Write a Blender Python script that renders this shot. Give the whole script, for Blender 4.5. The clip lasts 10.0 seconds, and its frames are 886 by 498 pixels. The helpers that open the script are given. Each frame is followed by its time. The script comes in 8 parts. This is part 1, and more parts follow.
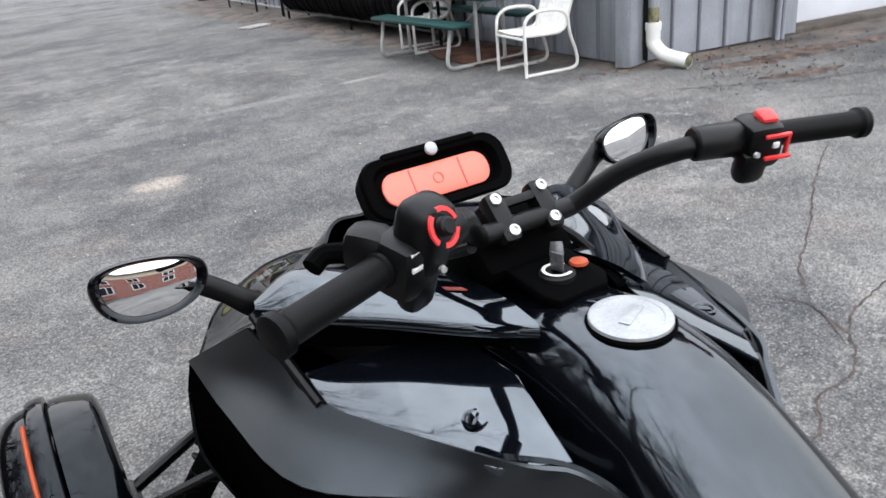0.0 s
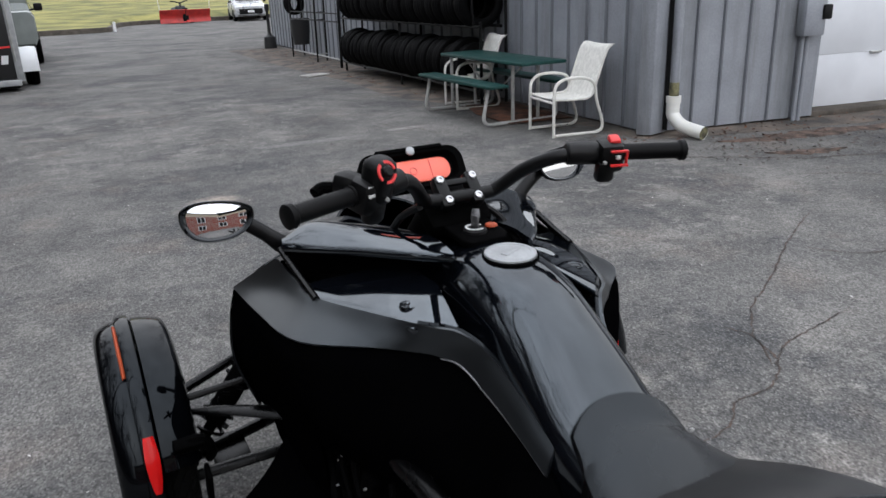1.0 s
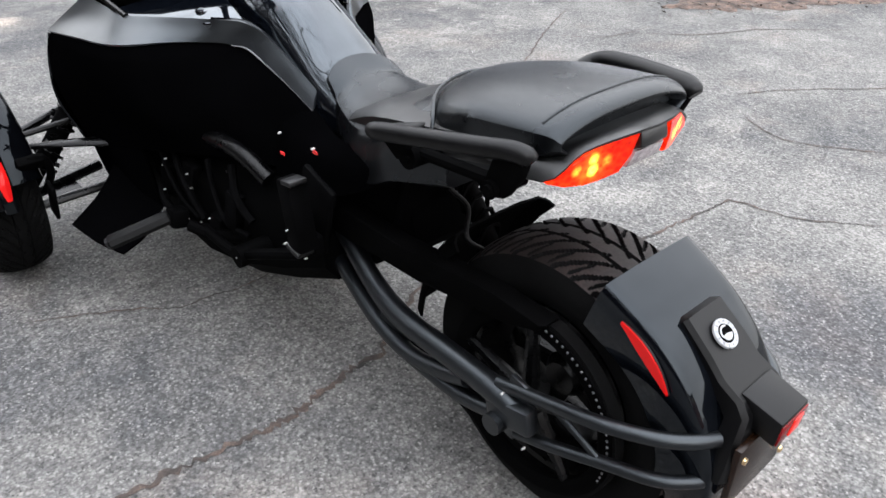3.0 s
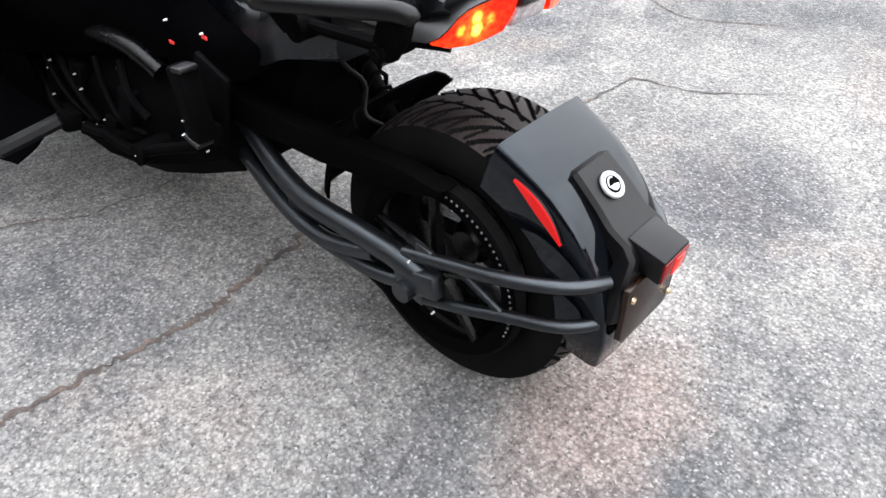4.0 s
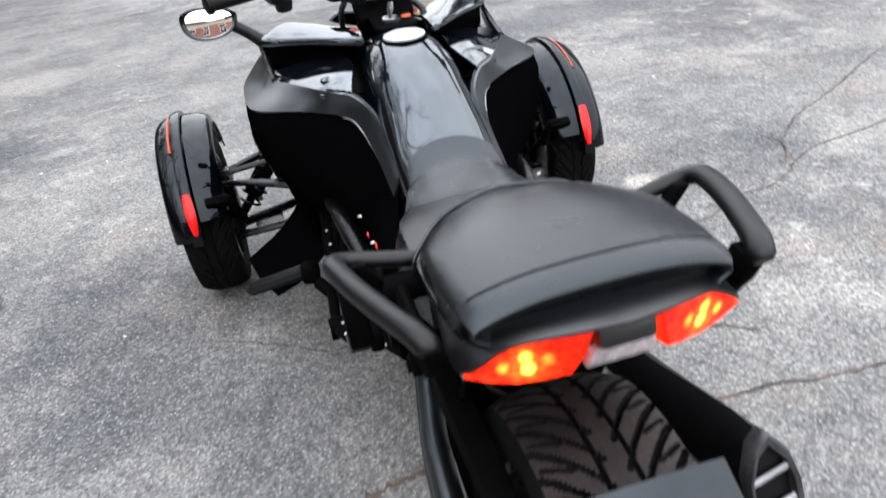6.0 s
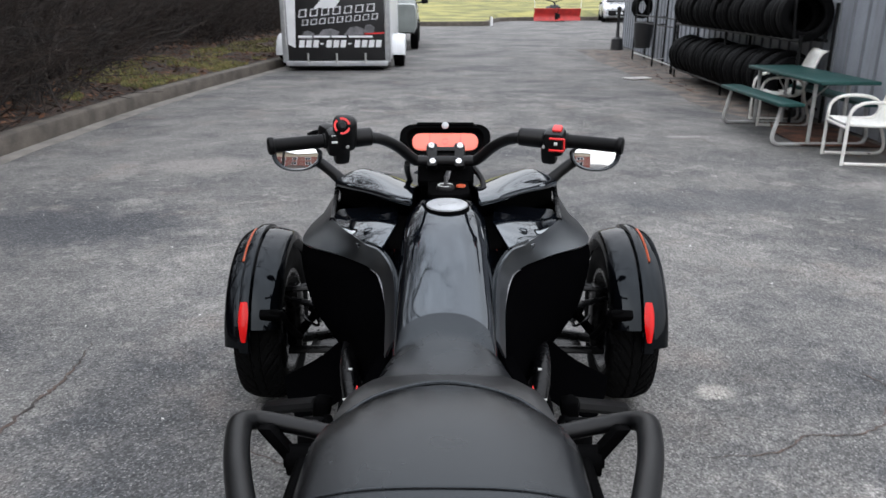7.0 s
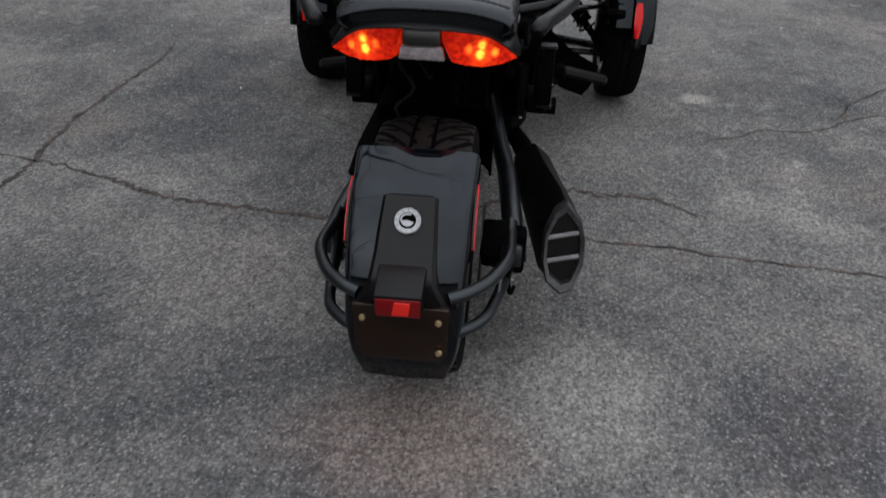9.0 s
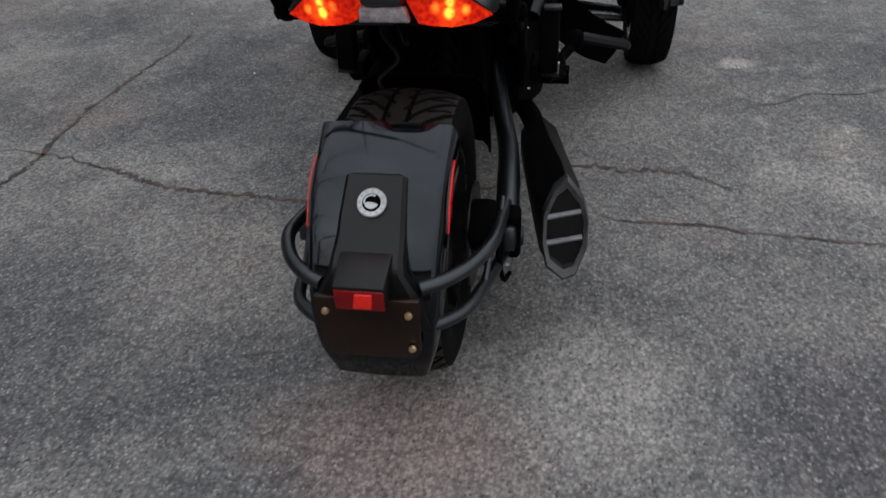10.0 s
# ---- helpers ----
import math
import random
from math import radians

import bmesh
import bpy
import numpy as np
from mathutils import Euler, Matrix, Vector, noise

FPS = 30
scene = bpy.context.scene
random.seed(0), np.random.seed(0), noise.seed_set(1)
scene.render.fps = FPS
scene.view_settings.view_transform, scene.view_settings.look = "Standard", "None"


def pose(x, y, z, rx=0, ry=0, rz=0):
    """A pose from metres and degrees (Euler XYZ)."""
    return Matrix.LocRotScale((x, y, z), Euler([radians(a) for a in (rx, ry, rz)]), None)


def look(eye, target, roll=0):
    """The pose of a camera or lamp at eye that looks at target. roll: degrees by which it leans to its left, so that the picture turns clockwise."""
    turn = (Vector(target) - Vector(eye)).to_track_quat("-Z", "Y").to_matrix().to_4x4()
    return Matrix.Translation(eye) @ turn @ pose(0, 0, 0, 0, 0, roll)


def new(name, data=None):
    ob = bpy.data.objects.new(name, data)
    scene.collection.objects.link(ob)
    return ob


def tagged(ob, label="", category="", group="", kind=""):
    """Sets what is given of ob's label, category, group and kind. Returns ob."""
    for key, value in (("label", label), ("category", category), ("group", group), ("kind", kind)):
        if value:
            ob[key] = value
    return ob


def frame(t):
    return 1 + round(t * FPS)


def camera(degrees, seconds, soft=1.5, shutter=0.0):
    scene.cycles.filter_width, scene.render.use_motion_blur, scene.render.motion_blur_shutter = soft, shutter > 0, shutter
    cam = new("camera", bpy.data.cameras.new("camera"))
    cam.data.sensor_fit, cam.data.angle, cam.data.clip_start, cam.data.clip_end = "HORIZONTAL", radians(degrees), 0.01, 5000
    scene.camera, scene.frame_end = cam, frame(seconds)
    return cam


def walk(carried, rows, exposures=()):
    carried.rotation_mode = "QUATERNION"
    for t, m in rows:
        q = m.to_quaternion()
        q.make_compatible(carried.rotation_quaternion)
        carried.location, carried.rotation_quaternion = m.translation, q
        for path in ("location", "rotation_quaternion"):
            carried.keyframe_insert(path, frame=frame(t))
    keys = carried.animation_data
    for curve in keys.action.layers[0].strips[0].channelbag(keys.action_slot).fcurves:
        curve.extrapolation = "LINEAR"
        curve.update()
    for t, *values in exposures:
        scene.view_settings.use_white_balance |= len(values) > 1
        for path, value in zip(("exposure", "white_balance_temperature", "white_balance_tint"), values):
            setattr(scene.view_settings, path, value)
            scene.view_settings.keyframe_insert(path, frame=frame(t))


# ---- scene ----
cam = camera(61.6, 10.0, 1.5, 0.25)
PATH = [
    (0, (-0.553, 0.464, 1.407), (0.347, 2.051, 0.587), -6.1),
    (0.5, (-0.615, 0.211, 1.416), (0.267, 1.873, 0.739), -3.5),
    (1, (-0.702, -0.105, 1.435), (0.144, 1.58, 0.766), -2.2),
    (1.5, (-0.745, -0.402, 1.408), (0.099, 1.219, 0.598), -1.8),
    (2, (-0.866, -0.563, 1.372), (0.11, 0.953, 0.507), -3.6),
    (2.5, (-0.961, -0.662, 1.345), (0.123, 0.707, 0.37), -3.3),
    (2.7, (-0.973, -0.684, 1.327), (0.15, 0.631, 0.323), -1.3),
    (3.8, (-0.994, -0.767, 1.257), (0.181, 0.369, 0.104), -1.1),
    (4, (-0.991, -0.79, 1.254), (0.181, 0.271, 0.028), -0.9),
    (4.5, (-0.926, -0.872, 1.266), (0.031, 0.33, -0.014), -8.3),
    (5, (-0.743, -1.042, 1.33), (-0.005, 0.488, 0.274), -8.8),
    (5.5, (-0.553, -0.963, 1.31), (-0.062, 0.642, 0.222), -9.5),
    (6, (-0.317, -0.727, 1.377), (0.011, 0.978, 0.385), -8.7),
    (6.2, (-0.244, -0.668, 1.408), (0.063, 1.083, 0.49), -6.0),
    (7.3, (0.059, -0.821, 1.437), (-0.005, 1.08, 0.821), 0.6),
    (7.5, (0.077, -0.948, 1.436), (0.039, 0.921, 0.722), 0.7),
    (8, (0.12, -1.226, 1.429), (0.065, 0.642, 0.715), -0.1),
    (8.5, (0.157, -1.44, 1.371), (0.038, 0.321, 0.432), 2.2),
    (9, (0.165, -1.469, 1.309), (0.031, 0.176, 0.181), 1.7),
    (9.5, (0.194, -1.456, 1.244), (0.016, 0.108, 0.012), -2.0),
    (10, (0.308, -1.329, 1.221), (0.017, 0.274, 0.062), -3.0),
]
walk(cam, [(t, look(eye, target, roll)) for t, eye, target, roll in PATH], [(0, 0.75, 6480, 10), (0.5, 0.28, 6480, 10), (1, 0.0, 6480, 10), (1.5, 0.3, 6480, 10), (2, 0.58, 6530, 10), (2.7, 0.95, 6580, 10), (3.8, 1.6, 6640, 10), (5, 1.55, 6620, 10), (5.5, 1.5, 6600, 10), (6.2, 1.22, 6530, 10), (7.3, 0.14, 6480, 10), (8.5, -0.40, 6560, 10), (10, -0.28, 6620, 10)])

# ---- world and light: an overcast winter day ----
world = bpy.data.worlds.new("overcast")
scene.world = world
world.use_nodes = True
wn, wl = world.node_tree.nodes, world.node_tree.links
wn.clear()
sky = wn.new("ShaderNodeTexSky")
sky.sky_type, sky.sun_disc = "NISHITA", False
sky.sun_elevation, sky.sun_rotation = radians(38), radians(200)
sky.air_density, sky.dust_density, sky.ozone_density = 1.0, 4.0, 1.0
grey = wn.new("ShaderNodeHueSaturation")
grey.inputs["Saturation"].default_value = 0.12
cloud = wn.new("ShaderNodeMix")
cloud.data_type = "RGBA"
cloud.inputs["Factor"].default_value = 0.85
geo = wn.new("ShaderNodeTexCoord")
sep = wn.new("ShaderNodeSeparateXYZ")
wl.new(geo.outputs["Generated"], sep.inputs["Vector"])
rise = wn.new("ShaderNodeMapRange")
rise.inputs["From Min"].default_value, rise.inputs["From Max"].default_value = 0.0, 1.0
rise.inputs["To Min"].default_value, rise.inputs["To Max"].default_value = 0.0, 1.0
wl.new(sep.outputs["Z"], rise.inputs["Value"])
dome = wn.new("ShaderNodeMix")
dome.data_type = "RGBA"
dome.inputs["A"].default_value, dome.inputs["B"].default_value = (5.6, 5.65, 5.75, 1), (15.4, 16.2, 17.9, 1)
wl.new(rise.outputs["Result"], dome.inputs["Factor"])
# soft mottling of the cloud cover
cnoise, cmap, cmul = wn.new("ShaderNodeTexNoise"), wn.new("ShaderNodeMapRange"), wn.new("ShaderNodeMix")
cnoise.inputs["Scale"].default_value, cnoise.inputs["Detail"].default_value, cnoise.inputs["Roughness"].default_value = 3.2, 5, 0.6
for key, val in (("From Min", 0.34), ("From Max", 0.66), ("To Min", 0.84), ("To Max", 1.16)):
    cmap.inputs[key].default_value = val
cmul.data_type, cmul.blend_type = "RGBA", "MULTIPLY"
cmul.inputs["Factor"].default_value = 1.0
wl.new(geo.outputs["Generated"], cnoise.inputs["Vector"])
wl.new(cnoise.outputs["Fac"], cmap.inputs["Value"])
wl.new(dome.outputs["Result"], cmul.inputs["A"])
wl.new(cmap.outputs["Result"], cmul.inputs["B"])
wl.new(cmul.outputs["Result"], cloud.inputs["B"])
back = wn.new("ShaderNodeBackground")
back.inputs["Strength"].default_value = 0.15
wout = wn.new("ShaderNodeOutputWorld")
wl.new(sky.outputs["Color"], grey.inputs["Color"])
wl.new(grey.outputs["Color"], cloud.inputs["A"])
wl.new(cloud.outputs["Result"], back.inputs["Color"])
wl.new(back.outputs["Background"], wout.inputs["Surface"])

sun = new("sun", bpy.data.lights.new("sun", "SUN"))
sun.data.energy, sun.data.angle, sun.data.color = 0.6, radians(140), (1.0, 0.985, 0.965)
sun.matrix_world = look((9, -5, 15), (0, 0, 0))


# ---- mesh helpers ----
def cr(points, steps):
    """A smooth line through the points."""
    p = [Vector(q) for q in points]
    p = [2 * p[0] - p[1]] + p + [2 * p[-1] - p[-2]]
    out = []
    for i in range(1, len(p) - 2):
        for k in range(steps):
            t = k / steps
            a, b, c, d = p[i - 1], p[i], p[i + 1], p[i + 2]
            out.append(0.5 * (2 * b + (c - a) * t + (2 * a - 5 * b + 4 * c - d) * t * t + (3 * b - a - 3 * c + d) * t ** 3))
    out.append(p[-2])
    return out


def part(name, bm, material, parent=None, label="", smooth=35, matrix=None):
    """Links a bmesh as one mesh object under a thing or a part."""
    bmesh.ops.recalc_face_normals(bm, faces=bm.faces)
    me = bpy.data.meshes.new(name)
    bm.to_mesh(me)
    bm.free()
    if smooth:
        me.shade_smooth()
        me.set_sharp_from_angle(angle=radians(smooth))
    me.materials.append(material)
    ob = new(name, me)
    if parent:
        ob.parent = parent
    if matrix is not None:
        ob.matrix_basis = matrix
    if label:
        ob["label"] = label
    return ob


def piece(name, mesh, parent, matrix, label=""):
    """One more object on a shared mesh."""
    ob = new(name, mesh)
    ob.parent, ob.matrix_basis = parent, matrix
    if label:
        ob["label"] = label
    return ob


def thing(name, label, category, group="", kind="", matrix=None):
    ob = new(name)
    ob.empty_display_size = 0.1
    if matrix is not None:
        ob.matrix_basis = matrix
    return tagged(ob, label, category, group, kind)


def bm_new():
    return bmesh.new()


def box(bm, size, at=(0, 0, 0), rot=(0, 0, 0), bevel=0.0, seg=2):
    m = pose(*at, *rot) @ Matrix.Diagonal((*size, 1))
    vs = bmesh.ops.create_cube(bm, size=1, matrix=m)["verts"]
    if bevel > 0:
        es = list({e for v in vs for e in v.link_edges})
        bmesh.ops.bevel(bm, geom=es, offset=bevel, segments=seg, profile=0.5, affect="EDGES")
    return bm


def tube(bm, points, radius, n=12, steps=4, cap=True, flat=1.0, up=(0, 0, 1)):
    """A round bar along a smooth line; radius may be a list, one for each point. flat squeezes it along up."""
    line = cr(points, steps) if steps > 1 else [Vector(p) for p in points]
    if isinstance(radius, (list, tuple)):
        rr = []
        for i in range(len(radius) - 1):
            for k in range(max(steps, 1)):
                rr.append(radius[i] + (radius[i + 1] - radius[i]) * k / max(steps, 1))
        rr.append(radius[-1])
    else:
        rr = [radius] * len(line)
    rings, side = [], None
    for i, p in enumerate(line):
        d = (line[min(i + 1, len(line) - 1)] - line[max(i - 1, 0)]).normalized()
        if side is None:
            ref = Vector(up)
            if abs(d.dot(ref)) > 0.95:
                ref = Vector((1, 0, 0))
            side = d.cross(ref).normalized()
        side = (side - d * side.dot(d)).normalized()
        nup = side.cross(d).normalized()
        rings.append([bm.verts.new(p + rr[i] * (math.cos(2 * math.pi * k / n) * side + flat * math.sin(2 * math.pi * k / n) * nup)) for k in range(n)])
    for a, b in zip(rings, rings[1:]):
        for k in range(n):
            bm.faces.new((a[k], a[(k + 1) % n], b[(k + 1) % n], b[k]))
    if cap:
        bm.faces.new(rings[0][::-1])
        bm.faces.new(rings[-1])
    return bm


def loft(bm, rings, cap=True, closed=True):
    vr = [[bm.verts.new(p) for p in r] for r in rings]
    n = len(vr[0])
    for a, b in zip(vr, vr[1:]):
        for k in range(n if closed else n - 1):
            bm.faces.new((a[k], a[(k + 1) % n], b[(k + 1) % n], b[k]))
    if cap and closed:
        bm.faces.new(vr[0][::-1])
        bm.faces.new(vr[-1])
    return bm


def lathe(bm, profile, n=48, at=(0, 0, 0), axis="x", closed=False, arc=(0, 360)):
    """Turns a profile of (along, radius) round an axis."""
    a0, a1 = radians(arc[0]), radians(arc[1])
    full = abs(arc[1] - arc[0]) >= 360
    cnt = n if full else n + 1
    rows = []
    for al, r in profile:
        row = []
        for k in range(cnt):
            a = a0 + (a1 - a0) * k / n
            c, s = r * math.cos(a), r * math.sin(a)
            v = {"x": (al, c, s), "y": (c, al, s), "z": (c, s, al)}[axis]
            row.append(bm.verts.new(Vector(at) + Vector(v)))
        rows.append(row)
    if closed:
        rows.append(rows[0])
    for a, b in zip(rows, rows[1:]):
        for k in range(cnt if full else cnt - 1):
            bm.faces.new((a[k], a[(k + 1) % cnt], b[(k + 1) % cnt], b[k]))
    return bm


def patch(bm, ctrl, su=4, sv=4, thick=0.006):
    """A smooth shell through a grid of points (rows of columns), with thickness."""
    rows = [cr(r, sv) for r in ctrl]
    cols = list(zip(*rows))
    cols = [cr(c, su) for c in cols]
    nu, nv = len(cols[0]), len(cols)
    top = [[cols[j][i] for j in range(nv)] for i in range(nu)]
    norm = []
    for i in range(nu):
        line = []
        for j in range(nv):
            du = top[min(i + 1, nu - 1)][j] - top[max(i - 1, 0)][j]
            dv = top[i][min(j + 1, nv - 1)] - top[i][max(j - 1, 0)]
            nn = du.cross(dv)
            line.append(nn.normalized() if nn.length > 1e-12 else Vector((0, 0, 1)))
        norm.append(line)
    vt = [[bm.verts.new(p) for p in r] for r in top]
    vb = [[bm.verts.new(top[i][j] - norm[i][j] * thick) for j in range(nv)] for i in range(nu)]
    for i in range(nu - 1):
        for j in range(nv - 1):
            bm.faces.new((vt[i][j], vt[i + 1][j], vt[i + 1][j + 1], vt[i][j + 1]))
            bm.faces.new((vb[i][j], vb[i][j + 1], vb[i + 1][j + 1], vb[i + 1][j]))
    for i in range(nu - 1):
        bm.faces.new((vt[i][0], vb[i][0], vb[i + 1][0], vt[i + 1][0]))
        bm.faces.new((vt[i][-1], vt[i + 1][-1], vb[i + 1][-1], vb[i][-1]))
    for j in range(nv - 1):
        bm.faces.new((vt[0][j], vt[0][j + 1], vb[0][j + 1], vb[0][j]))
        bm.faces.new((vt[-1][j], vb[-1][j], vb[-1][j + 1], vt[-1][j + 1]))
    return bm


def slab(bm, outline, push, bevel=0.0):
    """A flat plate: its outline in space, pushed by a vector."""
    a = [bm.verts.new(p) for p in outline]
    b = [bm.verts.new(Vector(p) + Vector(push)) for p in outline]
    fs = [bm.faces.new(a), bm.faces.new(b[::-1])]
    n = len(a)
    for k in range(n):
        fs.append(bm.faces.new((a[k], b[k], b[(k + 1) % n], a[(k + 1) % n])))
    if bevel > 0:
        es = list({e for f in fs for e in f.edges})
        bmesh.ops.bevel(bm, geom=es, offset=bevel, segments=2, profile=0.5, affect="EDGES")
    return bm


def mirror_x(bm):
    bmesh.ops.scale(bm, vec=(-1, 1, 1), verts=bm.verts)
    bmesh.ops.reverse_faces(bm, faces=bm.faces)
    return bm


def both(name, make, material, parent, label=""):
    """The same part on the left and on the right."""
    out = []
    for s in (-1, 1):
        bm = bmesh.new()
        make(bm)
        if s > 0:
            mirror_x(bm)
        out.append(part(name, bm, material, parent, label))
    return out


# ---- materials ----
def material(name, color, rough=0.5, metal=0.0, spread=0.15, scale=20.0, bump=0.1, fine=200.0, coat=0.0, random_tone=0.0, second=None, distance=0.002, spec=0.5):
    """Base colour with stains at one scale and grain at another, and a fine relief."""
    m = bpy.data.materials.new(name)
    m.use_nodes = True
    nt = m.node_tree
    n, l = nt.nodes, nt.links
    p = n["Principled BSDF"]
    p.inputs["Metallic"].default_value = metal
    p.inputs["Coat Weight"].default_value = coat
    p.inputs["Coat Roughness"].default_value = 0.03
    p.inputs["Specular IOR Level"].default_value = spec
    tc = n.new("ShaderNodeTexCoord")
    a = n.new("ShaderNodeTexNoise")
    a.inputs["Scale"].default_value, a.inputs["Detail"].default_value = scale, 5
    b = n.new("ShaderNodeTexNoise")
    b.inputs["Scale"].default_value, b.inputs["Detail"].default_value = fine, 3
    l.new(tc.outputs["Object"], a.inputs["Vector"])
    l.new(tc.outputs["Object"], b.inputs["Vector"])
    mix = n.new("ShaderNodeMix")
    mix.data_type = "RGBA"
    lo = [max(0.0, c * (1 - spread)) for c in color]
    hi = [min(1.0, c * (1 + spread)) for c in (second or color)]
    mix.inputs["A"].default_value, mix.inputs["B"].default_value = (*lo, 1), (*hi, 1)
    ramp = n.new("ShaderNodeMapRange")
    ramp.inputs["From Min"].default_value, ramp.inputs["From Max"].default_value = 0.35, 0.65
    l.new(a.outputs["Fac"], ramp.inputs["Value"])
    l.new(ramp.outputs["Result"], mix.inputs["Factor"])
    last = mix.outputs["Result"]
    g = n.new("ShaderNodeMix")
    g.data_type, g.blend_type = "RGBA", "OVERLAY"
    g.inputs["Factor"].default_value = min(1.0, spread * 2)
    l.new(last, g.inputs["A"])
    l.new(b.outputs["Fac"], g.inputs["B"])
    last = g.outputs["Result"]
    if random_tone:
        info = n.new("ShaderNodeObjectInfo")
        mr = n.new("ShaderNodeMapRange")
        mr.inputs["To Min"].default_value, mr.inputs["To Max"].default_value = 1 - random_tone, 1 + random_tone
        l.new(info.outputs["Random"], mr.inputs["Value"])
        hsv = n.new("ShaderNodeHueSaturation")
        l.new(mr.outputs["Result"], hsv.inputs["Value"])
        l.new(last, hsv.inputs["Color"])
        last = hsv.outputs["Color"]
    l.new(last, p.inputs["Base Color"])
    rr = n.new("ShaderNodeMapRange")
    rr.inputs["To Min"].default_value, rr.inputs["To Max"].default_value = max(0.02, rough * 0.8), min(1, rough * 1.2)
    l.new(a.outputs["Fac"], rr.inputs["Value"])
    l.new(rr.outputs["Result"], p.inputs["Roughness"])
    if bump:
        bu = n.new("ShaderNodeBump")
        bu.inputs["Strength"].default_value, bu.inputs["Distance"].default_value = bump, distance
        l.new(b.outputs["Fac"], bu.inputs["Height"])
        l.new(bu.outputs["Normal"], p.inputs["Normal"])
    return m


STAINS = [
    (0.02, -0.34, 0.30, 0.17, (0.200, 0.158, 0.142), 0.7),
    (0.42, -0.14, 0.22, 0.22, (0.22, 0.212, 0.20), 0.7),
    (0.95, -0.20, 0.34, 0.26, (0.044, 0.046, 0.052), 0.72),
    (-1.15, 0.0, 0.35, 0.4, (0.06, 0.061, 0.064), 0.7),
    (1.02, 1.79, 0.07, 0.055, (0.33, 0.31, 0.28), 0.8),
    (0.18, 5.36, 0.16, 0.14, (0.36, 0.31, 0.26), 0.85),
    (2.55, 7.2, 0.25, 0.06, (0.34, 0.33, 0.31), 0.7),
    (1.5, 7.1, 0.6, 0.1, (0.27, 0.26, 0.25), 0.5),
    (-2.6, 3.9, 1.0, 0.5, (0.045, 0.048, 0.054), 0.8),
    (-2.2, 5.8, 0.5, 0.35, (0.23, 0.215, 0.20), 0.7),
    (2.0, 4.6, 1.2, 0.4, (0.065, 0.068, 0.073), 0.6),
]


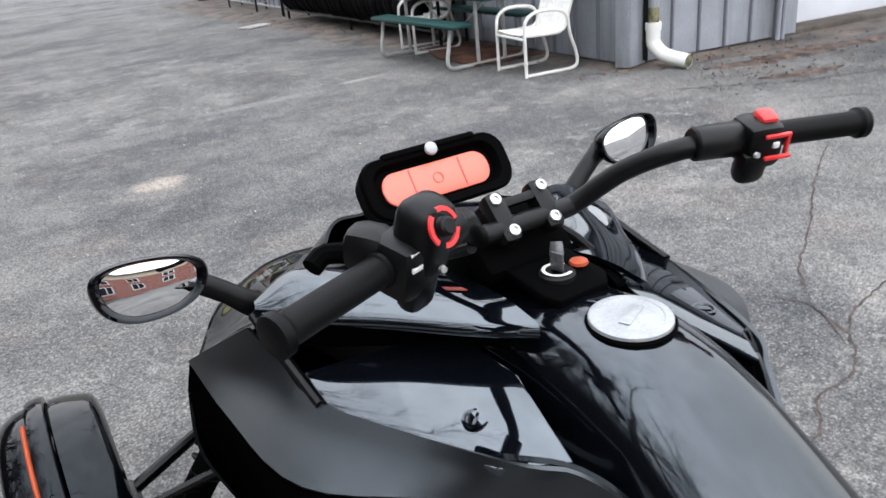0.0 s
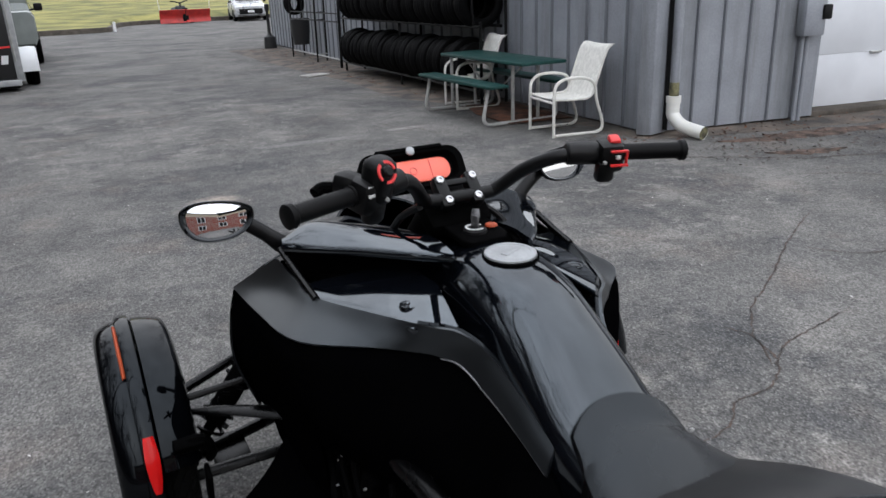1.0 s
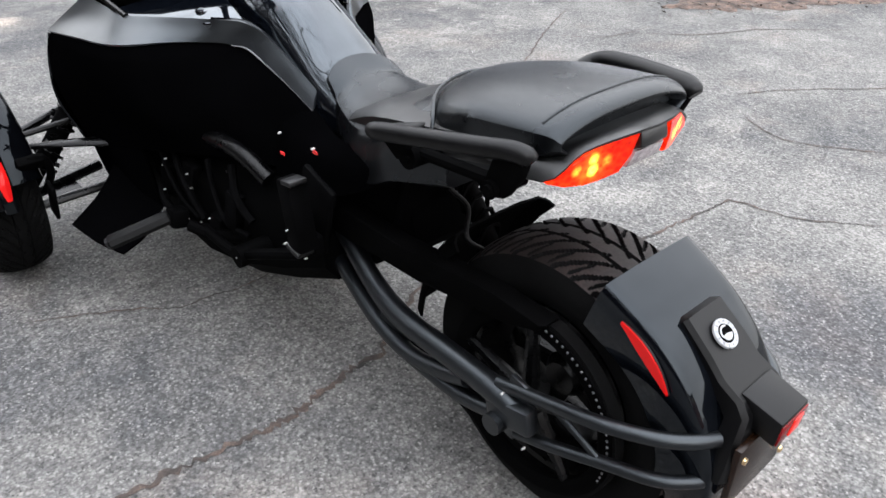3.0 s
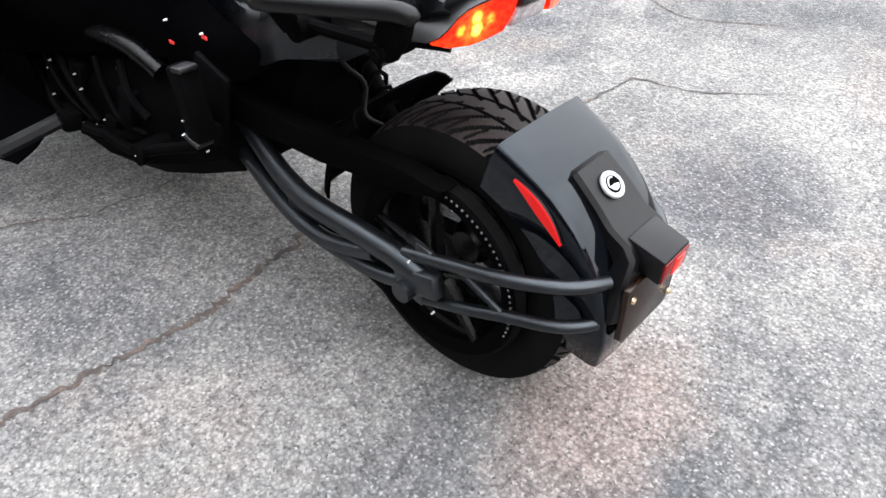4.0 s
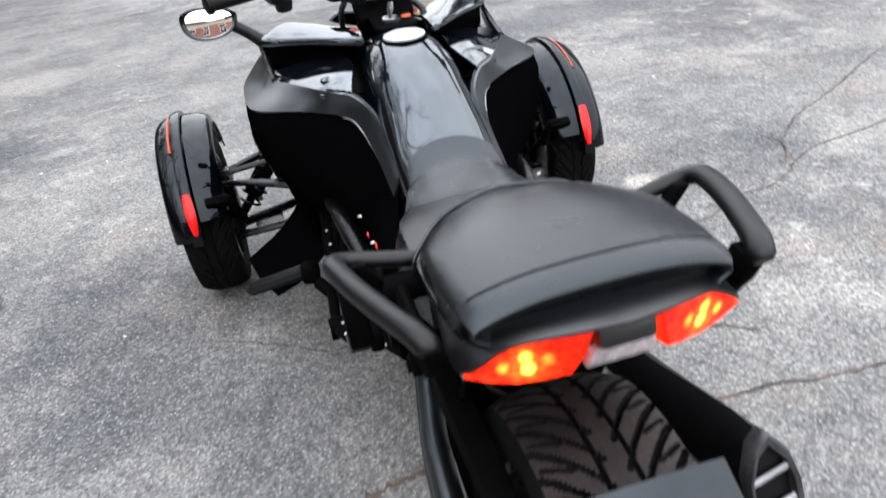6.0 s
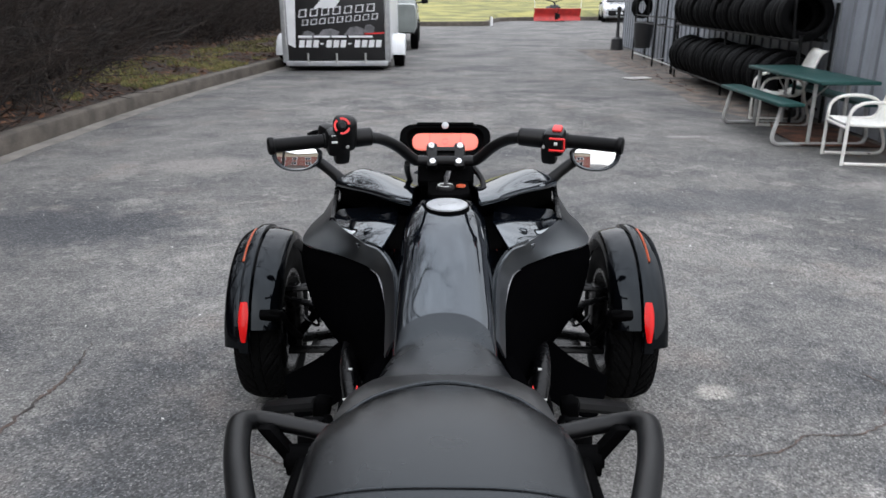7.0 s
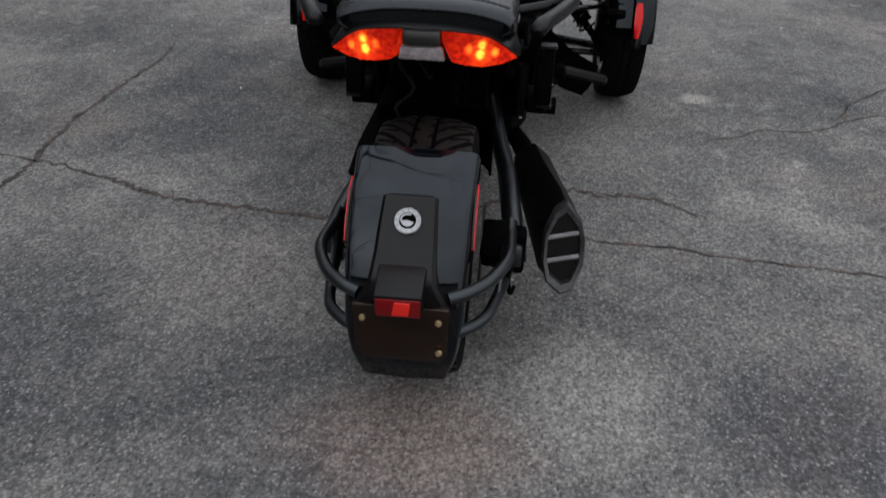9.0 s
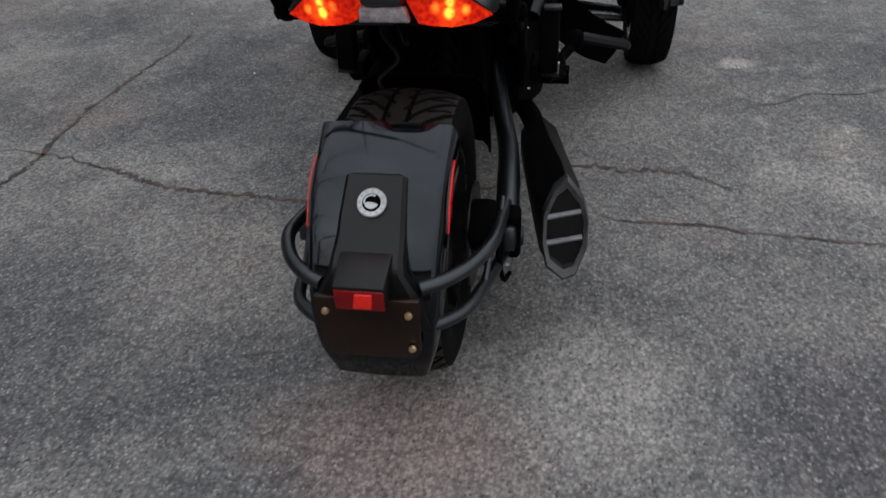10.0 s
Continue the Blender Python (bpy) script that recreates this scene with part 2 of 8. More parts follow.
def asphalt_material():
    m = bpy.data.materials.new("worn_asphalt")
    m.use_nodes = True
    nt = m.node_tree
    n, l = nt.nodes, nt.links
    p = n["Principled BSDF"]
    p.inputs["Roughness"].default_value = 0.85
    p.inputs["Specular IOR Level"].default_value = 0.2
    tc = n.new("ShaderNodeTexCoord")

    def noise_tex(scale, detail=4, rough=0.5, stretch=None):
        t = n.new("ShaderNodeTexNoise")
        t.inputs["Scale"].default_value, t.inputs["Detail"].default_value, t.inputs["Roughness"].default_value = scale, detail, rough
        if stretch:
            mp = n.new("ShaderNodeMapping")
            mp.inputs["Scale"].default_value = stretch
            mp.inputs["Rotation"].default_value = (0, 0, 0.5)
            l.new(tc.outputs["Object"], mp.inputs["Vector"])
            l.new(mp.outputs["Vector"], t.inputs["Vector"])
        else:
            l.new(tc.outputs["Object"], t.inputs["Vector"])
        return t.outputs["Fac"]

    def remap(v, a, b, c=0.0, d=1.0):
        r = n.new("ShaderNodeMapRange")
        for key, val in (("From Min", a), ("From Max", b), ("To Min", c), ("To Max", d)):
            r.inputs[key].default_value = val
        l.new(v, r.inputs["Value"])
        return r.outputs["Result"]

    def mixc(f, a, b, mode="MIX"):
        x = n.new("ShaderNodeMix")
        x.data_type, x.blend_type = "RGBA", mode
        for key, v in (("Factor", f), ("A", a), ("B", b)):
            if isinstance(v, (tuple, float, int)):
                x.inputs[key].default_value = v if key == "Factor" else (*v, 1)
            else:
                l.new(v, x.inputs[key])
        return x.outputs["Result"]

    stones = n.new("ShaderNodeTexVoronoi")
    stones.inputs["Scale"].default_value = 105
    # uneven stone outlines
    wob = n.new("ShaderNodeTexNoise")
    wob.inputs["Scale"].default_value, wob.inputs["Detail"].default_value = 130, 2
    l.new(tc.outputs["Object"], wob.inputs["Vector"])
    push = n.new("ShaderNodeVectorMath")
    push.operation = "MULTIPLY_ADD"
    l.new(wob.outputs["Color"], push.inputs[0])
    push.inputs[1].default_value = (0.012, 0.012, 0.012)
    l.new(tc.outputs["Object"], push.inputs[2])
    ripple = push.outputs["Vector"]
    l.new(ripple, stones.inputs["Vector"])
    bw = n.new("ShaderNodeRGBToBW")
    l.new(stones.outputs["Color"], bw.inputs["Color"])
    base = mixc(remap(noise_tex(0.9, 10, 0.72), 0.36, 0.62), (0.080, 0.079, 0.078), (0.178, 0.172, 0.163))
    base = mixc(remap(noise_tex(0.5, 8, 0.68, (1, 1.25, 1)), 0.50, 0.62, 0, 0.8), base, (0.052, 0.054, 0.058))
    base = mixc(remap(noise_tex(1.5, 7, 0.62), 0.55, 0.70, 0, 0.5), base, (0.20, 0.165, 0.145))
    base = mixc(remap(noise_tex(2.6, 8, 0.66), 0.55, 0.72, 0, 0.36), base, (0.25, 0.24, 0.228))
    base = mixc(remap(noise_tex(4.5, 10, 0.78), 0.545, 0.60, 0, 0.22), base, (0.27, 0.25, 0.232))
    base = mixc(remap(noise_tex(3.3, 10, 0.78), 0.56, 0.63, 0, 0.40), base, (0.054, 0.056, 0.062))
    # worn areas out in the yard, away from the parking place
    for sx, sy, rx, ry in ((-2.3, 3.8, 1.7, 2.6), (2.6, 4.4, 1.9, 2.2), (0.2, 9.0, 3.5, 3.0), (1.6, 1.2, 0.9, 0.8)):
        mp = n.new("ShaderNodeMapping")
        mp.inputs["Location"].default_value = (-sx / rx, -sy / ry, 0)
        mp.inputs["Scale"].default_value = (1 / rx, 1 / ry, 0)
        l.new(tc.outputs["Object"], mp.inputs["Vector"])
        ln = n.new("ShaderNodeVectorMath")
        ln.operation = "LENGTH"
        l.new(mp.outputs["Vector"], ln.inputs[0])
        area = remap(ln.outputs["Value"], 0.55, 1.1, 1.0, 0.0)
        for (sc, lo, hi), tone, most in (((1.9, 0.53, 0.60), (0.25, 0.238, 0.222), 0.60), ((1.3, 0.55, 0.64), (0.048, 0.050, 0.056), 0.65), ((5.5, 0.58, 0.63), (0.31, 0.295, 0.275), 0.55)):
            mu = n.new("ShaderNodeMath")
            mu.operation = "MULTIPLY"
            l.new(area, mu.inputs[0])
            l.new(remap(noise_tex(sc, 10, 0.72), lo, hi, 0, most), mu.inputs[1])
            base = mixc(mu.outputs["Value"], base, tone)
    # worn and stained spots of their own
    for sx, sy, rx, ry, tone, most in STAINS:
        mp = n.new("ShaderNodeMapping")
        mp.inputs["Location"].default_value = (-sx / rx, -sy / ry, 0)
        mp.inputs["Scale"].default_value = (1 / rx, 1 / ry, 0)
        l.new(tc.outputs["Object"], mp.inputs["Vector"])
        ln = n.new("ShaderNodeVectorMath")
        ln.operation = "LENGTH"
        l.new(mp.outputs["Vector"], ln.inputs[0])
        ad = n.new("ShaderNodeMath")
        ad.operation = "MULTIPLY_ADD"
        l.new(noise_tex(6.0, 6, 0.65), ad.inputs[0])
        ad.inputs[1].default_value = 1.6
        l.new(ln.outputs["Value"], ad.inputs[2])
        base = mixc(remap(ad.outputs["Value"], 1.35, 2.05, most, 0.0), base, tone)
    base = mixc(1.0, base, remap(noise_tex(30, 4, 0.65), 0.36, 0.64, 0.86, 1.15), "MULTIPLY")
    base = mixc(1.0, base, remap(bw.outputs["Val"], 0.15, 0.85, 0.74, 1.30), "MULTIPLY")
    # dark binder between rounded stones, with crevice shade painted into the colour
    base = mixc(1.0, base, remap(stones.outputs["Distance"], 0.22, 0.72, 1.21, 0.72), "MULTIPLY")
    grain = n.new("ShaderNodeTexVoronoi")
    grain.inputs["Scale"].default_value = 125
    l.new(ripple, grain.inputs["Vector"])
    bw2 = n.new("ShaderNodeRGBToBW")
    l.new(grain.outputs["Color"], bw2.inputs["Color"])
    core = remap(grain.outputs["Distance"], 0.25, 0.62, 1.0, 0.0)

    def times(a, b):
        mu = n.new("ShaderNodeMath")
        mu.operation = "MULTIPLY"
        l.new(a, mu.inputs[0])
        l.new(b, mu.inputs[1])
        return mu.outputs["Value"]

    base = mixc(times(core, remap(bw2.outputs["Val"], 0.64, 0.84, 0, 0.55)), base, (0.35, 0.342, 0.33))
    base = mixc(times(core, remap(bw2.outputs["Val"], 0.20, 0.34, 0.78, 0.0)), base, (0.028, 0.028, 0.029))
    l.new(base, p.inputs["Base Color"])
    bu = n.new("ShaderNodeBump")
    bu.inputs["Strength"].default_value, bu.inputs["Distance"].default_value = 0.5, 0.004
    l.new(stones.outputs["Distance"], bu.inputs["Height"])
    l.new(bu.outputs["Normal"], p.inputs["Normal"])
    return m


def emit(name, color, strength, rough=0.15, base=None):
    m = bpy.data.materials.new(name)
    m.use_nodes = True
    p = m.node_tree.nodes["Principled BSDF"]
    p.inputs["Base Color"].default_value = (*(base or color), 1)
    p.inputs["Roughness"].default_value = rough
    p.inputs["Emission Color"].default_value = (*color, 1)
    p.inputs["Emission Strength"].default_value = strength
    return m


def weathered(m, tone, most, stretch=(5.0, 5.0, 0.45), low=0.50, high=0.72):
    """Lets vertical streaks of dirt run down a painted surface."""
    n, l = m.node_tree.nodes, m.node_tree.links
    p = n["Principled BSDF"]
    old = p.inputs["Base Color"].links[0].from_socket
    tc, mp, t = n.new("ShaderNodeTexCoord"), n.new("ShaderNodeMapping"), n.new("ShaderNodeTexNoise")
    mp.inputs["Scale"].default_value = stretch
    t.inputs["Scale"].default_value, t.inputs["Detail"].default_value, t.inputs["Roughness"].default_value = 1.0, 7, 0.65
    mr, mx = n.new("ShaderNodeMapRange"), n.new("ShaderNodeMix")
    mr.inputs["From Min"].default_value, mr.inputs["From Max"].default_value, mr.inputs["To Max"].default_value = low, high, most
    mx.data_type = "RGBA"
    mx.inputs["B"].default_value = (*tone, 1)
    l.new(tc.outputs["Object"], mp.inputs["Vector"])
    l.new(mp.outputs["Vector"], t.inputs["Vector"])
    l.new(t.outputs["Fac"], mr.inputs["Value"])
    l.new(mr.outputs["Result"], mx.inputs["Factor"])
    l.new(old, mx.inputs["A"])
    l.new(mx.outputs["Result"], p.inputs["Base Color"])
    return m


ASPHALT = asphalt_material()
CRACK = material("crack_dirt", (0.030, 0.028, 0.026), 0.95, spread=0.4, scale=12, bump=0.4, second=(0.065, 0.046, 0.038))
CONCRETE = material("weathered_concrete", (0.088, 0.075, 0.062), 0.9, spread=0.35, scale=4, bump=0.4, fine=90)
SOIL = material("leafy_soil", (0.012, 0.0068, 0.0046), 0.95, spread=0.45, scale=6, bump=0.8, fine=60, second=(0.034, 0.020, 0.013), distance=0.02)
GRASS_SOIL = material("winter_turf", (0.13, 0.135, 0.035), 0.95, spread=0.3, scale=0.6, bump=0.6, fine=40, second=(0.22, 0.20, 0.06), distance=0.02)
SIDING = material("grey_painted_steel", (0.27, 0.285, 0.315), 0.45, spread=0.10, scale=3, bump=0.06, fine=60)
SIDING_DARK = material("dark_siding_paint", (0.15, 0.16, 0.18), 0.5, spread=0.1, scale=3)
weathered(SIDING, (0.13, 0.135, 0.14), 0.75)
WHITE_DOOR = material("white_door_paint", (0.72, 0.74, 0.78), 0.4, spread=0.05, scale=2, bump=0.03)
PVC = material("white_pvc", (0.78, 0.78, 0.76), 0.35, spread=0.08, scale=12, bump=0.05, second=(0.70, 0.69, 0.64))
RUST = material("stained_metal", (0.10, 0.09, 0.06), 0.8, spread=0.5, scale=15, second=(0.16, 0.15, 0.08))
RUBBER = material("tyre_rubber", (0.003, 0.003, 0.0031), 0.75, spread=0.25, scale=14, bump=0.15, fine=120, spec=0.06)
RUBBER_OLD = material("old_tyre_rubber", (0.0024, 0.0024, 0.0026), 0.6, spread=0.3, scale=9, bump=0.2, fine=80, random_tone=0.4, spec=0.05)
BLACK_STEEL = material("black_painted_steel", (0.004, 0.004, 0.0045), 0.45, spread=0.25, scale=20, bump=0.05, spec=0.2)
GREEN_TOP = material("green_coated_tabletop", (0.008, 0.044, 0.040), 0.45, spread=0.15, scale=10, bump=0.1, spec=0.25)
GALV = material("galvanised_tube", (0.42, 0.42, 0.41), 0.45, 0.3, spread=0.15, scale=14)
CHAIR_PAINT = material("white_chair_paint", (0.70, 0.69, 0.65), 0.4, spread=0.08, scale=12)
SLING = material("white_woven_sling", (0.72, 0.71, 0.67), 0.8, spread=0.10, scale=25, bump=0.5, fine=350)

# ---- ground ----
def sheet(name, x0, x1, y0, y1, z, mat, nx=2, ny=2, height=None):
    bm = bm_new()
    vs = [[bm.verts.new((x0 + (x1 - x0) * i / nx, y0 + (y1 - y0) * j / ny, 0)) for i in range(nx + 1)] for j in range(ny + 1)]
    for j in range(ny):
        for i in range(nx):
            bm.faces.new((vs[j][i], vs[j][i + 1], vs[j + 1][i + 1], vs[j + 1][i]))
    for r in vs:
        for v in r:
            v.co.z = z + (height(v.co.x, v.co.y) if height else 0)
    return part(name, bm, mat)


ground = sheet("ground", -2500, 2500, -2500, 2500, 0.0, ASPHALT, 8, 8)
tagged(ground, "worn grey asphalt yard with stains and cracks", "ground", kind="structure")


def crack(points, w, seed, mat=CRACK):
    rnd = random.Random(seed)
    line = cr([(x, y, 0) for x, y in points], 10)
    bm = bm_new()
    left, right = [], []
    for i, p in enumerate(line):
        d = (line[min(i + 1, len(line) - 1)] - line[max(i - 1, 0)]).normalized()
        s = Vector((-d.y, d.x, 0))
        c = p + s * rnd.uniform(-1, 1) * w * 1.1
        taper = min(1.0, 0.25 + 6 * min(i, len(line) - 1 - i) / len(line))
        ww = w * taper * rnd.uniform(0.3, 1.1)
        left.append(bm.verts.new((c.x + s.x * ww, c.y + s.y * ww, 0.003)))
        right.append(bm.verts.new((c.x - s.x * ww, c.y - s.y * ww, 0.003)))
    for i in range(len(line) - 1):
        bm.faces.new((left[i], right[i], right[i + 1], left[i + 1]))
    return part("crack", bm, mat, ground, "jagged dark crack in the asphalt")


crack([(-1.9, 0.86), (-1.45, 0.80), (-1.19, 0.71), (-1.06, 0.66), (-0.90, 0.61), (-0.80, 0.605), (-0.65, 0.595), (-0.50, 0.585), (-0.39, 0.57), (-0.29, 0.58), (-0.18, 0.61), (-0.04, 0.62), (0.15, 0.74), (0.40, 0.87), (0.53, 0.845), (0.68, 0.85), (0.80, 0.79), (0.87, 0.73)], 0.012, 1)
crack([(0.44, 0.58), (0.49, 0.55), (0.62, 0.54), (0.74, 0.54), (0.86, 0.51), (1.05, 0.50), (1.23, 0.48), (1.39, 0.46), (1.50, 0.44), (1.55, 0.2), (1.76, -0.08)], 0.0065, 2)
crack([(-1.6, 0.35), (-1.55, 0.59), (-1.53, 0.75), (-1.555, 0.98), (-1.57, 1.2), (-1.55, 1.47), (-1.53, 1.71), (-1.51, 1.9), (-1.54, 2.2)], 0.012, 3)
crack([(0.85, 1.36), (1.1, 1.39), (1.25, 1.49), (1.43, 1.50), (1.62, 1.63), (1.70, 1.81), (1.95, 2.04), (2.25, 2.2), (2.75, 2.51), (2.97, 2.63), (3.28, 2.80), (3.54, 2.9)], 0.0055, 4)
crack([(1.62, 1.63), (1.78, 1.71), (1.96, 1.74), (2.3, 1.8)], 0.005, 18)
crack([(-0.72, 1.42), (-0.60, 1.36), (-0.445, 1.265), (-0.37, 1.20), (-0.25, 1.19), (-0.17, 1.17), (0.03, 1.2)], 0.004, 5)
crack([(1.56, 1.60), (1.70, 1.81), (1.66, 1.95)], 0.004, 6)
crack([(2.37, 0.90), (2.22, 0.65), (2.24, 0.49), (2.29, 0.40), (2.4, 0.2)], 0.005, 7)
crack([(2.75, 2.51), (3.0, 2.2), (3.5, 2.15)], 0.004, 8)
crack([(2.45, 7.6), (2.5, 7.3), (2.65, 7.1), (2.72, 6.6)], 0.01, 9)
crack([(-0.6, 9.5), (0.3, 9.8), (1.2, 10.4), (2.0, 10.6)], 0.015, 10)
crack([(3.85, 4.45), (4.2, 4.2), (4.6, 3.85), (5.0, 3.7), (5.5, 3.45)], 0.014, 11)
crack([(3.9, 2.75), (4.3, 2.62), (4.7, 2.3), (5.1, 2.1), (5.6, 1.75)], 0.02, 12)
crack([(3.2, 2.15), (3.5, 1.8), (3.9, 1.6), (4.3, 1.2)], 0.007, 13)
crack([(2.6, 1.05), (2.85, 0.92), (3.2, 0.62), (3.4, 0.5)], 0.006, 14)
crack([(4.1, 3.55), (4.5, 3.3), (4.7, 2.95), (5.2, 2.8)], 0.008, 15)


def dirt_patch(line, half, seed, label):
    rnd = random.Random(seed)
    mid = cr([(x, y, 0) for x, y in line], 8)
    bm = bm_new()
    rows = []
    for i, p in enumerate(mid):
        d = (mid[min(i + 1, len(mid) - 1)] - mid[max(i - 1, 0)]).normalized()
        s = Vector((-d.y, d.x, 0))
        e = min(1.0, 0.12 + 3.2 * min(i, len(mid) - 1 - i) / len(mid))
        wa, wb = half * e * rnd.uniform(0.55, 1.15), half * e * rnd.uniform(0.55, 1.15)
        rows.append([bm.verts.new(p + s * k + Vector((0, 0, z))) for k, z in ((wa, 0.002), (wa * 0.4, 0.010), (-wb * 0.4, 0.012), (-wb, 0.002))])
    for a, b in zip(rows, rows[1:]):
        for k in range(3):
            bm.faces.new((a[k], a[k + 1], b[k + 1], b[k]))
    return part("dirt_patch", bm, MUD, ground, label)


MUD = material("damp_brown_dirt", (0.036, 0.023, 0.017), 0.9, spread=0.4, scale=9, bump=0.8, fine=50, second=(0.105, 0.070, 0.054), distance=0.015)
dirt_patch([(3.95, 2.42), (4.3, 2.22), (4.75, 1.95), (5.3, 1.62), (6.0, 1.3)], 0.27, 3, "damp brown dirt in broken asphalt")
dirt_patch([(4.5, 4.15), (4.8, 4.0), (5.2, 3.9)], 0.10, 4, "damp brown dirt in broken asphalt")
dirt_patch([(4.55, 4.72), (5.0, 4.55), (5.5, 4.50), (6.2, 4.35), (7.2, 4.1)], 0.16, 5, "damp brown dirt in broken asphalt")

# kerb on the left, bending with the drive
KERB = [(-4.0, -30), (-4.05, -6), (-4.1, 0), (-4.16, 4), (-4.17, 6.5), (-4.12, 9), (-3.92, 11.4), (-3.55, 14.5), (-3.2, 18), (-2.8, 24), (-2.6, 30), (-2.9, 33.5), (-6, 36.5), (-12, 37.2), (-30, 37.5)]


def kerb_strip(name, line, w, h, label):
    base = cr([(x, y, 0) for x, y in line], 6)
    bm = bm_new()
    rings = []
    for i, p in enumerate(base):
        d = (base[min(i + 1, len(base) - 1)] - base[max(i - 1, 0)]).normalized()
        s = Vector((-d.y, d.x, 0))
        ring = []
        for a, z in ((0.0, -0.05), (0.0, h * 0.75), (0.012, h * 0.93), (0.035, h), (w - 0.02, h), (w, h * 0.95), (w, -0.05)):
            ring.append(p + s * a + Vector((0, 0, z)))
        rings.append(ring)
    loft(bm, rings)
    return tagged(part(name, bm, CONCRETE, None), label, "kerb", kind="structure")


kerb = kerb_strip("kerb", KERB, 0.16, 0.19, "weathered concrete kerb along the wooded bank")
GUTTER = material("pale_gutter_concrete", (0.15, 0.138, 0.122), 0.9, spread=0.3, scale=3, bump=0.3, fine=90)
bm = bm_new()
rows = []
for i, p in enumerate(cr([(x, y, 0) for x, y in KERB[:12]], 8)):
    wide = 0.17 + 0.05 * noise.noise((p.x * 2, p.y * 1.7, 4))
    rows.append([bm.verts.new((p.x - 0.03, p.y, 0.012)), bm.verts.new((p.x + wide * 0.8, p.y, 0.010)), bm.verts.new((p.x + wide, p.y, 0.001))])
for a, b in zip(rows, rows[1:]):
    for k in range(2):
        bm.faces.new((a[k], a[k + 1], b[k + 1], b[k]))
tagged(part("gutter", bm, GUTTER), "pale worn concrete gutter strip along the kerb", "kerb", kind="structure")
kerb_far = kerb_strip("kerb_far", [(60, 46), (16, 45.5), (6, 45), (3.2, 44), (2.2, 41), (1.9, 38.2), (1.5, 37.3), (-1, 37), (-4, 37.2), (-14, 38)], 0.2, 0.22, "pale concrete kerb below the grass slope")

# bank behind the kerb
bm = bm_new()
rows = []
base = cr([(x, y, 0) for x, y in KERB[:12]], 10)
for p in base:
    row = []
    for k in range(16):
        d = 0.13 + 0.02 * k + 0.06 * k ** 2.0
        x = p.x - d
        row.append(bm.verts.new((x, p.y, 0.17 + 0.10 * d - 0.0025 * d * d + 0.06 * noise.noise((x * 0.9, p.y * 0.9, 0)) * min(1, d))))
    rows.append(row)
for a, b in zip(rows, rows[1:]):
    for k in range(15):
        bm.faces.new((a[k], b[k], b[k + 1], a[k + 1]))
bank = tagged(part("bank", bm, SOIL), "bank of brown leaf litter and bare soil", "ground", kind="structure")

# grass slope beyond the yard
def lawn_h(x, y):
    return 0.2 + min(1.0, max(0.0, (y - 38) / 60)) * 2.2 + 0.05 * noise.noise((x * 0.2, y * 0.2, 3))


bm = bm_new()
far = cr([(60, 46.2, 0), (16, 45.7, 0), (6, 45.2, 0), (3.4, 44.2, 0), (2.4, 41.2, 0), (2.0, 38.4, 0), (1.5, 37.5, 0), (-1, 37.2, 0), (-4, 37.4, 0), (-14, 38.2, 0), (-60, 38.5, 0)], 6)
rows = []
for p in far:
    row = []
    for k in range(18):
        y = p.y + k * 1.0 + 0.22 * k * k * 1.2
        row.append(bm.verts.new((p.x * (1 + 0.04 * k), y, 0.19 if k == 0 else lawn_h(p.x, y))))
    rows.append(row)
for a, b in zip(rows, rows[1:]):
    for k in range(17):
        bm.faces.new((a[k], a[k + 1], b[k + 1], b[k]))
lawn = tagged(part("lawn", bm, GRASS_SOIL), "yellow-green winter grass slope", "grass", kind="structure")

# verge strip of dirt and leaves at the foot of the building
bm = bm_new()
edge = cr([(3.5, 20.5, 0), (3.45, 15, 0), (3.55, 12, 0), (3.45, 9.5, 0), (3.75, 8.2, 0), (4.05, 7, 0), (4.12, 5.8, 0), (4.06, 5.3, 0), (4.36, 5.08, 0), (4.8, 4.92, 0), (6.0, 4.62, 0), (9, 4.05, 0)], 8)
inner = cr([(4.95, 20.5, 0), (4.65, 15, 0), (4.5, 12, 0), (4.4, 9.5, 0), (4.35, 8.2, 0), (4.45, 7, 0), (4.38, 5.9, 0), (4.3, 5.5, 0), (4.7, 5.34, 0), (5.3, 5.2, 0), (6.2, 5.05, 0), (9, 4.6, 0)], 8)
va = [bm.verts.new((p.x + 0.06 * noise.noise((p.x * 3, p.y * 3, 0)), p.y + 0.05 * noise.noise((p.y * 3, p.x * 3, 5)), 0.004)) for p in edge]
vb = [bm.verts.new((p.x, p.y, 0.012)) for p in inner]
for k in range(len(va) - 1):
    bm.faces.new((va[k], va[k + 1], vb[k + 1], vb[k]))
DIRT = material("verge_dirt", (0.060, 0.057, 0.054), 0.95, spread=0.30, scale=3.2, bump=0.4, fine=120, second=(0.125, 0.100, 0.082), distance=0.01)
verge = tagged(part("verge", bm, DIRT), "strip of gravel, dirt and dead leaves along the wall", "ground", kind="structure")

# ---- metal building ----
YARD_OFF = (0.12, 0.24, 0)
building = thing("metal_building", "grey ribbed steel workshop building with white roller door", "building", kind="structure", matrix=pose(*YARD_OFF))
WALL_H = 3.4
wl_a, wl_b = Vector((4.17, 5.18, 0)), Vector((4.98, 21.6, 0))
wr_a, wr_b = Vector((4.32, 5.06, 0)), Vector((6.05, 4.76, 0))


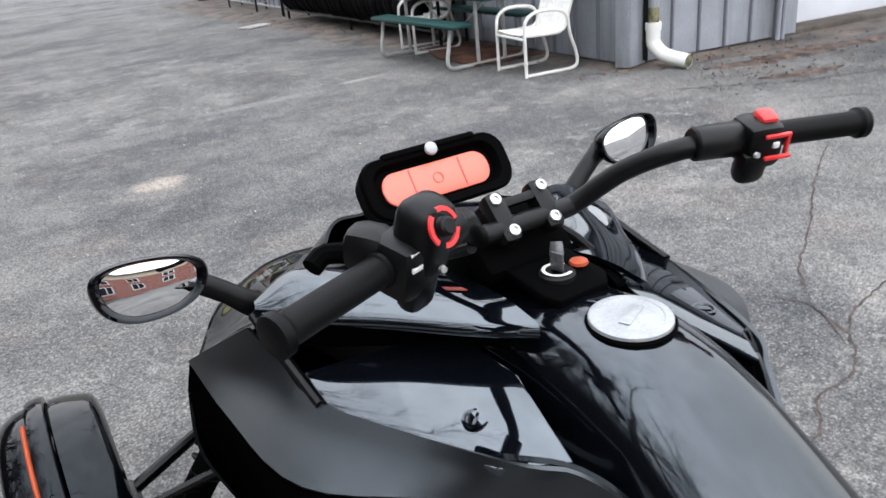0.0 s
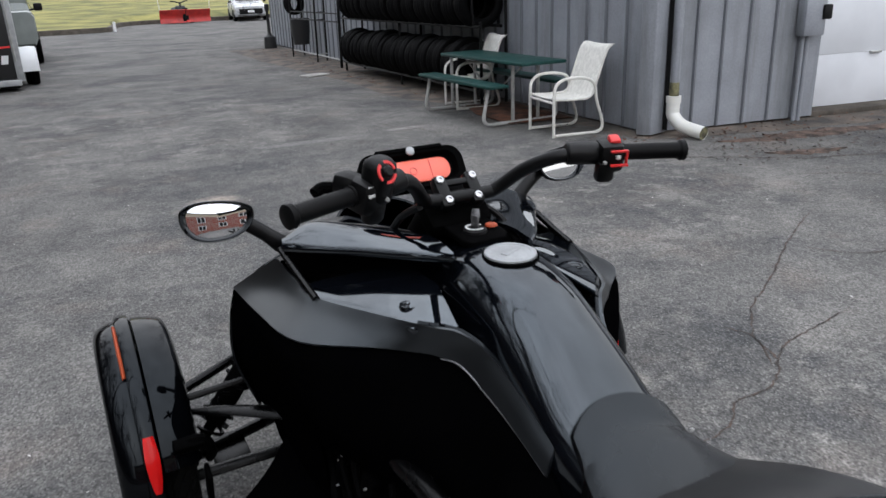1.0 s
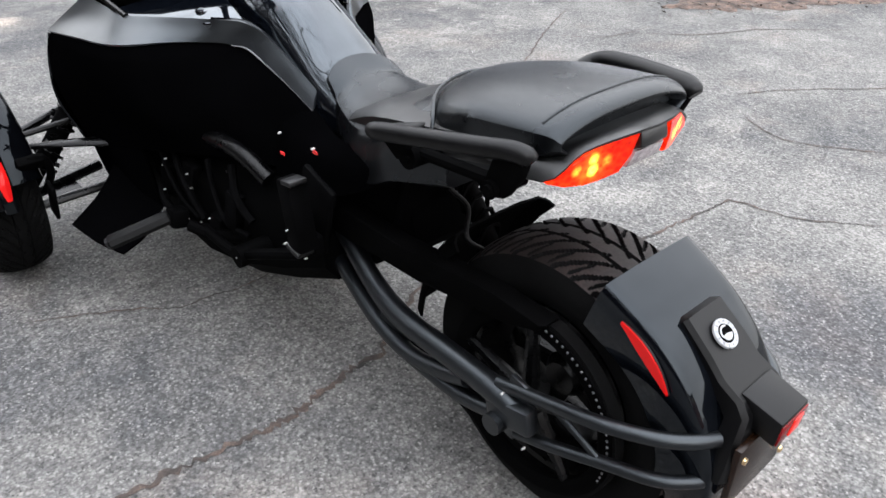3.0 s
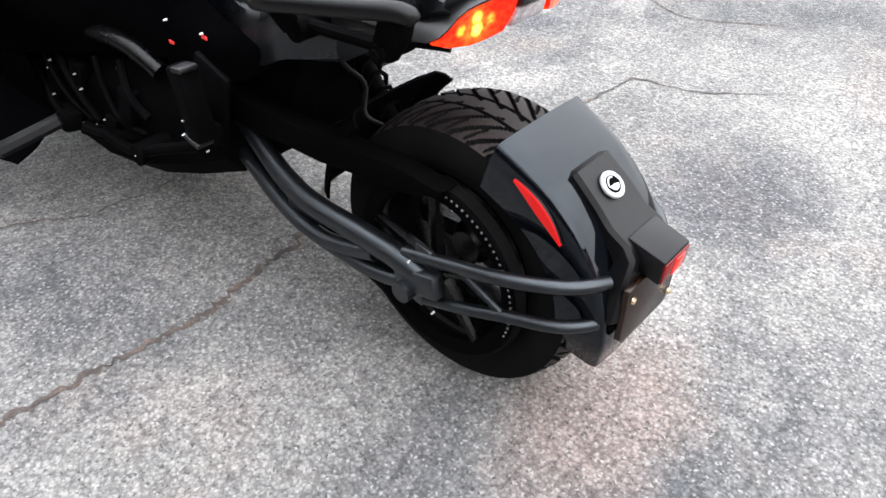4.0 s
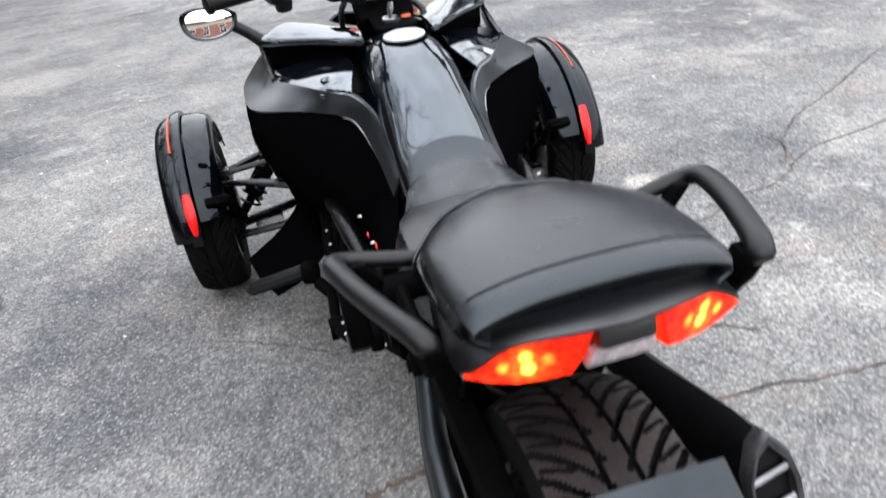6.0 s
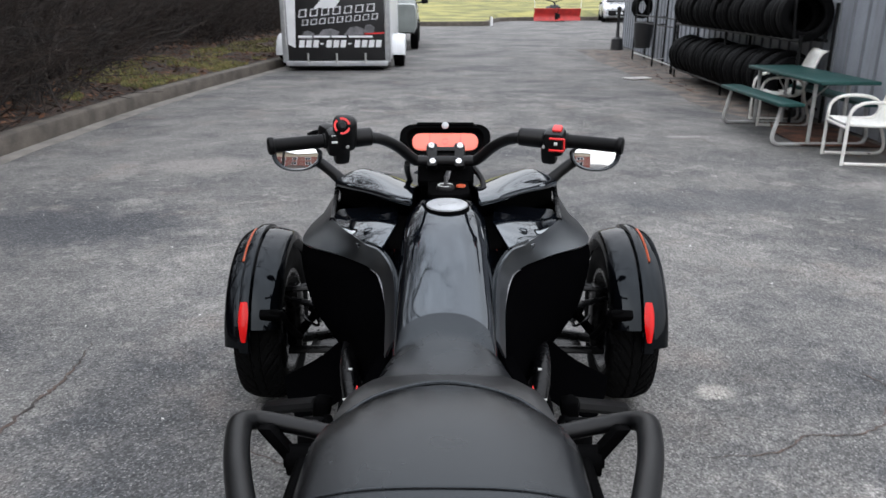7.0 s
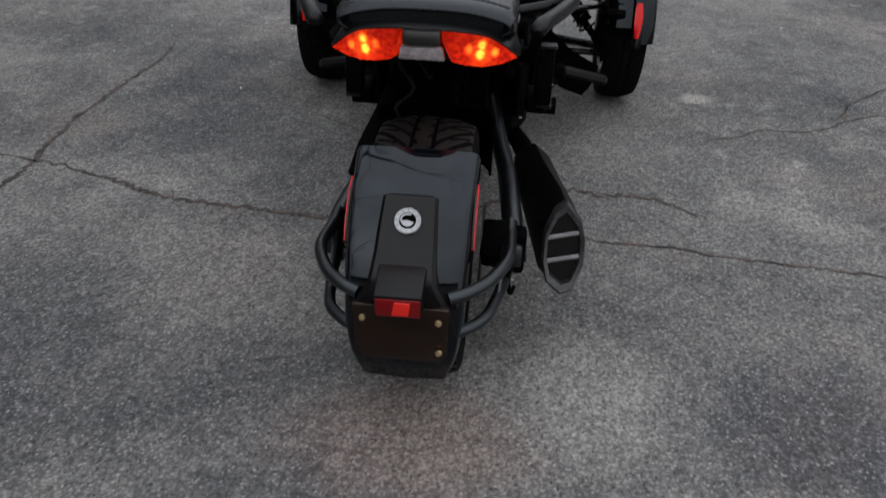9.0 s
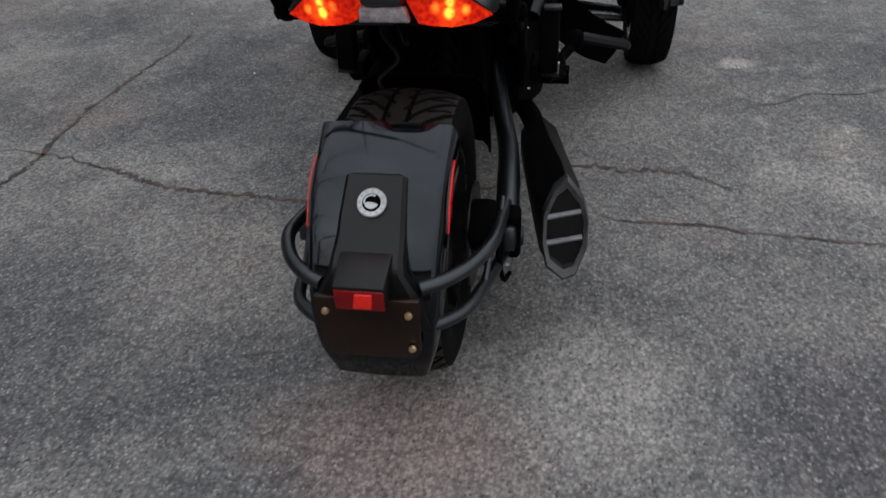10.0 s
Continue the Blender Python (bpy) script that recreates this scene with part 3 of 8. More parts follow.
def wall_box(name, a, b, h, thick, mat, z0=0.0, inside=1):
    d = (b - a)
    L = d.length
    d.normalize()
    s = Vector((-d.y, d.x, 0)) * inside
    bm = bm_new()
    slab(bm, [a + Vector((0, 0, z0)), b + Vector((0, 0, z0)), b + Vector((0, 0, h)), a + Vector((0, 0, h))], s * thick)
    return part(name, bm, mat, building)


wall_box("wall_west", wl_a, wl_b, WALL_H, 0.12, SIDING, 0.03, -1)
wall_box("wall_south", wr_a, wr_b, WALL_H, 0.12, SIDING, 0.03, 1)
# rib meshes shared by all ribs: a narrow trapezoid coloured darker than the wall
bm = bm_new()
loft(bm, [[(-0.016, 0, z), (-0.008, -0.024, z), (0.008, -0.024, z), (0.016, 0, z)] for z in (0.03, WALL_H)], cap=False)
rib_a = part("rib", bm, SIDING_DARK, building)
rib_mesh = rib_a.data
rib_a.matrix_basis = Matrix.Translation((0, 0, 0))


def ribs(a, b, step, first, flip):
    d = (b - a)
    L = d.length
    ang = math.degrees(math.atan2(d.y, d.x))
    k, s = 0, first
    while s < L - 0.05:
        p = a + d.normalized() * s
        m = pose(p.x, p.y, 0, 0, 0, ang + (180 if flip else 0))
        if k == 0 and not flip:
            rib_a.matrix_basis = m
        else:
            piece("rib", rib_mesh, building, m)
        k += 1
        s += step


ribs(wr_a, wr_b, 0.295, 0.30, False)
ribs(wl_a, wl_b, 0.333, 0.30, True)
# corner trim boards
bm = bm_new()
slab(bm, [(4.165, 5.21, 0.02), (4.02, 5.10, 0.02), (4.10, 4.99, 0.02), (4.33, 5.04, 0.02), (4.30, 5.2, 0.02)], (0, 0, WALL_H - 0.02), 0.01)
part("corner_trim", bm, SIDING, building, "dented grey corner trim")
# back and roof
wall_box("wall_north", Vector((4.98, 21.6, 0)), Vector((20, 21.0, 0)), WALL_H, 0.12, SIDING, 0.03, -1)
bm = bm_new()
slab(bm, [(3.95, 4.7, WALL_H), (20, 2.0, WALL_H), (20.4, 21.8, WALL_H), (4.8, 21.9, WALL_H)], (0, 0, 0.15))
part("roof", bm, SIDING_DARK, building)
# footing under the south wall
bm = bm_new()
slab(bm, [(6.05, 4.78, 0), (20, 2.45, 0), (20, 3.0, 0), (6.05, 5.3, 0)], (0, 0, 0.06), 0.01)
part("footing", bm, CONCRETE, building, "concrete door sill")
wall_box("wall_over_door", Vector((6.05, 4.9, 0)), Vector((20, 2.6, 0)), WALL_H, 0.12, SIDING, 2.82, 1)
# sectional white door
DD = (Vector((20, 2.6, 0)) - Vector((6.05, 4.9, 0))).normalized()
door_ang = math.degrees(math.atan2(DD.y, DD.x))
door = thing("garage_door", "white sectional garage door, closed", "door", kind="structure", matrix=pose(*YARD_OFF))
for i in range(5):
    bm = bm_new()
    box(bm, (4.6, 0.05, 0.538), (2.33, 0.16, 0.335 + i * 0.54), bevel=0.002)
    part("panel", bm, WHITE_DOOR, door, matrix=pose(6.05, 4.86, 0, 0, 0, door_ang))
bm = bm_new()
box(bm, (0.14, 0.03, 0.02), (0.98, 0.115, 0.60), bevel=0.006)
box(bm, (0.02, 0.04, 0.02), (0.92, 0.13, 0.60))
box(bm, (0.02, 0.04, 0.02), (1.04, 0.13, 0.60))
part("door_handle", bm, GALV, door, matrix=pose(6.05, 4.86, 0, 0, 0, door_ang))
wall_box("wall_east", Vector((10.7, 4.2, 0)), Vector((20, 2.7, 0)), 2.8, 0.12, SIDING, 0.03, 1)

# downspout with white elbow
spout = thing("downspout", "grey downspout ending in a white plastic elbow", "downspout", kind="structure", matrix=pose(*YARD_OFF))
bm = bm_new()
tube(bm, [(4.335, 4.96, WALL_H), (4.335, 4.96, 0.30)], 0.045, 14, 1)
part("pipe", bm, SIDING, spout, "grey metal pipe")
# black slab put in for the shade of the gap beside the pipe
bm = bm_new()
slab(bm, [(4.275, 5.02, 0.05), (4.300, 4.985, 0.05), (4.300, 4.985, WALL_H), (4.275, 5.02, WALL_H)], (0.01, 0.01, 0))
part("shadow_gap", bm, BLACK_STEEL, spout, "black strip for the shaded gap beside the pipe")
bm = bm_new()
tube(bm, [(4.335, 4.96, 0.50), (4.335, 4.96, 0.34)], 0.0465, 14, 1)
part("mossy_end", bm, RUST, spout, "streaked mossy pipe end")
bm = bm_new()
tube(bm, [(4.335, 4.96, 0.36), (4.335, 4.96, 0.26), (4.335, 4.95, 0.19), (4.345, 4.87, 0.12), (4.36, 4.78, 0.09), (4.385, 4.60, 0.065)], 0.062, 18, 5, cap=False)
tube(bm, [(4.335, 4.96, 0.375), (4.335, 4.96, 0.31)], 0.07, 18, 1)
part("elbow", bm, PVC, spout)
bm = bm_new()
tube(bm, [(4.345, 4.86, 0.115), (4.36, 4.78, 0.09), (4.384, 4.602, 0.0655)], 0.056, 18, 3, cap=True)
part("elbow_inside", bm, RUST, spout)

# electrical box and conduit
ebox = thing("electrical_box", "grey metal electrical box with conduit on the wall", "electrical box", kind="structure", matrix=pose(*YARD_OFF))
bm = bm_new()
box(bm, (0.24, 0.12, 0.36), (5.82, 4.72, 1.02), (0, 0, -10), 0.01)
part("case", bm, SIDING, ebox)
bm = bm_new()
box(bm, (0.10, 0.05, 0.14), (5.93, 4.64, 1.06), (0, 0, -10), 0.015)
part("cover", bm, BLACK_STEEL, ebox)
bm = bm_new()
for dx in (-0.05, 0.02):
    tube(bm, [(5.80 + dx, 4.74, 0.9), (5.80 + dx, 4.74, 0.0)], 0.022, 10, 1)
part("conduit", bm, SIDING, ebox)

# ---- three-wheeled motorcycle ----
GLOSS = material("gloss_black_paint", (0.0012, 0.0014, 0.0020), 0.035, spread=0.1, scale=6, bump=0.0, spec=0.24)
GLOSS_GREY = material("dark_metallic_paint", (0.0020, 0.0026, 0.0040), 0.07, 0.0, spread=0.1, scale=8, bump=0.0, spec=0.95)
FENDER_GLOSS = material("dark_gloss_fender_paint", (0.0016, 0.0021, 0.0032), 0.045, spread=0.1, scale=6, bump=0.0, spec=0.36)
RAIL = material("black_rail_coating", (0.0016, 0.0016, 0.0019), 0.40, spread=0.15, scale=14, bump=0.06, fine=500, spec=0.24)
SATIN = material("satin_black_plastic", (0.0016, 0.0016, 0.0019), 0.36, spread=0.15, scale=10, bump=0.05, fine=500, spec=0.66)
SHOULDER = material("satin_shoulder_plastic", (0.0022, 0.0023, 0.0028), 0.33, spread=0.15, scale=10, bump=0.04, fine=500, spec=1.0)
COWL_GLOSS = material("deep_gloss_cowl_paint", (0.0020, 0.0026, 0.0040), 0.04, spread=0.1, scale=8, bump=0.0, spec=1.0)
COWL_GLOSS.node_tree.nodes["Principled BSDF"].inputs["IOR"].default_value = 1.66
SWING_PAINT = material("satin_swing_arm_paint", (0.0022, 0.0023, 0.0028), 0.36, spread=0.15, scale=18, bump=0.04, fine=300, spec=0.62)
PANEL = material("moulded_black_panel", (0.0011, 0.0011, 0.0013), 0.42, spread=0.12, scale=10, bump=0.05, fine=500, spec=0.0)
MATTE = material("matte_black_plastic", (0.0016, 0.0016, 0.0017), 0.6, spread=0.2, scale=12, bump=0.12, fine=400, spec=0.01)
FRAME_PAINT = material("black_frame_paint", (0.0012, 0.0012, 0.0014), 0.27, spread=0.15, scale=18, bump=0.03, spec=0.22)
VINYL = material("black_seat_vinyl", (0.0018, 0.0019, 0.0024), 0.27, spread=0.15, scale=7, bump=0.14, fine=420, spec=0.42)
GRIP = material("grip_rubber", (0.002, 0.002, 0.0022), 0.5, spread=0.15, scale=15, bump=0.15, fine=300, spec=0.13)
ALU = material("brushed_aluminium", (0.62, 0.62, 0.63), 0.3, 0.9, spread=0.1, scale=30, bump=0.05)
CAP_ALU = material("pale_cap_alloy", (0.34, 0.35, 0.36), 0.42, 0.2, spread=0.12, scale=20, bump=0.03)
DARK_ALU = material("dark_cast_alloy", (0.012, 0.012, 0.013), 0.42, 0.4, spread=0.2, scale=25, bump=0.15)
ENGINE_PAINT = material("black_engine_casting", (0.0016, 0.0016, 0.0018), 0.6, spread=0.3, scale=25, bump=0.15, spec=0.02)
DARK_KEY = material("worn_key_metal", (0.16, 0.16, 0.165), 0.35, 0.7, spread=0.2, scale=40)
MUFFLER = material("black_muffler_coating", (0.0016, 0.0016, 0.0018), 0.45, spread=0.2, scale=18, bump=0.08, fine=300, spec=0.12)
# bluish specular tint: the sky's blue put into the colour of these reflections
for sheen in (GLOSS, GLOSS_GREY, FENDER_GLOSS, COWL_GLOSS, SHOULDER, SWING_PAINT, VINYL):
    sheen.node_tree.nodes["Principled BSDF"].inputs["Specular Tint"].default_value = (0.84, 0.93, 1.0, 1)
GOLD = material("brass_bolt", (0.75, 0.55, 0.30), 0.3, 0.9)
REFLECTOR = emit("red_reflector", (0.85, 0.02, 0.015), 0.0, 0.12, (0.55, 0.008, 0.008))
DARK_RED = emit("dark_red_lens", (0.25, 0.01, 0.012), 0.0, 0.08, (0.15, 0.004, 0.005))
ORANGE = material("orange_marker", (0.40, 0.065, 0.02), 0.3, spread=0.05)
BRAKE_LIT = emit("lit_brake_lens", (1.0, 0.03, 0.015), 0.27, 0.15, (0.3, 0.006, 0.005))
RED_PRINT = material("red_print", (0.65, 0.03, 0.03), 0.4, spread=0.05)
CORAL = emit("coral_display", (0.95, 0.17, 0.11), 0.10, 0.25, (0.85, 0.16, 0.11))
TAIL = emit("lit_red_lens", (1.0, 0.03, 0.01), 0.4, 0.12, (0.30, 0.004, 0.003))
TAIL.node_tree.nodes["Principled BSDF"].inputs["Specular IOR Level"].default_value = 0.15
DARK_RED.node_tree.nodes["Principled BSDF"].inputs["Specular IOR Level"].default_value = 0.25
REFLECTOR.node_tree.nodes["Principled BSDF"].inputs["Specular IOR Level"].default_value = 0.25
tn, tl = TAIL.node_tree.nodes, TAIL.node_tree.links
tco, tsep, tabs, tcom = tn.new("ShaderNodeTexCoord"), tn.new("ShaderNodeSeparateXYZ"), tn.new("ShaderNodeMath"), tn.new("ShaderNodeCombineXYZ")
tabs.operation = "ABSOLUTE"
tl.new(tco.outputs["Object"], tsep.inputs["Vector"])
tl.new(tsep.outputs["X"], tabs.inputs[0])
twide = tn.new("ShaderNodeMath")
twide.operation = "MULTIPLY"
twide.inputs[1].default_value = 1.3
tl.new(tabs.outputs["Value"], twide.inputs[0])
tl.new(twide.outputs["Value"], tcom.inputs["X"])
tl.new(tsep.outputs["Z"], tcom.inputs["Z"])
glow = None
for gx, gz, gr, gm in ((0.150, 0.831, 0.022, 0.95), (0.146, 0.812, 0.024, 1.0), (0.182, 0.815, 0.020, 0.6), (0.118, 0.824, 0.022, 0.5), (0.150, 0.818, 0.062, 0.30)):
    td, tm = tn.new("ShaderNodeVectorMath"), tn.new("ShaderNodeMapRange")
    td.operation = "DISTANCE"
    td.inputs[1].default_value = (gx, 0, gz)
    tm.inputs["From Min"].default_value, tm.inputs["From Max"].default_value = 0.0, gr
    tm.inputs["To Min"].default_value, tm.inputs["To Max"].default_value = gm, 0.0
    tm.interpolation_type = "SMOOTHERSTEP"
    tl.new(tcom.outputs["Vector"], td.inputs[0])
    tl.new(td.outputs["Value"], tm.inputs["Value"])
    if glow is None:
        glow = tm.outputs["Result"]
    else:
        tmax = tn.new("ShaderNodeMath")
        tmax.operation = "MAXIMUM"
        tl.new(glow, tmax.inputs[0])
        tl.new(tm.outputs["Result"], tmax.inputs[1])
        glow = tmax.outputs["Value"]
tcol, tstr = tn.new("ShaderNodeMix"), tn.new("ShaderNodeMapRange")
tcol.data_type = "RGBA"
tfac, tcells = tn.new("ShaderNodeMath"), tn.new("ShaderNodeTexVoronoi")
tfac.operation = "MULTIPLY_ADD"
tfac.inputs[1].default_value = 0.11
tcells.inputs["Scale"].default_value = 75
tl.new(tco.outputs["Object"], tcells.inputs["Vector"])
tcol.inputs["A"].default_value, tcol.inputs["B"].default_value = (1.0, 0.010, 0.003, 1), (1.0, 0.34, 0.03, 1)
tpow = tn.new("ShaderNodeMath")
tpow.operation = "POWER"
tpow.inputs[1].default_value = 1.4
tl.new(glow, tpow.inputs[0])
tl.new(tcells.outputs["Distance"], tfac.inputs[0])
tl.new(tpow.outputs["Value"], tfac.inputs[2])
glow = tfac.outputs["Value"]
tstr.inputs["To Min"].default_value, tstr.inputs["To Max"].default_value = 0.17, 3.2
tl.new(glow, tcol.inputs["Factor"])
tl.new(glow, tstr.inputs["Value"])
tl.new(tcol.outputs["Result"], tn["Principled BSDF"].inputs["Emission Color"])
tcell, tcv, tmul = tn.new("ShaderNodeTexVoronoi"), tn.new("ShaderNodeMapRange"), tn.new("ShaderNodeMath")
tcell.inputs["Scale"].default_value = 110
tcv.inputs["From Max"].default_value, tcv.inputs["To Min"].default_value, tcv.inputs["To Max"].default_value = 0.6, 0.45, 1.5
tmul.operation = "MULTIPLY"
tl.new(tco.outputs["Object"], tcell.inputs["Vector"])
tl.new(tcell.outputs["Distance"], tcv.inputs["Value"])
tl.new(tstr.outputs["Result"], tmul.inputs[0])
tl.new(tcv.outputs["Result"], tmul.inputs[1])
tfall, tmul2 = tn.new("ShaderNodeMapRange"), tn.new("ShaderNodeMath")
for key, val in (("From Min", 0.785), ("From Max", 0.865), ("To Min", 1.4), ("To Max", 0.55)):
    tfall.inputs[key].default_value = val
tmul2.operation = "MULTIPLY"
tl.new(tsep.outputs["Z"], tfall.inputs["Value"])
tl.new(tmul.outputs["Value"], tmul2.inputs[0])
tl.new(tfall.outputs["Result"], tmul2.inputs[1])
tl.new(tmul2.outputs["Value"], tn["Principled BSDF"].inputs["Emission Strength"])
TIP_ALU = material("dull_outlet_alloy", (0.045, 0.045, 0.047), 0.4, 0.5, spread=0.25, scale=25, bump=0.1)
TRIM = material("dull_silver_trim", (0.20, 0.20, 0.21), 0.4, 0.5, spread=0.15, scale=20)
CLEAR = material("frosted_clear_lens", (0.30, 0.27, 0.28), 0.15, spread=0.25, scale=60, bump=0.3)
PLATE_BROWN = material("bronze_tinted_plate", (0.0105, 0.0044, 0.0021), 0.25, 0.0, spread=0.3, scale=10, bump=0.02, spec=0.3)
WHITE_MARK = material("white_mark", (0.75, 0.75, 0.74), 0.4, spread=0.04)
MIRROR = bpy.data.materials.new("mirror_glass")
MIRROR.use_nodes = True
mp = MIRROR.node_tree.nodes["Principled BSDF"]
mp.inputs["Base Color"].default_value, mp.inputs["Metallic"].default_value, mp.inputs["Roughness"].default_value = (0.9, 0.91, 0.92, 1), 1.0, 0.015

TREAD = material("dusty_tread_rubber", (0.0150, 0.0112, 0.0104), 0.6, spread=0.45, scale=9, bump=0.1, fine=160, spec=0.22)
bike = thing("three_wheel_motorcycle", "black three-wheeled motorcycle with wide rear tyre parked on asphalt", "motorcycle")

# wheels
def tread(u, s, pitch, wide):
    """Depth of the tread at u across (-1..1) and s along, in metres."""
    a = abs(u)
    d = 0.0
    if abs(a - 0.22) < 0.04 * wide:
        d = 1.0
    f = (s / pitch + 2.6 * (max(a - 0.10, 0.0)) ** 0.80 + (0.5 if u > 0 else 0.0)) % 1.0
    if a > 0.10 and f < 0.13 + 0.09 * a and a < 0.98:
        d = 1.0
    g = (s / pitch + 0.5 + 1.1 * a + (0.5 if u > 0 else 0)) % 1.0
    if 0.55 < a < 0.95 and g < 0.09:
        d = max(d, 0.6)
    return d


def tyre(bm, R, half, rim, depth, pitch, na=360, nt=46, wide=1.0, part_of="tread"):
    prof = []
    for k in range(nt + 1):
        u = -1 + 2 * k / nt
        x = half * 0.93 * u
        prof.append((x, R - 0.018 * abs(u) ** 2.6, u))
    side = [(half * 0.985, R - 0.034), (half * 1.0, R - 0.052), (half * 1.0, rim + 0.042), (half * 0.95, rim + 0.016), (half * 0.82, rim), (half * 0.70, rim - 0.012)]
    rows = prof if part_of == "tread" else []
    walls = [[(-x, r, None) for x, r in side[::-1]] + prof[:1], prof[-1:] + [(x, r, None) for x, r in side]] if part_of != "tread" else [rows]
    n = max(3, round(2 * math.pi * R / pitch))
    p = 2 * math.pi * R / n
    for rows in walls:
        vr = []
        for x, r, u in rows:
            row = []
            for k in range(na):
                a = 2 * math.pi * k / na
                rr = r - (depth * tread(u, a * R, p, wide) if u is not None else 0)
                row.append(bm.verts.new((x, rr * math.cos(a), rr * math.sin(a))))
            vr.append(row)
        for a, b in zip(vr, vr[1:]):
            for k in range(na):
                bm.faces.new((a[k], a[(k + 1) % na], b[(k + 1) % na], b[k]))
    return bm


def rim_ring(bm, half, r):
    lathe(bm, [(-half, r), (-half, r - 0.016), (-half * 0.8, r - 0.022), (-half * 0.4, r - 0.045), (half * 0.4, r - 0.045), (half * 0.8, r - 0.022), (half, r - 0.016), (half, r), (half * 0.7, r - 0.01), (-half * 0.7, r - 0.01)], 64, closed=True)
    return bm


def wheel(parent, name, at, R, half, rimr, spokes, face, depth, pitch, na):
    w = part(name, rim_ring(bm_new(), half * 0.86, rimr), FRAME_PAINT, parent, "black alloy rim", matrix=Matrix.Translation(at))
    part("tyre", tyre(bm_new(), R, half, rimr, depth, pitch, na, part_of="wall"), RUBBER, w, "black rubber tyre")
    treads = part("tread", tyre(bm_new(), R, half, rimr, depth, pitch, na), TREAD if half > 0.1 else RUBBER, w, "slashed tyre tread", smooth=22)
    me = treads.data
    # groove faces turn near-black: the shade inside them is painted on
    me.materials.append(RUBBER)
    for f in me.polygons:
        r = min(math.hypot(me.vertices[i].co.y, me.vertices[i].co.z) - R + 0.018 * abs(me.vertices[i].co.x / (half * 0.93)) ** 2.6 for i in f.vertices)
        if r < -0.5 * depth:
            f.material_index = 1
    bm = bm_new()
    lathe(bm, [(-0.05, 0.0), (-0.05, 0.035), (-0.03, 0.05), (0.03, 0.05), (0.05, 0.035), (0.05, 0.0)], 32)
    part("hub", bm, FRAME_PAINT, w)
    bm = bm_new()
    for k in range(spokes):
        a = 2 * math.pi * k / spokes
        c, s = math.cos(a), math.sin(a)
        t = Vector((0, -s, c))
        d = Vector((0, c, s))
        o = Vector((face, 0, 0))
        rings = []
        for rr, ww, tt in ((0.04, 0.026, 0.02), (rimr * 0.55, 0.017, 0.014), (rimr - 0.03, 0.024, 0.014)):
            q = o + d * rr
            rings.append([q - t * ww - Vector((tt, 0, 0)), q + t * ww - Vector((tt, 0, 0)), q + t * ww * 0.7 + Vector((tt, 0, 0)), q - t * ww * 0.7 + Vector((tt, 0, 0))])
        loft(bm, rings)
    part("spokes", bm, FRAME_PAINT, w)
    return w


RW = Vector((0, 0, 0.307))
RR = 0.307
FY, FZ, FX, FR = 1.82, 0.288, 0.645, 0.288
rear_wheel = wheel(bike, "rear_wheel", RW, RR, 0.113, 0.195, 5, 0.0, 0.009, 0.050, 720)
for sx in (-1, 1):
    wheel(bike, "front_wheel", Vector((sx * FX, FY, FZ)), FR, 0.083, 0.192, 6, sx * 0.045, 0.006, 0.05, 300)


# front fenders
def arc_section(bm, cy, cz, cols, a0, a1, n, thick, sx=1):
    """A shell bent round an axle: cols are (x, radius)."""
    ctrl = []
    for i in range(n + 1):
        a = radians(a0 + (a1 - a0) * i / n)
        ctrl.append([(x, cy + r * math.cos(a), cz + r * math.sin(a)) for x, r in cols])
    patch(bm, ctrl, 2, 2, thick)
    return bm


def fender_outer(bm):
    arc_section(bm, FY, FZ, [(-0.732, 0.270), (-0.740, 0.300), (-0.730, 0.328), (-0.70, 0.343), (-0.682, 0.345)], 22, 172, 18, 0.005)


def fender_ridge(bm):
    arc_section(bm, FY, FZ, [(-0.682, 0.335), (-0.680, 0.354), (-0.665, 0.358), (-0.648, 0.357), (-0.642, 0.335)], 15, 174, 18, 0.005)


def fender_inner(bm):
    arc_section(bm, FY, FZ, [(-0.640, 0.346), (-0.615, 0.345), (-0.585, 0.338), (-0.562, 0.328), (-0.552, 0.300)], 25, 162, 16, 0.005)


def fender_reflector(bm):
    ctrl = []
    for i in range(9):
        a = radians(147 + 21 * i / 8)
        w = 0.016 * math.sin(math.pi * min(1, 0.25 + i / 8 * 0.6))
        ctrl.append([(-0.662 + k * w, FY + (0.366 - 0.004 * abs(k)) * math.cos(a), FZ + (0.366 - 0.004 * abs(k)) * math.sin(a)) for k in (-1, 0, 1)])
    patch(bm, ctrl, 2, 2, 0.006)


def fender_marker(bm):
    arc_section(bm, FY, FZ, [(-0.690, 0.342), (-0.689, 0.351), (-0.685, 0.354), (-0.681, 0.350)], 88, 122, 8, 0.003)


def fender_stay(bm):
    tube(bm, [(-0.60, FY - 0.300, FZ + 0.155), (-0.545, FY - 0.31, FZ + 0.16), (-0.525, FY - 0.28, FZ + 0.10), (-0.52, FY - 0.15, FZ)], 0.012, 8, 3)
    box(bm, (0.07, 0.03, 0.035), (-0.578, FY - 0.305, FZ + 0.150), (35, 0, 0), 0.006)
    box(bm, (0.012, 0.05, 0.12), (-0.546, FY - 0.30, FZ + 0.02), (20, 0, 0), 0.004)


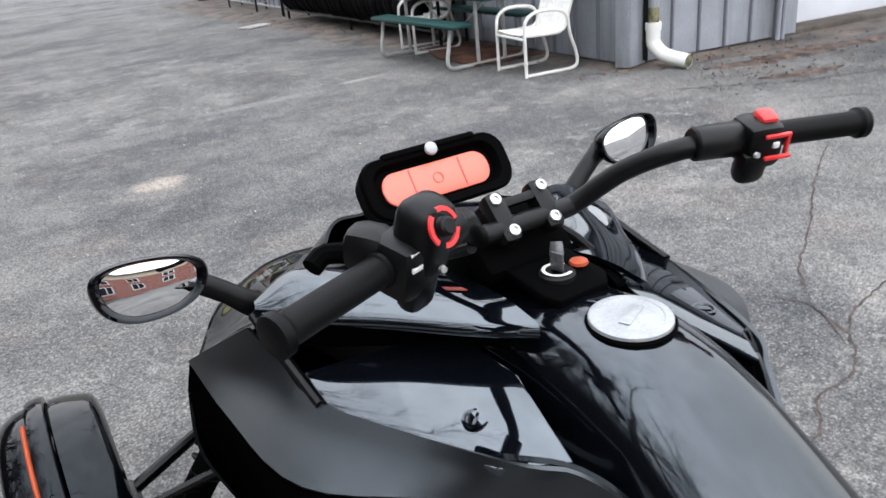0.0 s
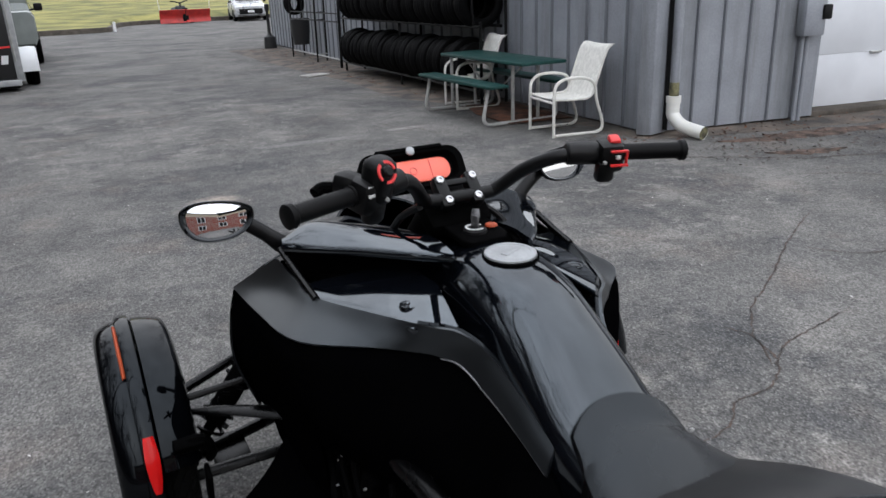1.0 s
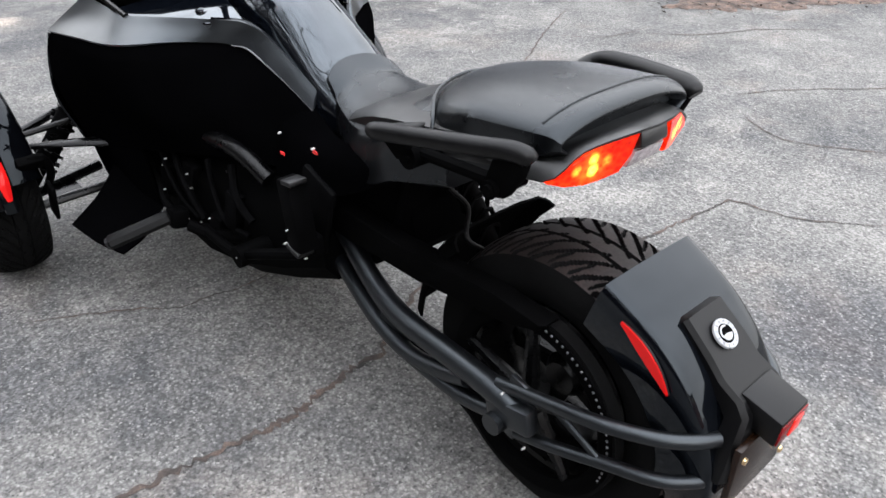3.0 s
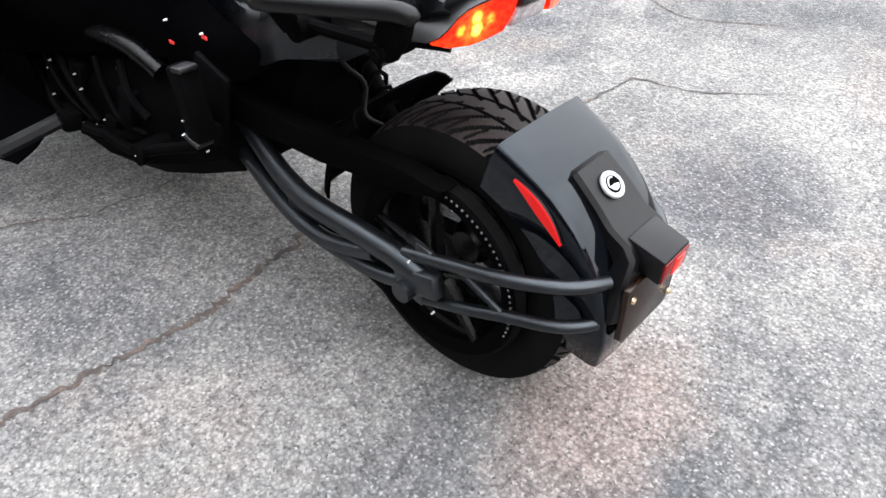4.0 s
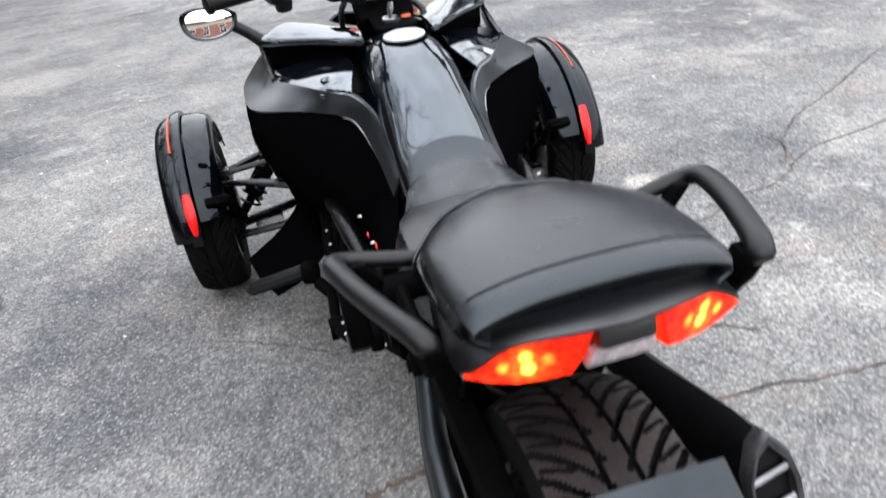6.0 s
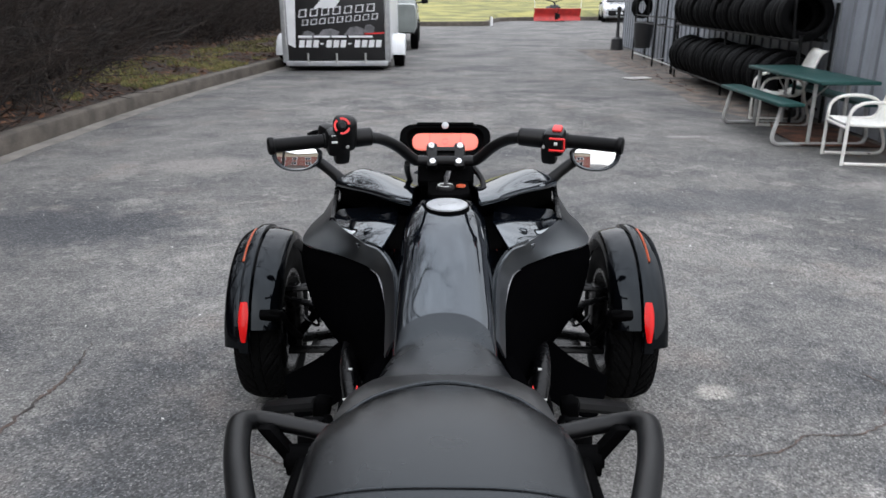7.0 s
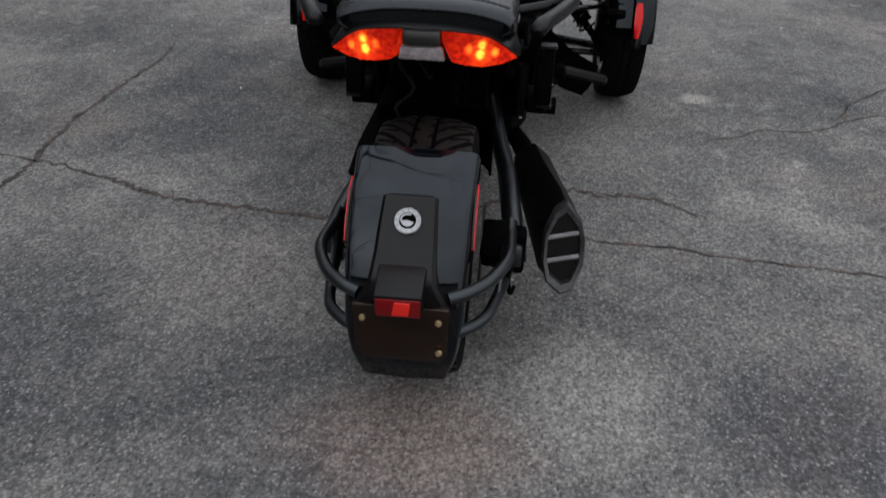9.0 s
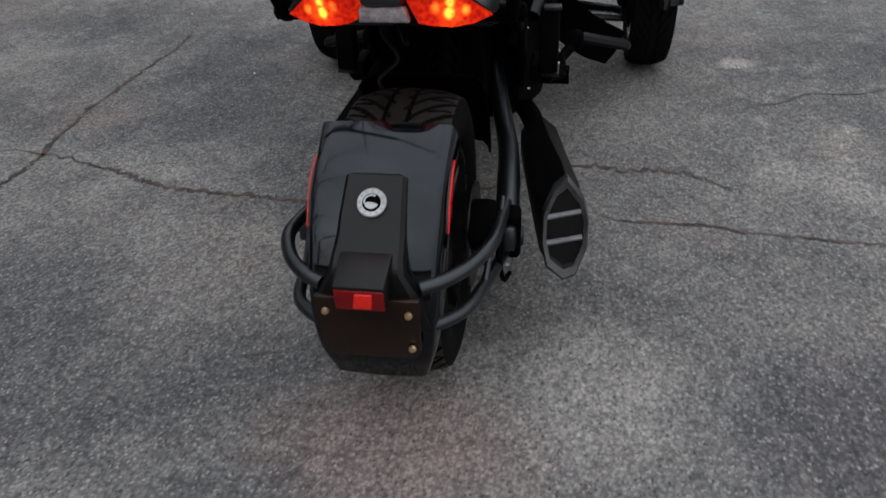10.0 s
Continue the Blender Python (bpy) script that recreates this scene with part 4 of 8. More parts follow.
for name, mk, mat, lab in (("fender_panel", fender_outer, GLOSS, "gloss black fender"), ("fender_ridge", fender_ridge, GLOSS, "raised fender band"), ("fender_inner_panel", fender_inner, GLOSS, ""), ("fender_reflector", fender_reflector, REFLECTOR, "red reflector"), ("side_marker", fender_marker, ORANGE, "thin orange side marker"), ("fender_stay", fender_stay, MATTE, "")):
    both(name, mk, mat, bike, lab)


# front suspension
def upper_arm(bm):
    tube(bm, [(-0.57, FY + 0.02, 0.40), (-0.27, FY + 0.16, 0.44)], 0.014, 10, 1)
    tube(bm, [(-0.57, FY - 0.10, 0.415), (-0.44, FY - 0.18, 0.42), (-0.30, FY - 0.29, 0.425)], [0.014, 0.023, 0.030], 12, 3, flat=0.45)
    box(bm, (0.05, 0.10, 0.05), (-0.565, FY, 0.395), bevel=0.01)


def lower_arm(bm):
    tube(bm, [(-0.57, FY - 0.02, 0.215), (-0.30, FY + 0.06, 0.225)], 0.018, 10, 1)
    tube(bm, [(-0.57, FY - 0.10, 0.21), (-0.24, FY - 0.13, 0.235)], 0.020, 10, 1, flat=0.7)
    box(bm, (0.10, 0.16, 0.02), (-0.45, FY - 0.01, 0.205), bevel=0.005)
    box(bm, (0.06, 0.08, 0.22), (-0.565, FY, 0.30), bevel=0.015)


def steering_rod(bm):
    tube(bm, [(-0.58, FY - 0.10, 0.445), (-0.36, FY - 0.10, 0.462)], 0.010, 8, 1)


def shock_body(bm):
    tube(bm, [(-0.545, FY - 0.04, 0.25), (-0.46, FY - 0.035, 0.35)], 0.016, 12, 1)
    tube(bm, [(-0.48, FY - 0.035, 0.33), (-0.40, FY - 0.03, 0.43), (-0.32, FY - 0.03, 0.53)], 0.032, 14, 1)


def shock_spring(bm):
    a, b = Vector((-0.50, FY - 0.037, 0.30)), Vector((-0.36, FY - 0.03, 0.48))
    d = (b - a)
    s = d.cross(Vector((0, 1, 0))).normalized()
    t = d.normalized().cross(s)
    tube(bm, [a + d * k / 80 + 0.033 * (math.cos(k * 0.75) * s + math.sin(k * 0.63) * t) for k in range(81)], 0.0055, 6, 1)


for name, mk, mat in (("upper_arm", upper_arm, FRAME_PAINT), ("lower_arm", lower_arm, FRAME_PAINT), ("steering_rod", steering_rod, FRAME_PAINT), ("shock_absorber", shock_body, MATTE), ("spring", shock_spring, FRAME_PAINT)):
    both(name, mk, mat, bike)

# body: dark core, nose and engine
bm = bm_new()
rings = []
for y, w, z0, z1 in ((2.2, 0.08, 0.50, 0.60), (2.08, 0.16, 0.36, 0.66), (1.9, 0.25, 0.26, 0.70), (1.6, 0.31, 0.24, 0.74), (1.25, 0.22, 0.20, 0.76), (0.95, 0.13, 0.22, 0.72), (0.75, 0.105, 0.26, 0.66), (0.55, 0.12, 0.34, 0.66), (0.40, 0.09, 0.45, 0.70)):
    rings.append([(-w, y, z0 + 0.06), (-w * 0.75, y, z0), (w * 0.75, y, z0), (w, y, z0 + 0.06), (w, y, z1 - 0.08), (w * 0.7, y, z1), (-w * 0.7, y, z1), (-w, y, z1 - 0.08)])
loft(bm, rings)
part("chassis", bm, MATTE, bike, "matte black frame and engine block")


def nose_side(bm):
    patch(bm, [[(-0.400, 1.64, 0.747), (-0.35, 1.85, 0.645), (-0.25, 2.08, 0.62), (-0.10, 2.22, 0.62), (0, 2.25, 0.62)],
               [(-0.412, 1.68, 0.655), (-0.35, 1.9, 0.56), (-0.25, 2.14, 0.57), (-0.1, 2.28, 0.56), (0, 2.31, 0.56)],
               [(-0.418, 1.67, 0.545), (-0.32, 1.9, 0.47), (-0.2, 2.12, 0.43), (-0.08, 2.2, 0.42), (0, 2.22, 0.42)],
               [(-0.375, 1.645, 0.415), (-0.28, 1.86, 0.38), (-0.18, 2.05, 0.36), (-0.08, 2.12, 0.36), (0, 2.14, 0.36)]], 4, 4)


def nose_top(bm):
    patch(bm, [[(-0.400, 1.64, 0.748), (-0.35, 1.85, 0.647), (-0.25, 2.08, 0.622), (-0.10, 2.22, 0.622), (0, 2.25, 0.622)],
               [(-0.358, 1.57, 0.796), (-0.30, 1.74, 0.722), (-0.21, 1.90, 0.69), (-0.09, 2.0, 0.69), (0, 2.02, 0.69)],
               [(-0.315, 1.475, 0.862), (-0.25, 1.52, 0.850), (-0.17, 1.60, 0.850), (-0.08, 1.72, 0.888), (0, 1.74, 0.884)]], 10, 8)


both("nose_side", nose_side, GLOSS, bike)
both("nose_top", nose_top, GLOSS, bike)


def side_panel(bm):
    patch(bm, [[(-0.400, 1.65, 0.745), (-0.402, 1.40, 0.776), (-0.378, 1.17, 0.796), (-0.250, 1.03, 0.812), (-0.172, 0.955, 0.805), (-0.136, 0.865, 0.765), (-0.125, 0.705, 0.695)],
               [(-0.405, 1.67, 0.715), (-0.408, 1.39, 0.733), (-0.385, 1.16, 0.746), (-0.262, 1.02, 0.765), (-0.185, 0.94, 0.755), (-0.150, 0.84, 0.715), (-0.135, 0.70, 0.66)],
               [(-0.415, 1.67, 0.60), (-0.390, 1.38, 0.622), (-0.358, 1.14, 0.628), (-0.260, 1.00, 0.64), (-0.200, 0.90, 0.635), (-0.165, 0.80, 0.62), (-0.145, 0.70, 0.60)],
               [(-0.37, 1.645, 0.415), (-0.325, 1.38, 0.45), (-0.28, 1.14, 0.50), (-0.23, 0.99, 0.52), (-0.195, 0.88, 0.53), (-0.165, 0.79, 0.54), (-0.145, 0.70, 0.55)]], 5, 5, 0.01)


def deck(bm):
    patch(bm, [[(-0.400, 1.65, 0.748), (-0.402, 1.40, 0.779), (-0.378, 1.17, 0.799), (-0.250, 1.03, 0.815), (-0.172, 0.955, 0.808), (-0.136, 0.865, 0.768), (-0.125, 0.705, 0.698)],
               [(-0.374, 1.585, 0.793), (-0.350, 1.38, 0.815), (-0.332, 1.21, 0.826), (-0.222, 1.015, 0.844), (-0.158, 0.945, 0.840), (-0.124, 0.865, 0.797), (-0.114, 0.71, 0.722)],
               [(-0.328, 1.475, 0.866), (-0.318, 1.36, 0.853), (-0.310, 1.245, 0.846), (-0.205, 1.0, 0.866), (-0.150, 0.935, 0.862), (-0.114, 0.865, 0.818), (-0.104, 0.715, 0.738)]], 5, 5, 0.006)


def trim_line(bm):
    tube(bm, [(-0.182, 0.958, 0.808), (-0.160, 0.925, 0.803), (-0.140, 0.865, 0.767), (-0.130, 0.785, 0.731), (-0.128, 0.705, 0.697)], [0.0008, 0.0018, 0.0024, 0.0022, 0.0012], 8, 5)


def inner_panel(bm):
    patch(bm, [[(-0.205, 1.0, 0.866), (-0.150, 0.935, 0.862), (-0.114, 0.865, 0.818), (-0.104, 0.715, 0.738)],
               [(-0.172, 1.01, 0.842), (-0.134, 0.935, 0.832), (-0.113, 0.86, 0.792), (-0.106, 0.715, 0.720)],
               [(-0.105, 1.05, 0.822), (-0.100, 0.95, 0.800), (-0.098, 0.85, 0.760), (-0.098, 0.72, 0.70)]], 4, 5, 0.006)


def pocket_floor(bm):
    slab(bm, [(-0.316, 1.240, 0.848), (-0.305, 1.32, 0.857), (-0.130, 1.21, 0.905), (-0.120, 1.08, 0.896), (-0.150, 0.945, 0.869), (-0.215, 0.995, 0.860)], (0, 0, -0.012), 0.003)


def pocket_wall(bm):
    slab(bm, [(-0.318, 1.44, 0.84), (-0.09, 1.22, 0.86), (-0.09, 1.20, 0.935), (-0.20, 1.30, 0.925), (-0.318, 1.43, 0.90)], (0.01, 0.02, 0), 0.002)


def speaker_grille(bm):
    lathe(bm, [(-0.002, 0.0), (-0.002, 0.012), (0.0, 0.0135), (0.0005, 0.016), (-0.004, 0.017)], 28, (-0.192, 1.066, 0.8745), "z")
    box(bm, (0.022, 0.004, 0.002), (-0.192, 1.066, 0.8735), (0, 0, 40), 0.001)
    bmesh.ops.rotate(bm, cent=(-0.192, 1.066, 0.875), matrix=Matrix.Rotation(radians(6), 3, "X"), verts=bm.verts)


def hood(bm):
    patch(bm, [[(-0.322, 1.426, 0.898), (-0.272, 1.342, 0.911), (-0.205, 1.247, 0.922), (-0.14, 1.147, 0.931), (-0.085, 1.080, 0.935)],
               [(-0.321, 1.431, 0.909), (-0.270, 1.348, 0.922), (-0.203, 1.253, 0.933), (-0.138, 1.153, 0.942), (-0.083, 1.086, 0.946)],
               [(-0.316, 1.455, 0.908), (-0.255, 1.45, 0.938), (-0.192, 1.37, 0.944), (-0.130, 1.28, 0.943), (-0.080, 1.20, 0.946)],
               [(-0.315, 1.48, 0.868), (-0.245, 1.53, 0.878), (-0.170, 1.62, 0.882), (-0.10, 1.6, 0.888), (-0.06, 1.5, 0.888)]], 8, 8, 0.008)


def strut(bm):
    tube(bm, [(-0.325, 1.45, 0.895), (-0.318, 1.33, 0.866), (-0.314, 1.245, 0.848)], 0.008, 8, 3)


for name, mk, mat, lab in (("side_panel", side_panel, PANEL, "matte black side panel"), ("upper_deck", deck, SHOULDER, "satin black shoulder panel"), ("trim_line", trim_line, TRIM, "thin silver trim line"), ("inner_panel", inner_panel, GLOSS, ""), ("pocket_floor", pocket_floor, COWL_GLOSS, "gloss black air dam panel"), ("pocket_wall", pocket_wall, MATTE, ""), ("round_cap", speaker_grille, GLOSS_GREY, ""), ("hood", hood, COWL_GLOSS, "gloss black cowl"), ("strut", strut, FRAME_PAINT, "")):
    both(name, mk, mat, bike, lab)

# tank
bm = bm_new()
rings = []
for y, zt, wt, zs, ws in ((1.30, 0.905, 0.06, 0.80, 0.095), (1.18, 0.935, 0.07, 0.80, 0.105), (1.08, 0.953, 0.078, 0.80, 0.110), (1.0, 0.951, 0.080, 0.79, 0.112), (0.92, 0.928, 0.080, 0.77, 0.113), (0.84, 0.885, 0.082, 0.73, 0.113), (0.77, 0.838, 0.084, 0.70, 0.114), (0.71, 0.795, 0.086, 0.67, 0.116), (0.62, 0.745, 0.086, 0.66, 0.112)):
    ring = []
    for k in range(-10, 11):
        u = k / 10
        a = abs(u)
        th = a * math.pi / 2
        x = math.copysign(ws * math.sin(th) ** 0.82, u)
        z = zs + (zt - zs) * max(0.0, math.cos(th)) ** 0.58
        ring.append(Vector((x, y, z)))
    rings.append(ring)
cols = [cr(c, 5) for c in zip(*rings)]
rings = [list(r) for r in zip(*cols)]
tank_rings = rings


def tank_top(x, y):
    """Height of the tank's skin over a place."""
    hts = []
    near = sorted(tank_rings, key=lambda r: abs(r[10].y - y))[:2]
    for r in near:
        z = r[0].z if x < 0 else r[-1].z
        for a, b in zip(r, r[1:]):
            if a.x <= x <= b.x:
                z = a.z + (b.z - a.z) * (x - a.x) / max(b.x - a.x, 1e-6)
        hts.append((r[10].y, z))
    (ya, za), (yb, zb) = hts
    return za + (zb - za) * (y - ya) / (yb - ya)


loft(bm, rings, closed=False)
part("fuel_tank", bm, GLOSS_GREY, bike, "dark metallic painted tank")
CAPM = pose(0.004, 1.018, 0.9455, 2, 0, 0) @ Matrix.Diagonal((0.92, 0.92, 1, 1))
bm = bm_new()
lathe(bm, [(-0.012, 0.060), (0.004, 0.059), (0.007, 0.056), (0.004, 0.054)], 48, axis="z")
cap_ring = part("fuel_cap", bm, MATTE, bike, "black cap surround", matrix=CAPM)
bm = bm_new()
lathe(bm, [(0.002, 0.055), (0.010, 0.054), (0.0115, 0.051), (0.0118, 0.043), (0.0108, 0.042), (0.0112, 0.020), (0.0116, 0.018), (0.012, 0.0)], 48, axis="z")
box(bm, (0.05, 0.016, 0.002), (0, 0.0, 0.0120), (0, 0, 25), 0.0008)
part("cap_lid", bm, CAP_ALU, cap_ring, "pale metal fuel cap")

# ignition console
bm = bm_new()
slab(bm, [(-0.046, 1.12, 0.945), (-0.036, 1.095, 0.945), (0.042, 1.095, 0.945), (0.062, 1.12, 0.945), (0.058, 1.23, 0.96), (-0.048, 1.23, 0.96)], (0, 0, 0.014), 0.004)
console = part("ignition_console", bm, MATTE, bike)
bm = bm_new()
lathe(bm, [(0.0, 0.025), (0.010, 0.024), (0.013, 0.020), (0.013, 0.009), (0.006, 0.008)], 28, (0.0, 1.145, 0.957), "z")
lock = part("ignition_lock", bm, BLACK_STEEL, console)
bm = bm_new()
lathe(bm, [(0.0, 0.020), (0.0012, 0.0205), (0.0012, 0.016), (0.0, 0.016)], 28, (0.0, 1.145, 0.971), "z", arc=(20, 300))
part("lock_markings", bm, WHITE_MARK, lock)
bm = bm_new()
box(bm, (0.004, 0.020, 0.026), (0.0, 1.145, 0.983), (0, 0, 15), 0.0015)
tube(bm, [(0.0, 1.147, 0.980), (0.004, 1.150, 0.992), (0.008, 1.155, 1.006)], [0.007, 0.010, 0.008], 10, 3, flat=0.5)
part("key", bm, DARK_KEY, lock, "grey metal key")
bm = bm_new()
lathe(bm, [(0.0, 0.013), (0.004, 0.012), (0.005, 0.009), (0.005, 0.0)], 24, (0.040, 1.149, 0.9665), "z")
part("round_button", bm, ORANGE, console, "small orange round button")

# steering head, clamp and bars
bm = bm_new()
tube(bm, [(0, 1.33, 0.88), (0, 1.26, 0.97), (0, 1.235, 1.0)], [0.075, 0.062, 0.058], 18, 3)
box(bm, (0.15, 0.10, 0.045), (0, 1.24, 0.985), (40, 0, 0), 0.015)
part("steering_head", bm, MATTE, bike)
CL = pose(0, 1.208, 1.038, 46, 0, 0)
bm = bm_new()
for sx in (-1, 1):
    box(bm, (0.030, 0.075, 0.030), (sx * 0.036, 0, -0.010), bevel=0.009)
box(bm, (0.075, 0.014, 0.012), (0, 0.018, -0.004), bevel=0.004)
box(bm, (0.075, 0.014, 0.012), (0, -0.018, -0.004), bevel=0.004)
clamp = part("bar_clamp", bm, RAIL, bike, "black handlebar clamp", matrix=CL)
bm = bm_new()
lathe(bm, [(0.0, 0.0085), (0.004, 0.008), (0.005, 0.0065), (0.005, 0.0042), (0.002, 0.0038), (0.002, 0.0)], 20, axis="z")
bolt_mesh = None
for bx, by in ((-0.038, 0.024), (0.038, 0.024), (-0.034, -0.024), (0.034, -0.024)):
    if bolt_mesh is None:
        b0 = part("clamp_bolt", bm, ALU, clamp, "bright bolt", matrix=pose(bx, by, 0.005))
        bolt_mesh = b0.data
    else:
        piece("clamp_bolt", bolt_mesh, clamp, pose(bx, by, 0.005), "bright bolt")

bm = bm_new()
half = [(0.0, 1.205, 1.022), (0.06, 1.205, 1.022), (0.085, 1.20, 1.028), (0.125, 1.155, 1.072), (0.165, 1.105, 1.100), (0.205, 1.082, 1.104), (0.29, 1.052, 1.104), (0.40, 1.013, 1.10)]
tube(bm, [(-x, y, z) for x, y, z in half[:0:-1]] + half, 0.0145, 14, 4)
handlebar = part("handlebar", bm, RAIL, bike, "black handlebar")


def bar_frame(sx):
    a, b = Vector((sx * 0.29, 1.052, 1.104)), Vector((sx * 0.40, 1.013, 1.10))
    return a, (b - a).normalized()


for sx in (-1, 1):
    a, d = bar_frame(sx)
    bm = bm_new()
    tube(bm, [a + d * s for s in (0.0, 0.004, 0.006, 0.118, 0.120, 0.124, 0.134, 0.137)], [0.019, 0.019, 0.0165, 0.0165, 0.0175, 0.021, 0.021, 0.016], 18, 1)
    grip = part("grip", bm, GRIP, handlebar, "black rubber grip")
    # switch housing
    bm = bm_new()
    c = a - d * 0.028
    ang = math.degrees(math.atan2(d.y * sx, d.x * sx))
    box(bm, (0.052, 0.056, 0.062), c + Vector((0, -0.004, -0.004)), (12, 0, ang), 0.013)
    sw = part("switch_housing", bm, RAIL, handlebar, "black switch block")
    bm = bm_new()
    tube(bm, [a - d * 0.05, a - d * 0.053, a - d * 0.112, a - d * 0.115], [0.0215, 0.0235, 0.0225, 0.020], 18, 1)
    part("collar", bm, RAIL, sw, "black bar collar")
    bm = bm_new()
    box(bm, (0.04, 0.03, 0.05), c + Vector((-sx * 0.012, -0.006, -0.034)), (20, 0, ang), 0.012)
    part("lower_lobe", bm, RAIL, sw)
    bm = bm_new()
    lathe(bm, [(-0.0385, 0.0), (-0.0385, 0.0035), (-0.034, 0.004)], 10, c + Vector((-sx * 0.03, 0.006, -0.012)), "y")
    part("screw", bm, GALV, sw, "small bright screw")
    if sx < 0:
        bm = bm_new()
        box(bm, (0.056, 0.050, 0.090), c + Vector((0.022, -0.010, 0.018)), (18, 0, ang), 0.019, 3)
        part("control_pod", bm, RAIL, sw, "rounded black control pod")
        bm = bm_new()
        box(bm, (0.046, 0.046, 0.046), c + Vector((-0.022, 0.02, 0.012)), (10, 0, ang + 20), 0.014)
        part("upper_lobe", bm, RAIL, sw)
        bm = bm_new()
        tube(bm, [c + Vector((-0.02, 0.03, 0.0)), c + Vector((-0.055, 0.05, 0.005)), c + Vector((-0.075, 0.045, -0.002))], 0.011, 10, 3)
        part("thumb_lever", bm, MATTE, sw)
        bm = bm_new()
        box(bm, (0.03, 0.07, 0.02), c + Vector((-0.004, 0.045, -0.006)), (0, 0, ang), 0.008)
        part("lever_pivot", bm, MATTE, sw)
    if sx > 0:
        bm = bm_new()
        box(bm, (0.023, 0.026, 0.014), c + Vector((0.004, -0.014, 0.027)), (24, 0, ang), 0.005)
        part("engine_switch", bm, RED_PRINT, sw, "red engine switch")
        bm = bm_new()
        for q in ((0.0, -0.037, 0.008, 0.036, 0.005), (0.0, -0.037, -0.020, 0.036, 0.005)):
            box(bm, (q[3], 0.006, q[4]), c + Vector(q[:3]), (12, 0, ang), 0.0015)
        box(bm, (0.005, 0.006, 0.03), c + Vector((0.018, -0.037, -0.006)), (12, 0, ang), 0.0015)
        part("red_guard", bm, RED_PRINT, sw, "red switch outline")
        bm = bm_new()
        box(bm, (0.008, 0.004, 0.008), c + Vector((-0.002, -0.036, -0.004)), (12, 0, ang), 0.001)
        part("switch_mark", bm, WHITE_MARK, sw)
    else:
        c2 = c + Vector((0.022, -0.053, 0.042))
        bm = bm_new()
        for k in range(3):
            lathe(bm, [(0.0, 0.020), (0.0025, 0.0195), (0.0025, 0.0150), (0.0, 0.0145)], 12, (0, 0, 0), "z", arc=(k * 120 + 8, k * 120 + 100))
        ring = part("red_ring", bm, RED_PRINT, sw, "red control ring", matrix=pose(*c2, 72, 0, ang))
        bm = bm_new()
        lathe(bm, [(0.0, 0.010), (0.007, 0.0095), (0.009, 0.007), (0.009, 0.0)], 20, axis="z")
        part("knob", bm, BLACK_STEEL, sw, matrix=pose(*c2, 68, 0, ang))
        bm = bm_new()
        box(bm, (0.014, 0.004, 0.006), c + Vector((0.0, -0.033, 0.014)), (18, 0, ang), 0.001)
        box(bm, (0.014, 0.004, 0.006), c + Vector((0.0, -0.034, 0.0)), (18, 0, ang), 0.001)
        part("switch_mark", bm, WHITE_MARK, sw)

# dash
DM = pose(-0.002, 1.428, 1.033, 56, 0, 0)


def rrect(w, h, r, n=5):
    out = []
    for cx, cy, a0 in ((w - r, h - r, 0), (-w + r, h - r, 90), (-w + r, -h + r, 180), (w - r, -h + r, 270)):
        for k in range(n + 1):
            a = radians(a0 + 90 * k / n)
            out.append(Vector((cx + r * math.cos(a), cy + r * math.sin(a), 0)))
    return out


bm = bm_new()
rings = []
for w, h, r, z in ((0.10, 0.030, 0.028, -0.055), (0.128, 0.045, 0.034, -0.03), (0.132, 0.050, 0.036, 0.006), (0.128, 0.047, 0.034, 0.012), (0.112, 0.037, 0.028, 0.010), (0.106, 0.032, 0.026, -0.006)):
    rings.append([p + Vector((0, 0, z)) for p in rrect(w, h, r)])
loft(bm, rings)
dash = part("dashboard", bm, MATTE, bike, "black dashboard hood", matrix=DM)
bm = bm_new()
box(bm, (0.17, 0.012, 0.022), (0, 0.047, 0.004), (-15, 0, 0), 0.005)
part("dash_visor", bm, MATTE, dash)
bm = bm_new()
rings = [[p + Vector((0, -0.002, z)) for p in rrect(w, h, 0.024)] for w, h, z in ((0.096, 0.027, -0.005), (0.096, 0.027, -0.001), (0.093, 0.0245, 0.0005))]
loft(bm, rings)
screen = part("display", bm, CORAL, dash, "coral coloured covered display")
for x in (-0.045, 0.045):
    bm = bm_new()
    box(bm, (0.0012, 0.048, 0.0012), (x, -0.002, 0.001))
    part("display_line", bm, RED_PRINT, screen)
bm = bm_new()
lathe(bm, [(0.0, 0.009), (0.001, 0.009), (0.001, 0.0078), (0.0, 0.0078)], 20, (0, -0.002, 0.0005), "z")
part("display_ring", bm, RED_PRINT, screen)
bm = bm_new()
lathe(bm, [(0.0, 0.011), (0.004, 0.010), (0.006, 0.006), (0.006, 0.0)], 20, (0, 0.043, 0.013), "z")
part("dash_button", bm, CAP_ALU, dash, "small bright round button")


# mirrors
MC = Vector((-0.447, 1.476, 0.982))
MN = Vector((-0.06, -0.975, 0.20)).normalized()


def mirror_outline(k, n, grow=1.0):
    """A rounded shape, flat along the top, narrower below and towards the arm."""
    a = 2 * math.pi * k / n
    x, y = math.cos(a), math.sin(a)
    px = math.copysign(abs(x) ** 0.85, x)
    py = math.copysign(abs(y) ** (0.72 if y > 0 else 0.95), y)
    p = Vector((0.072 * px * (1 + 0.06 * py), (0.036 if y > 0 else 0.046) * py * (1 - 0.10 * px), 0)) * grow
    p.rotate(Euler((0, 0, radians(-3))))
    return p


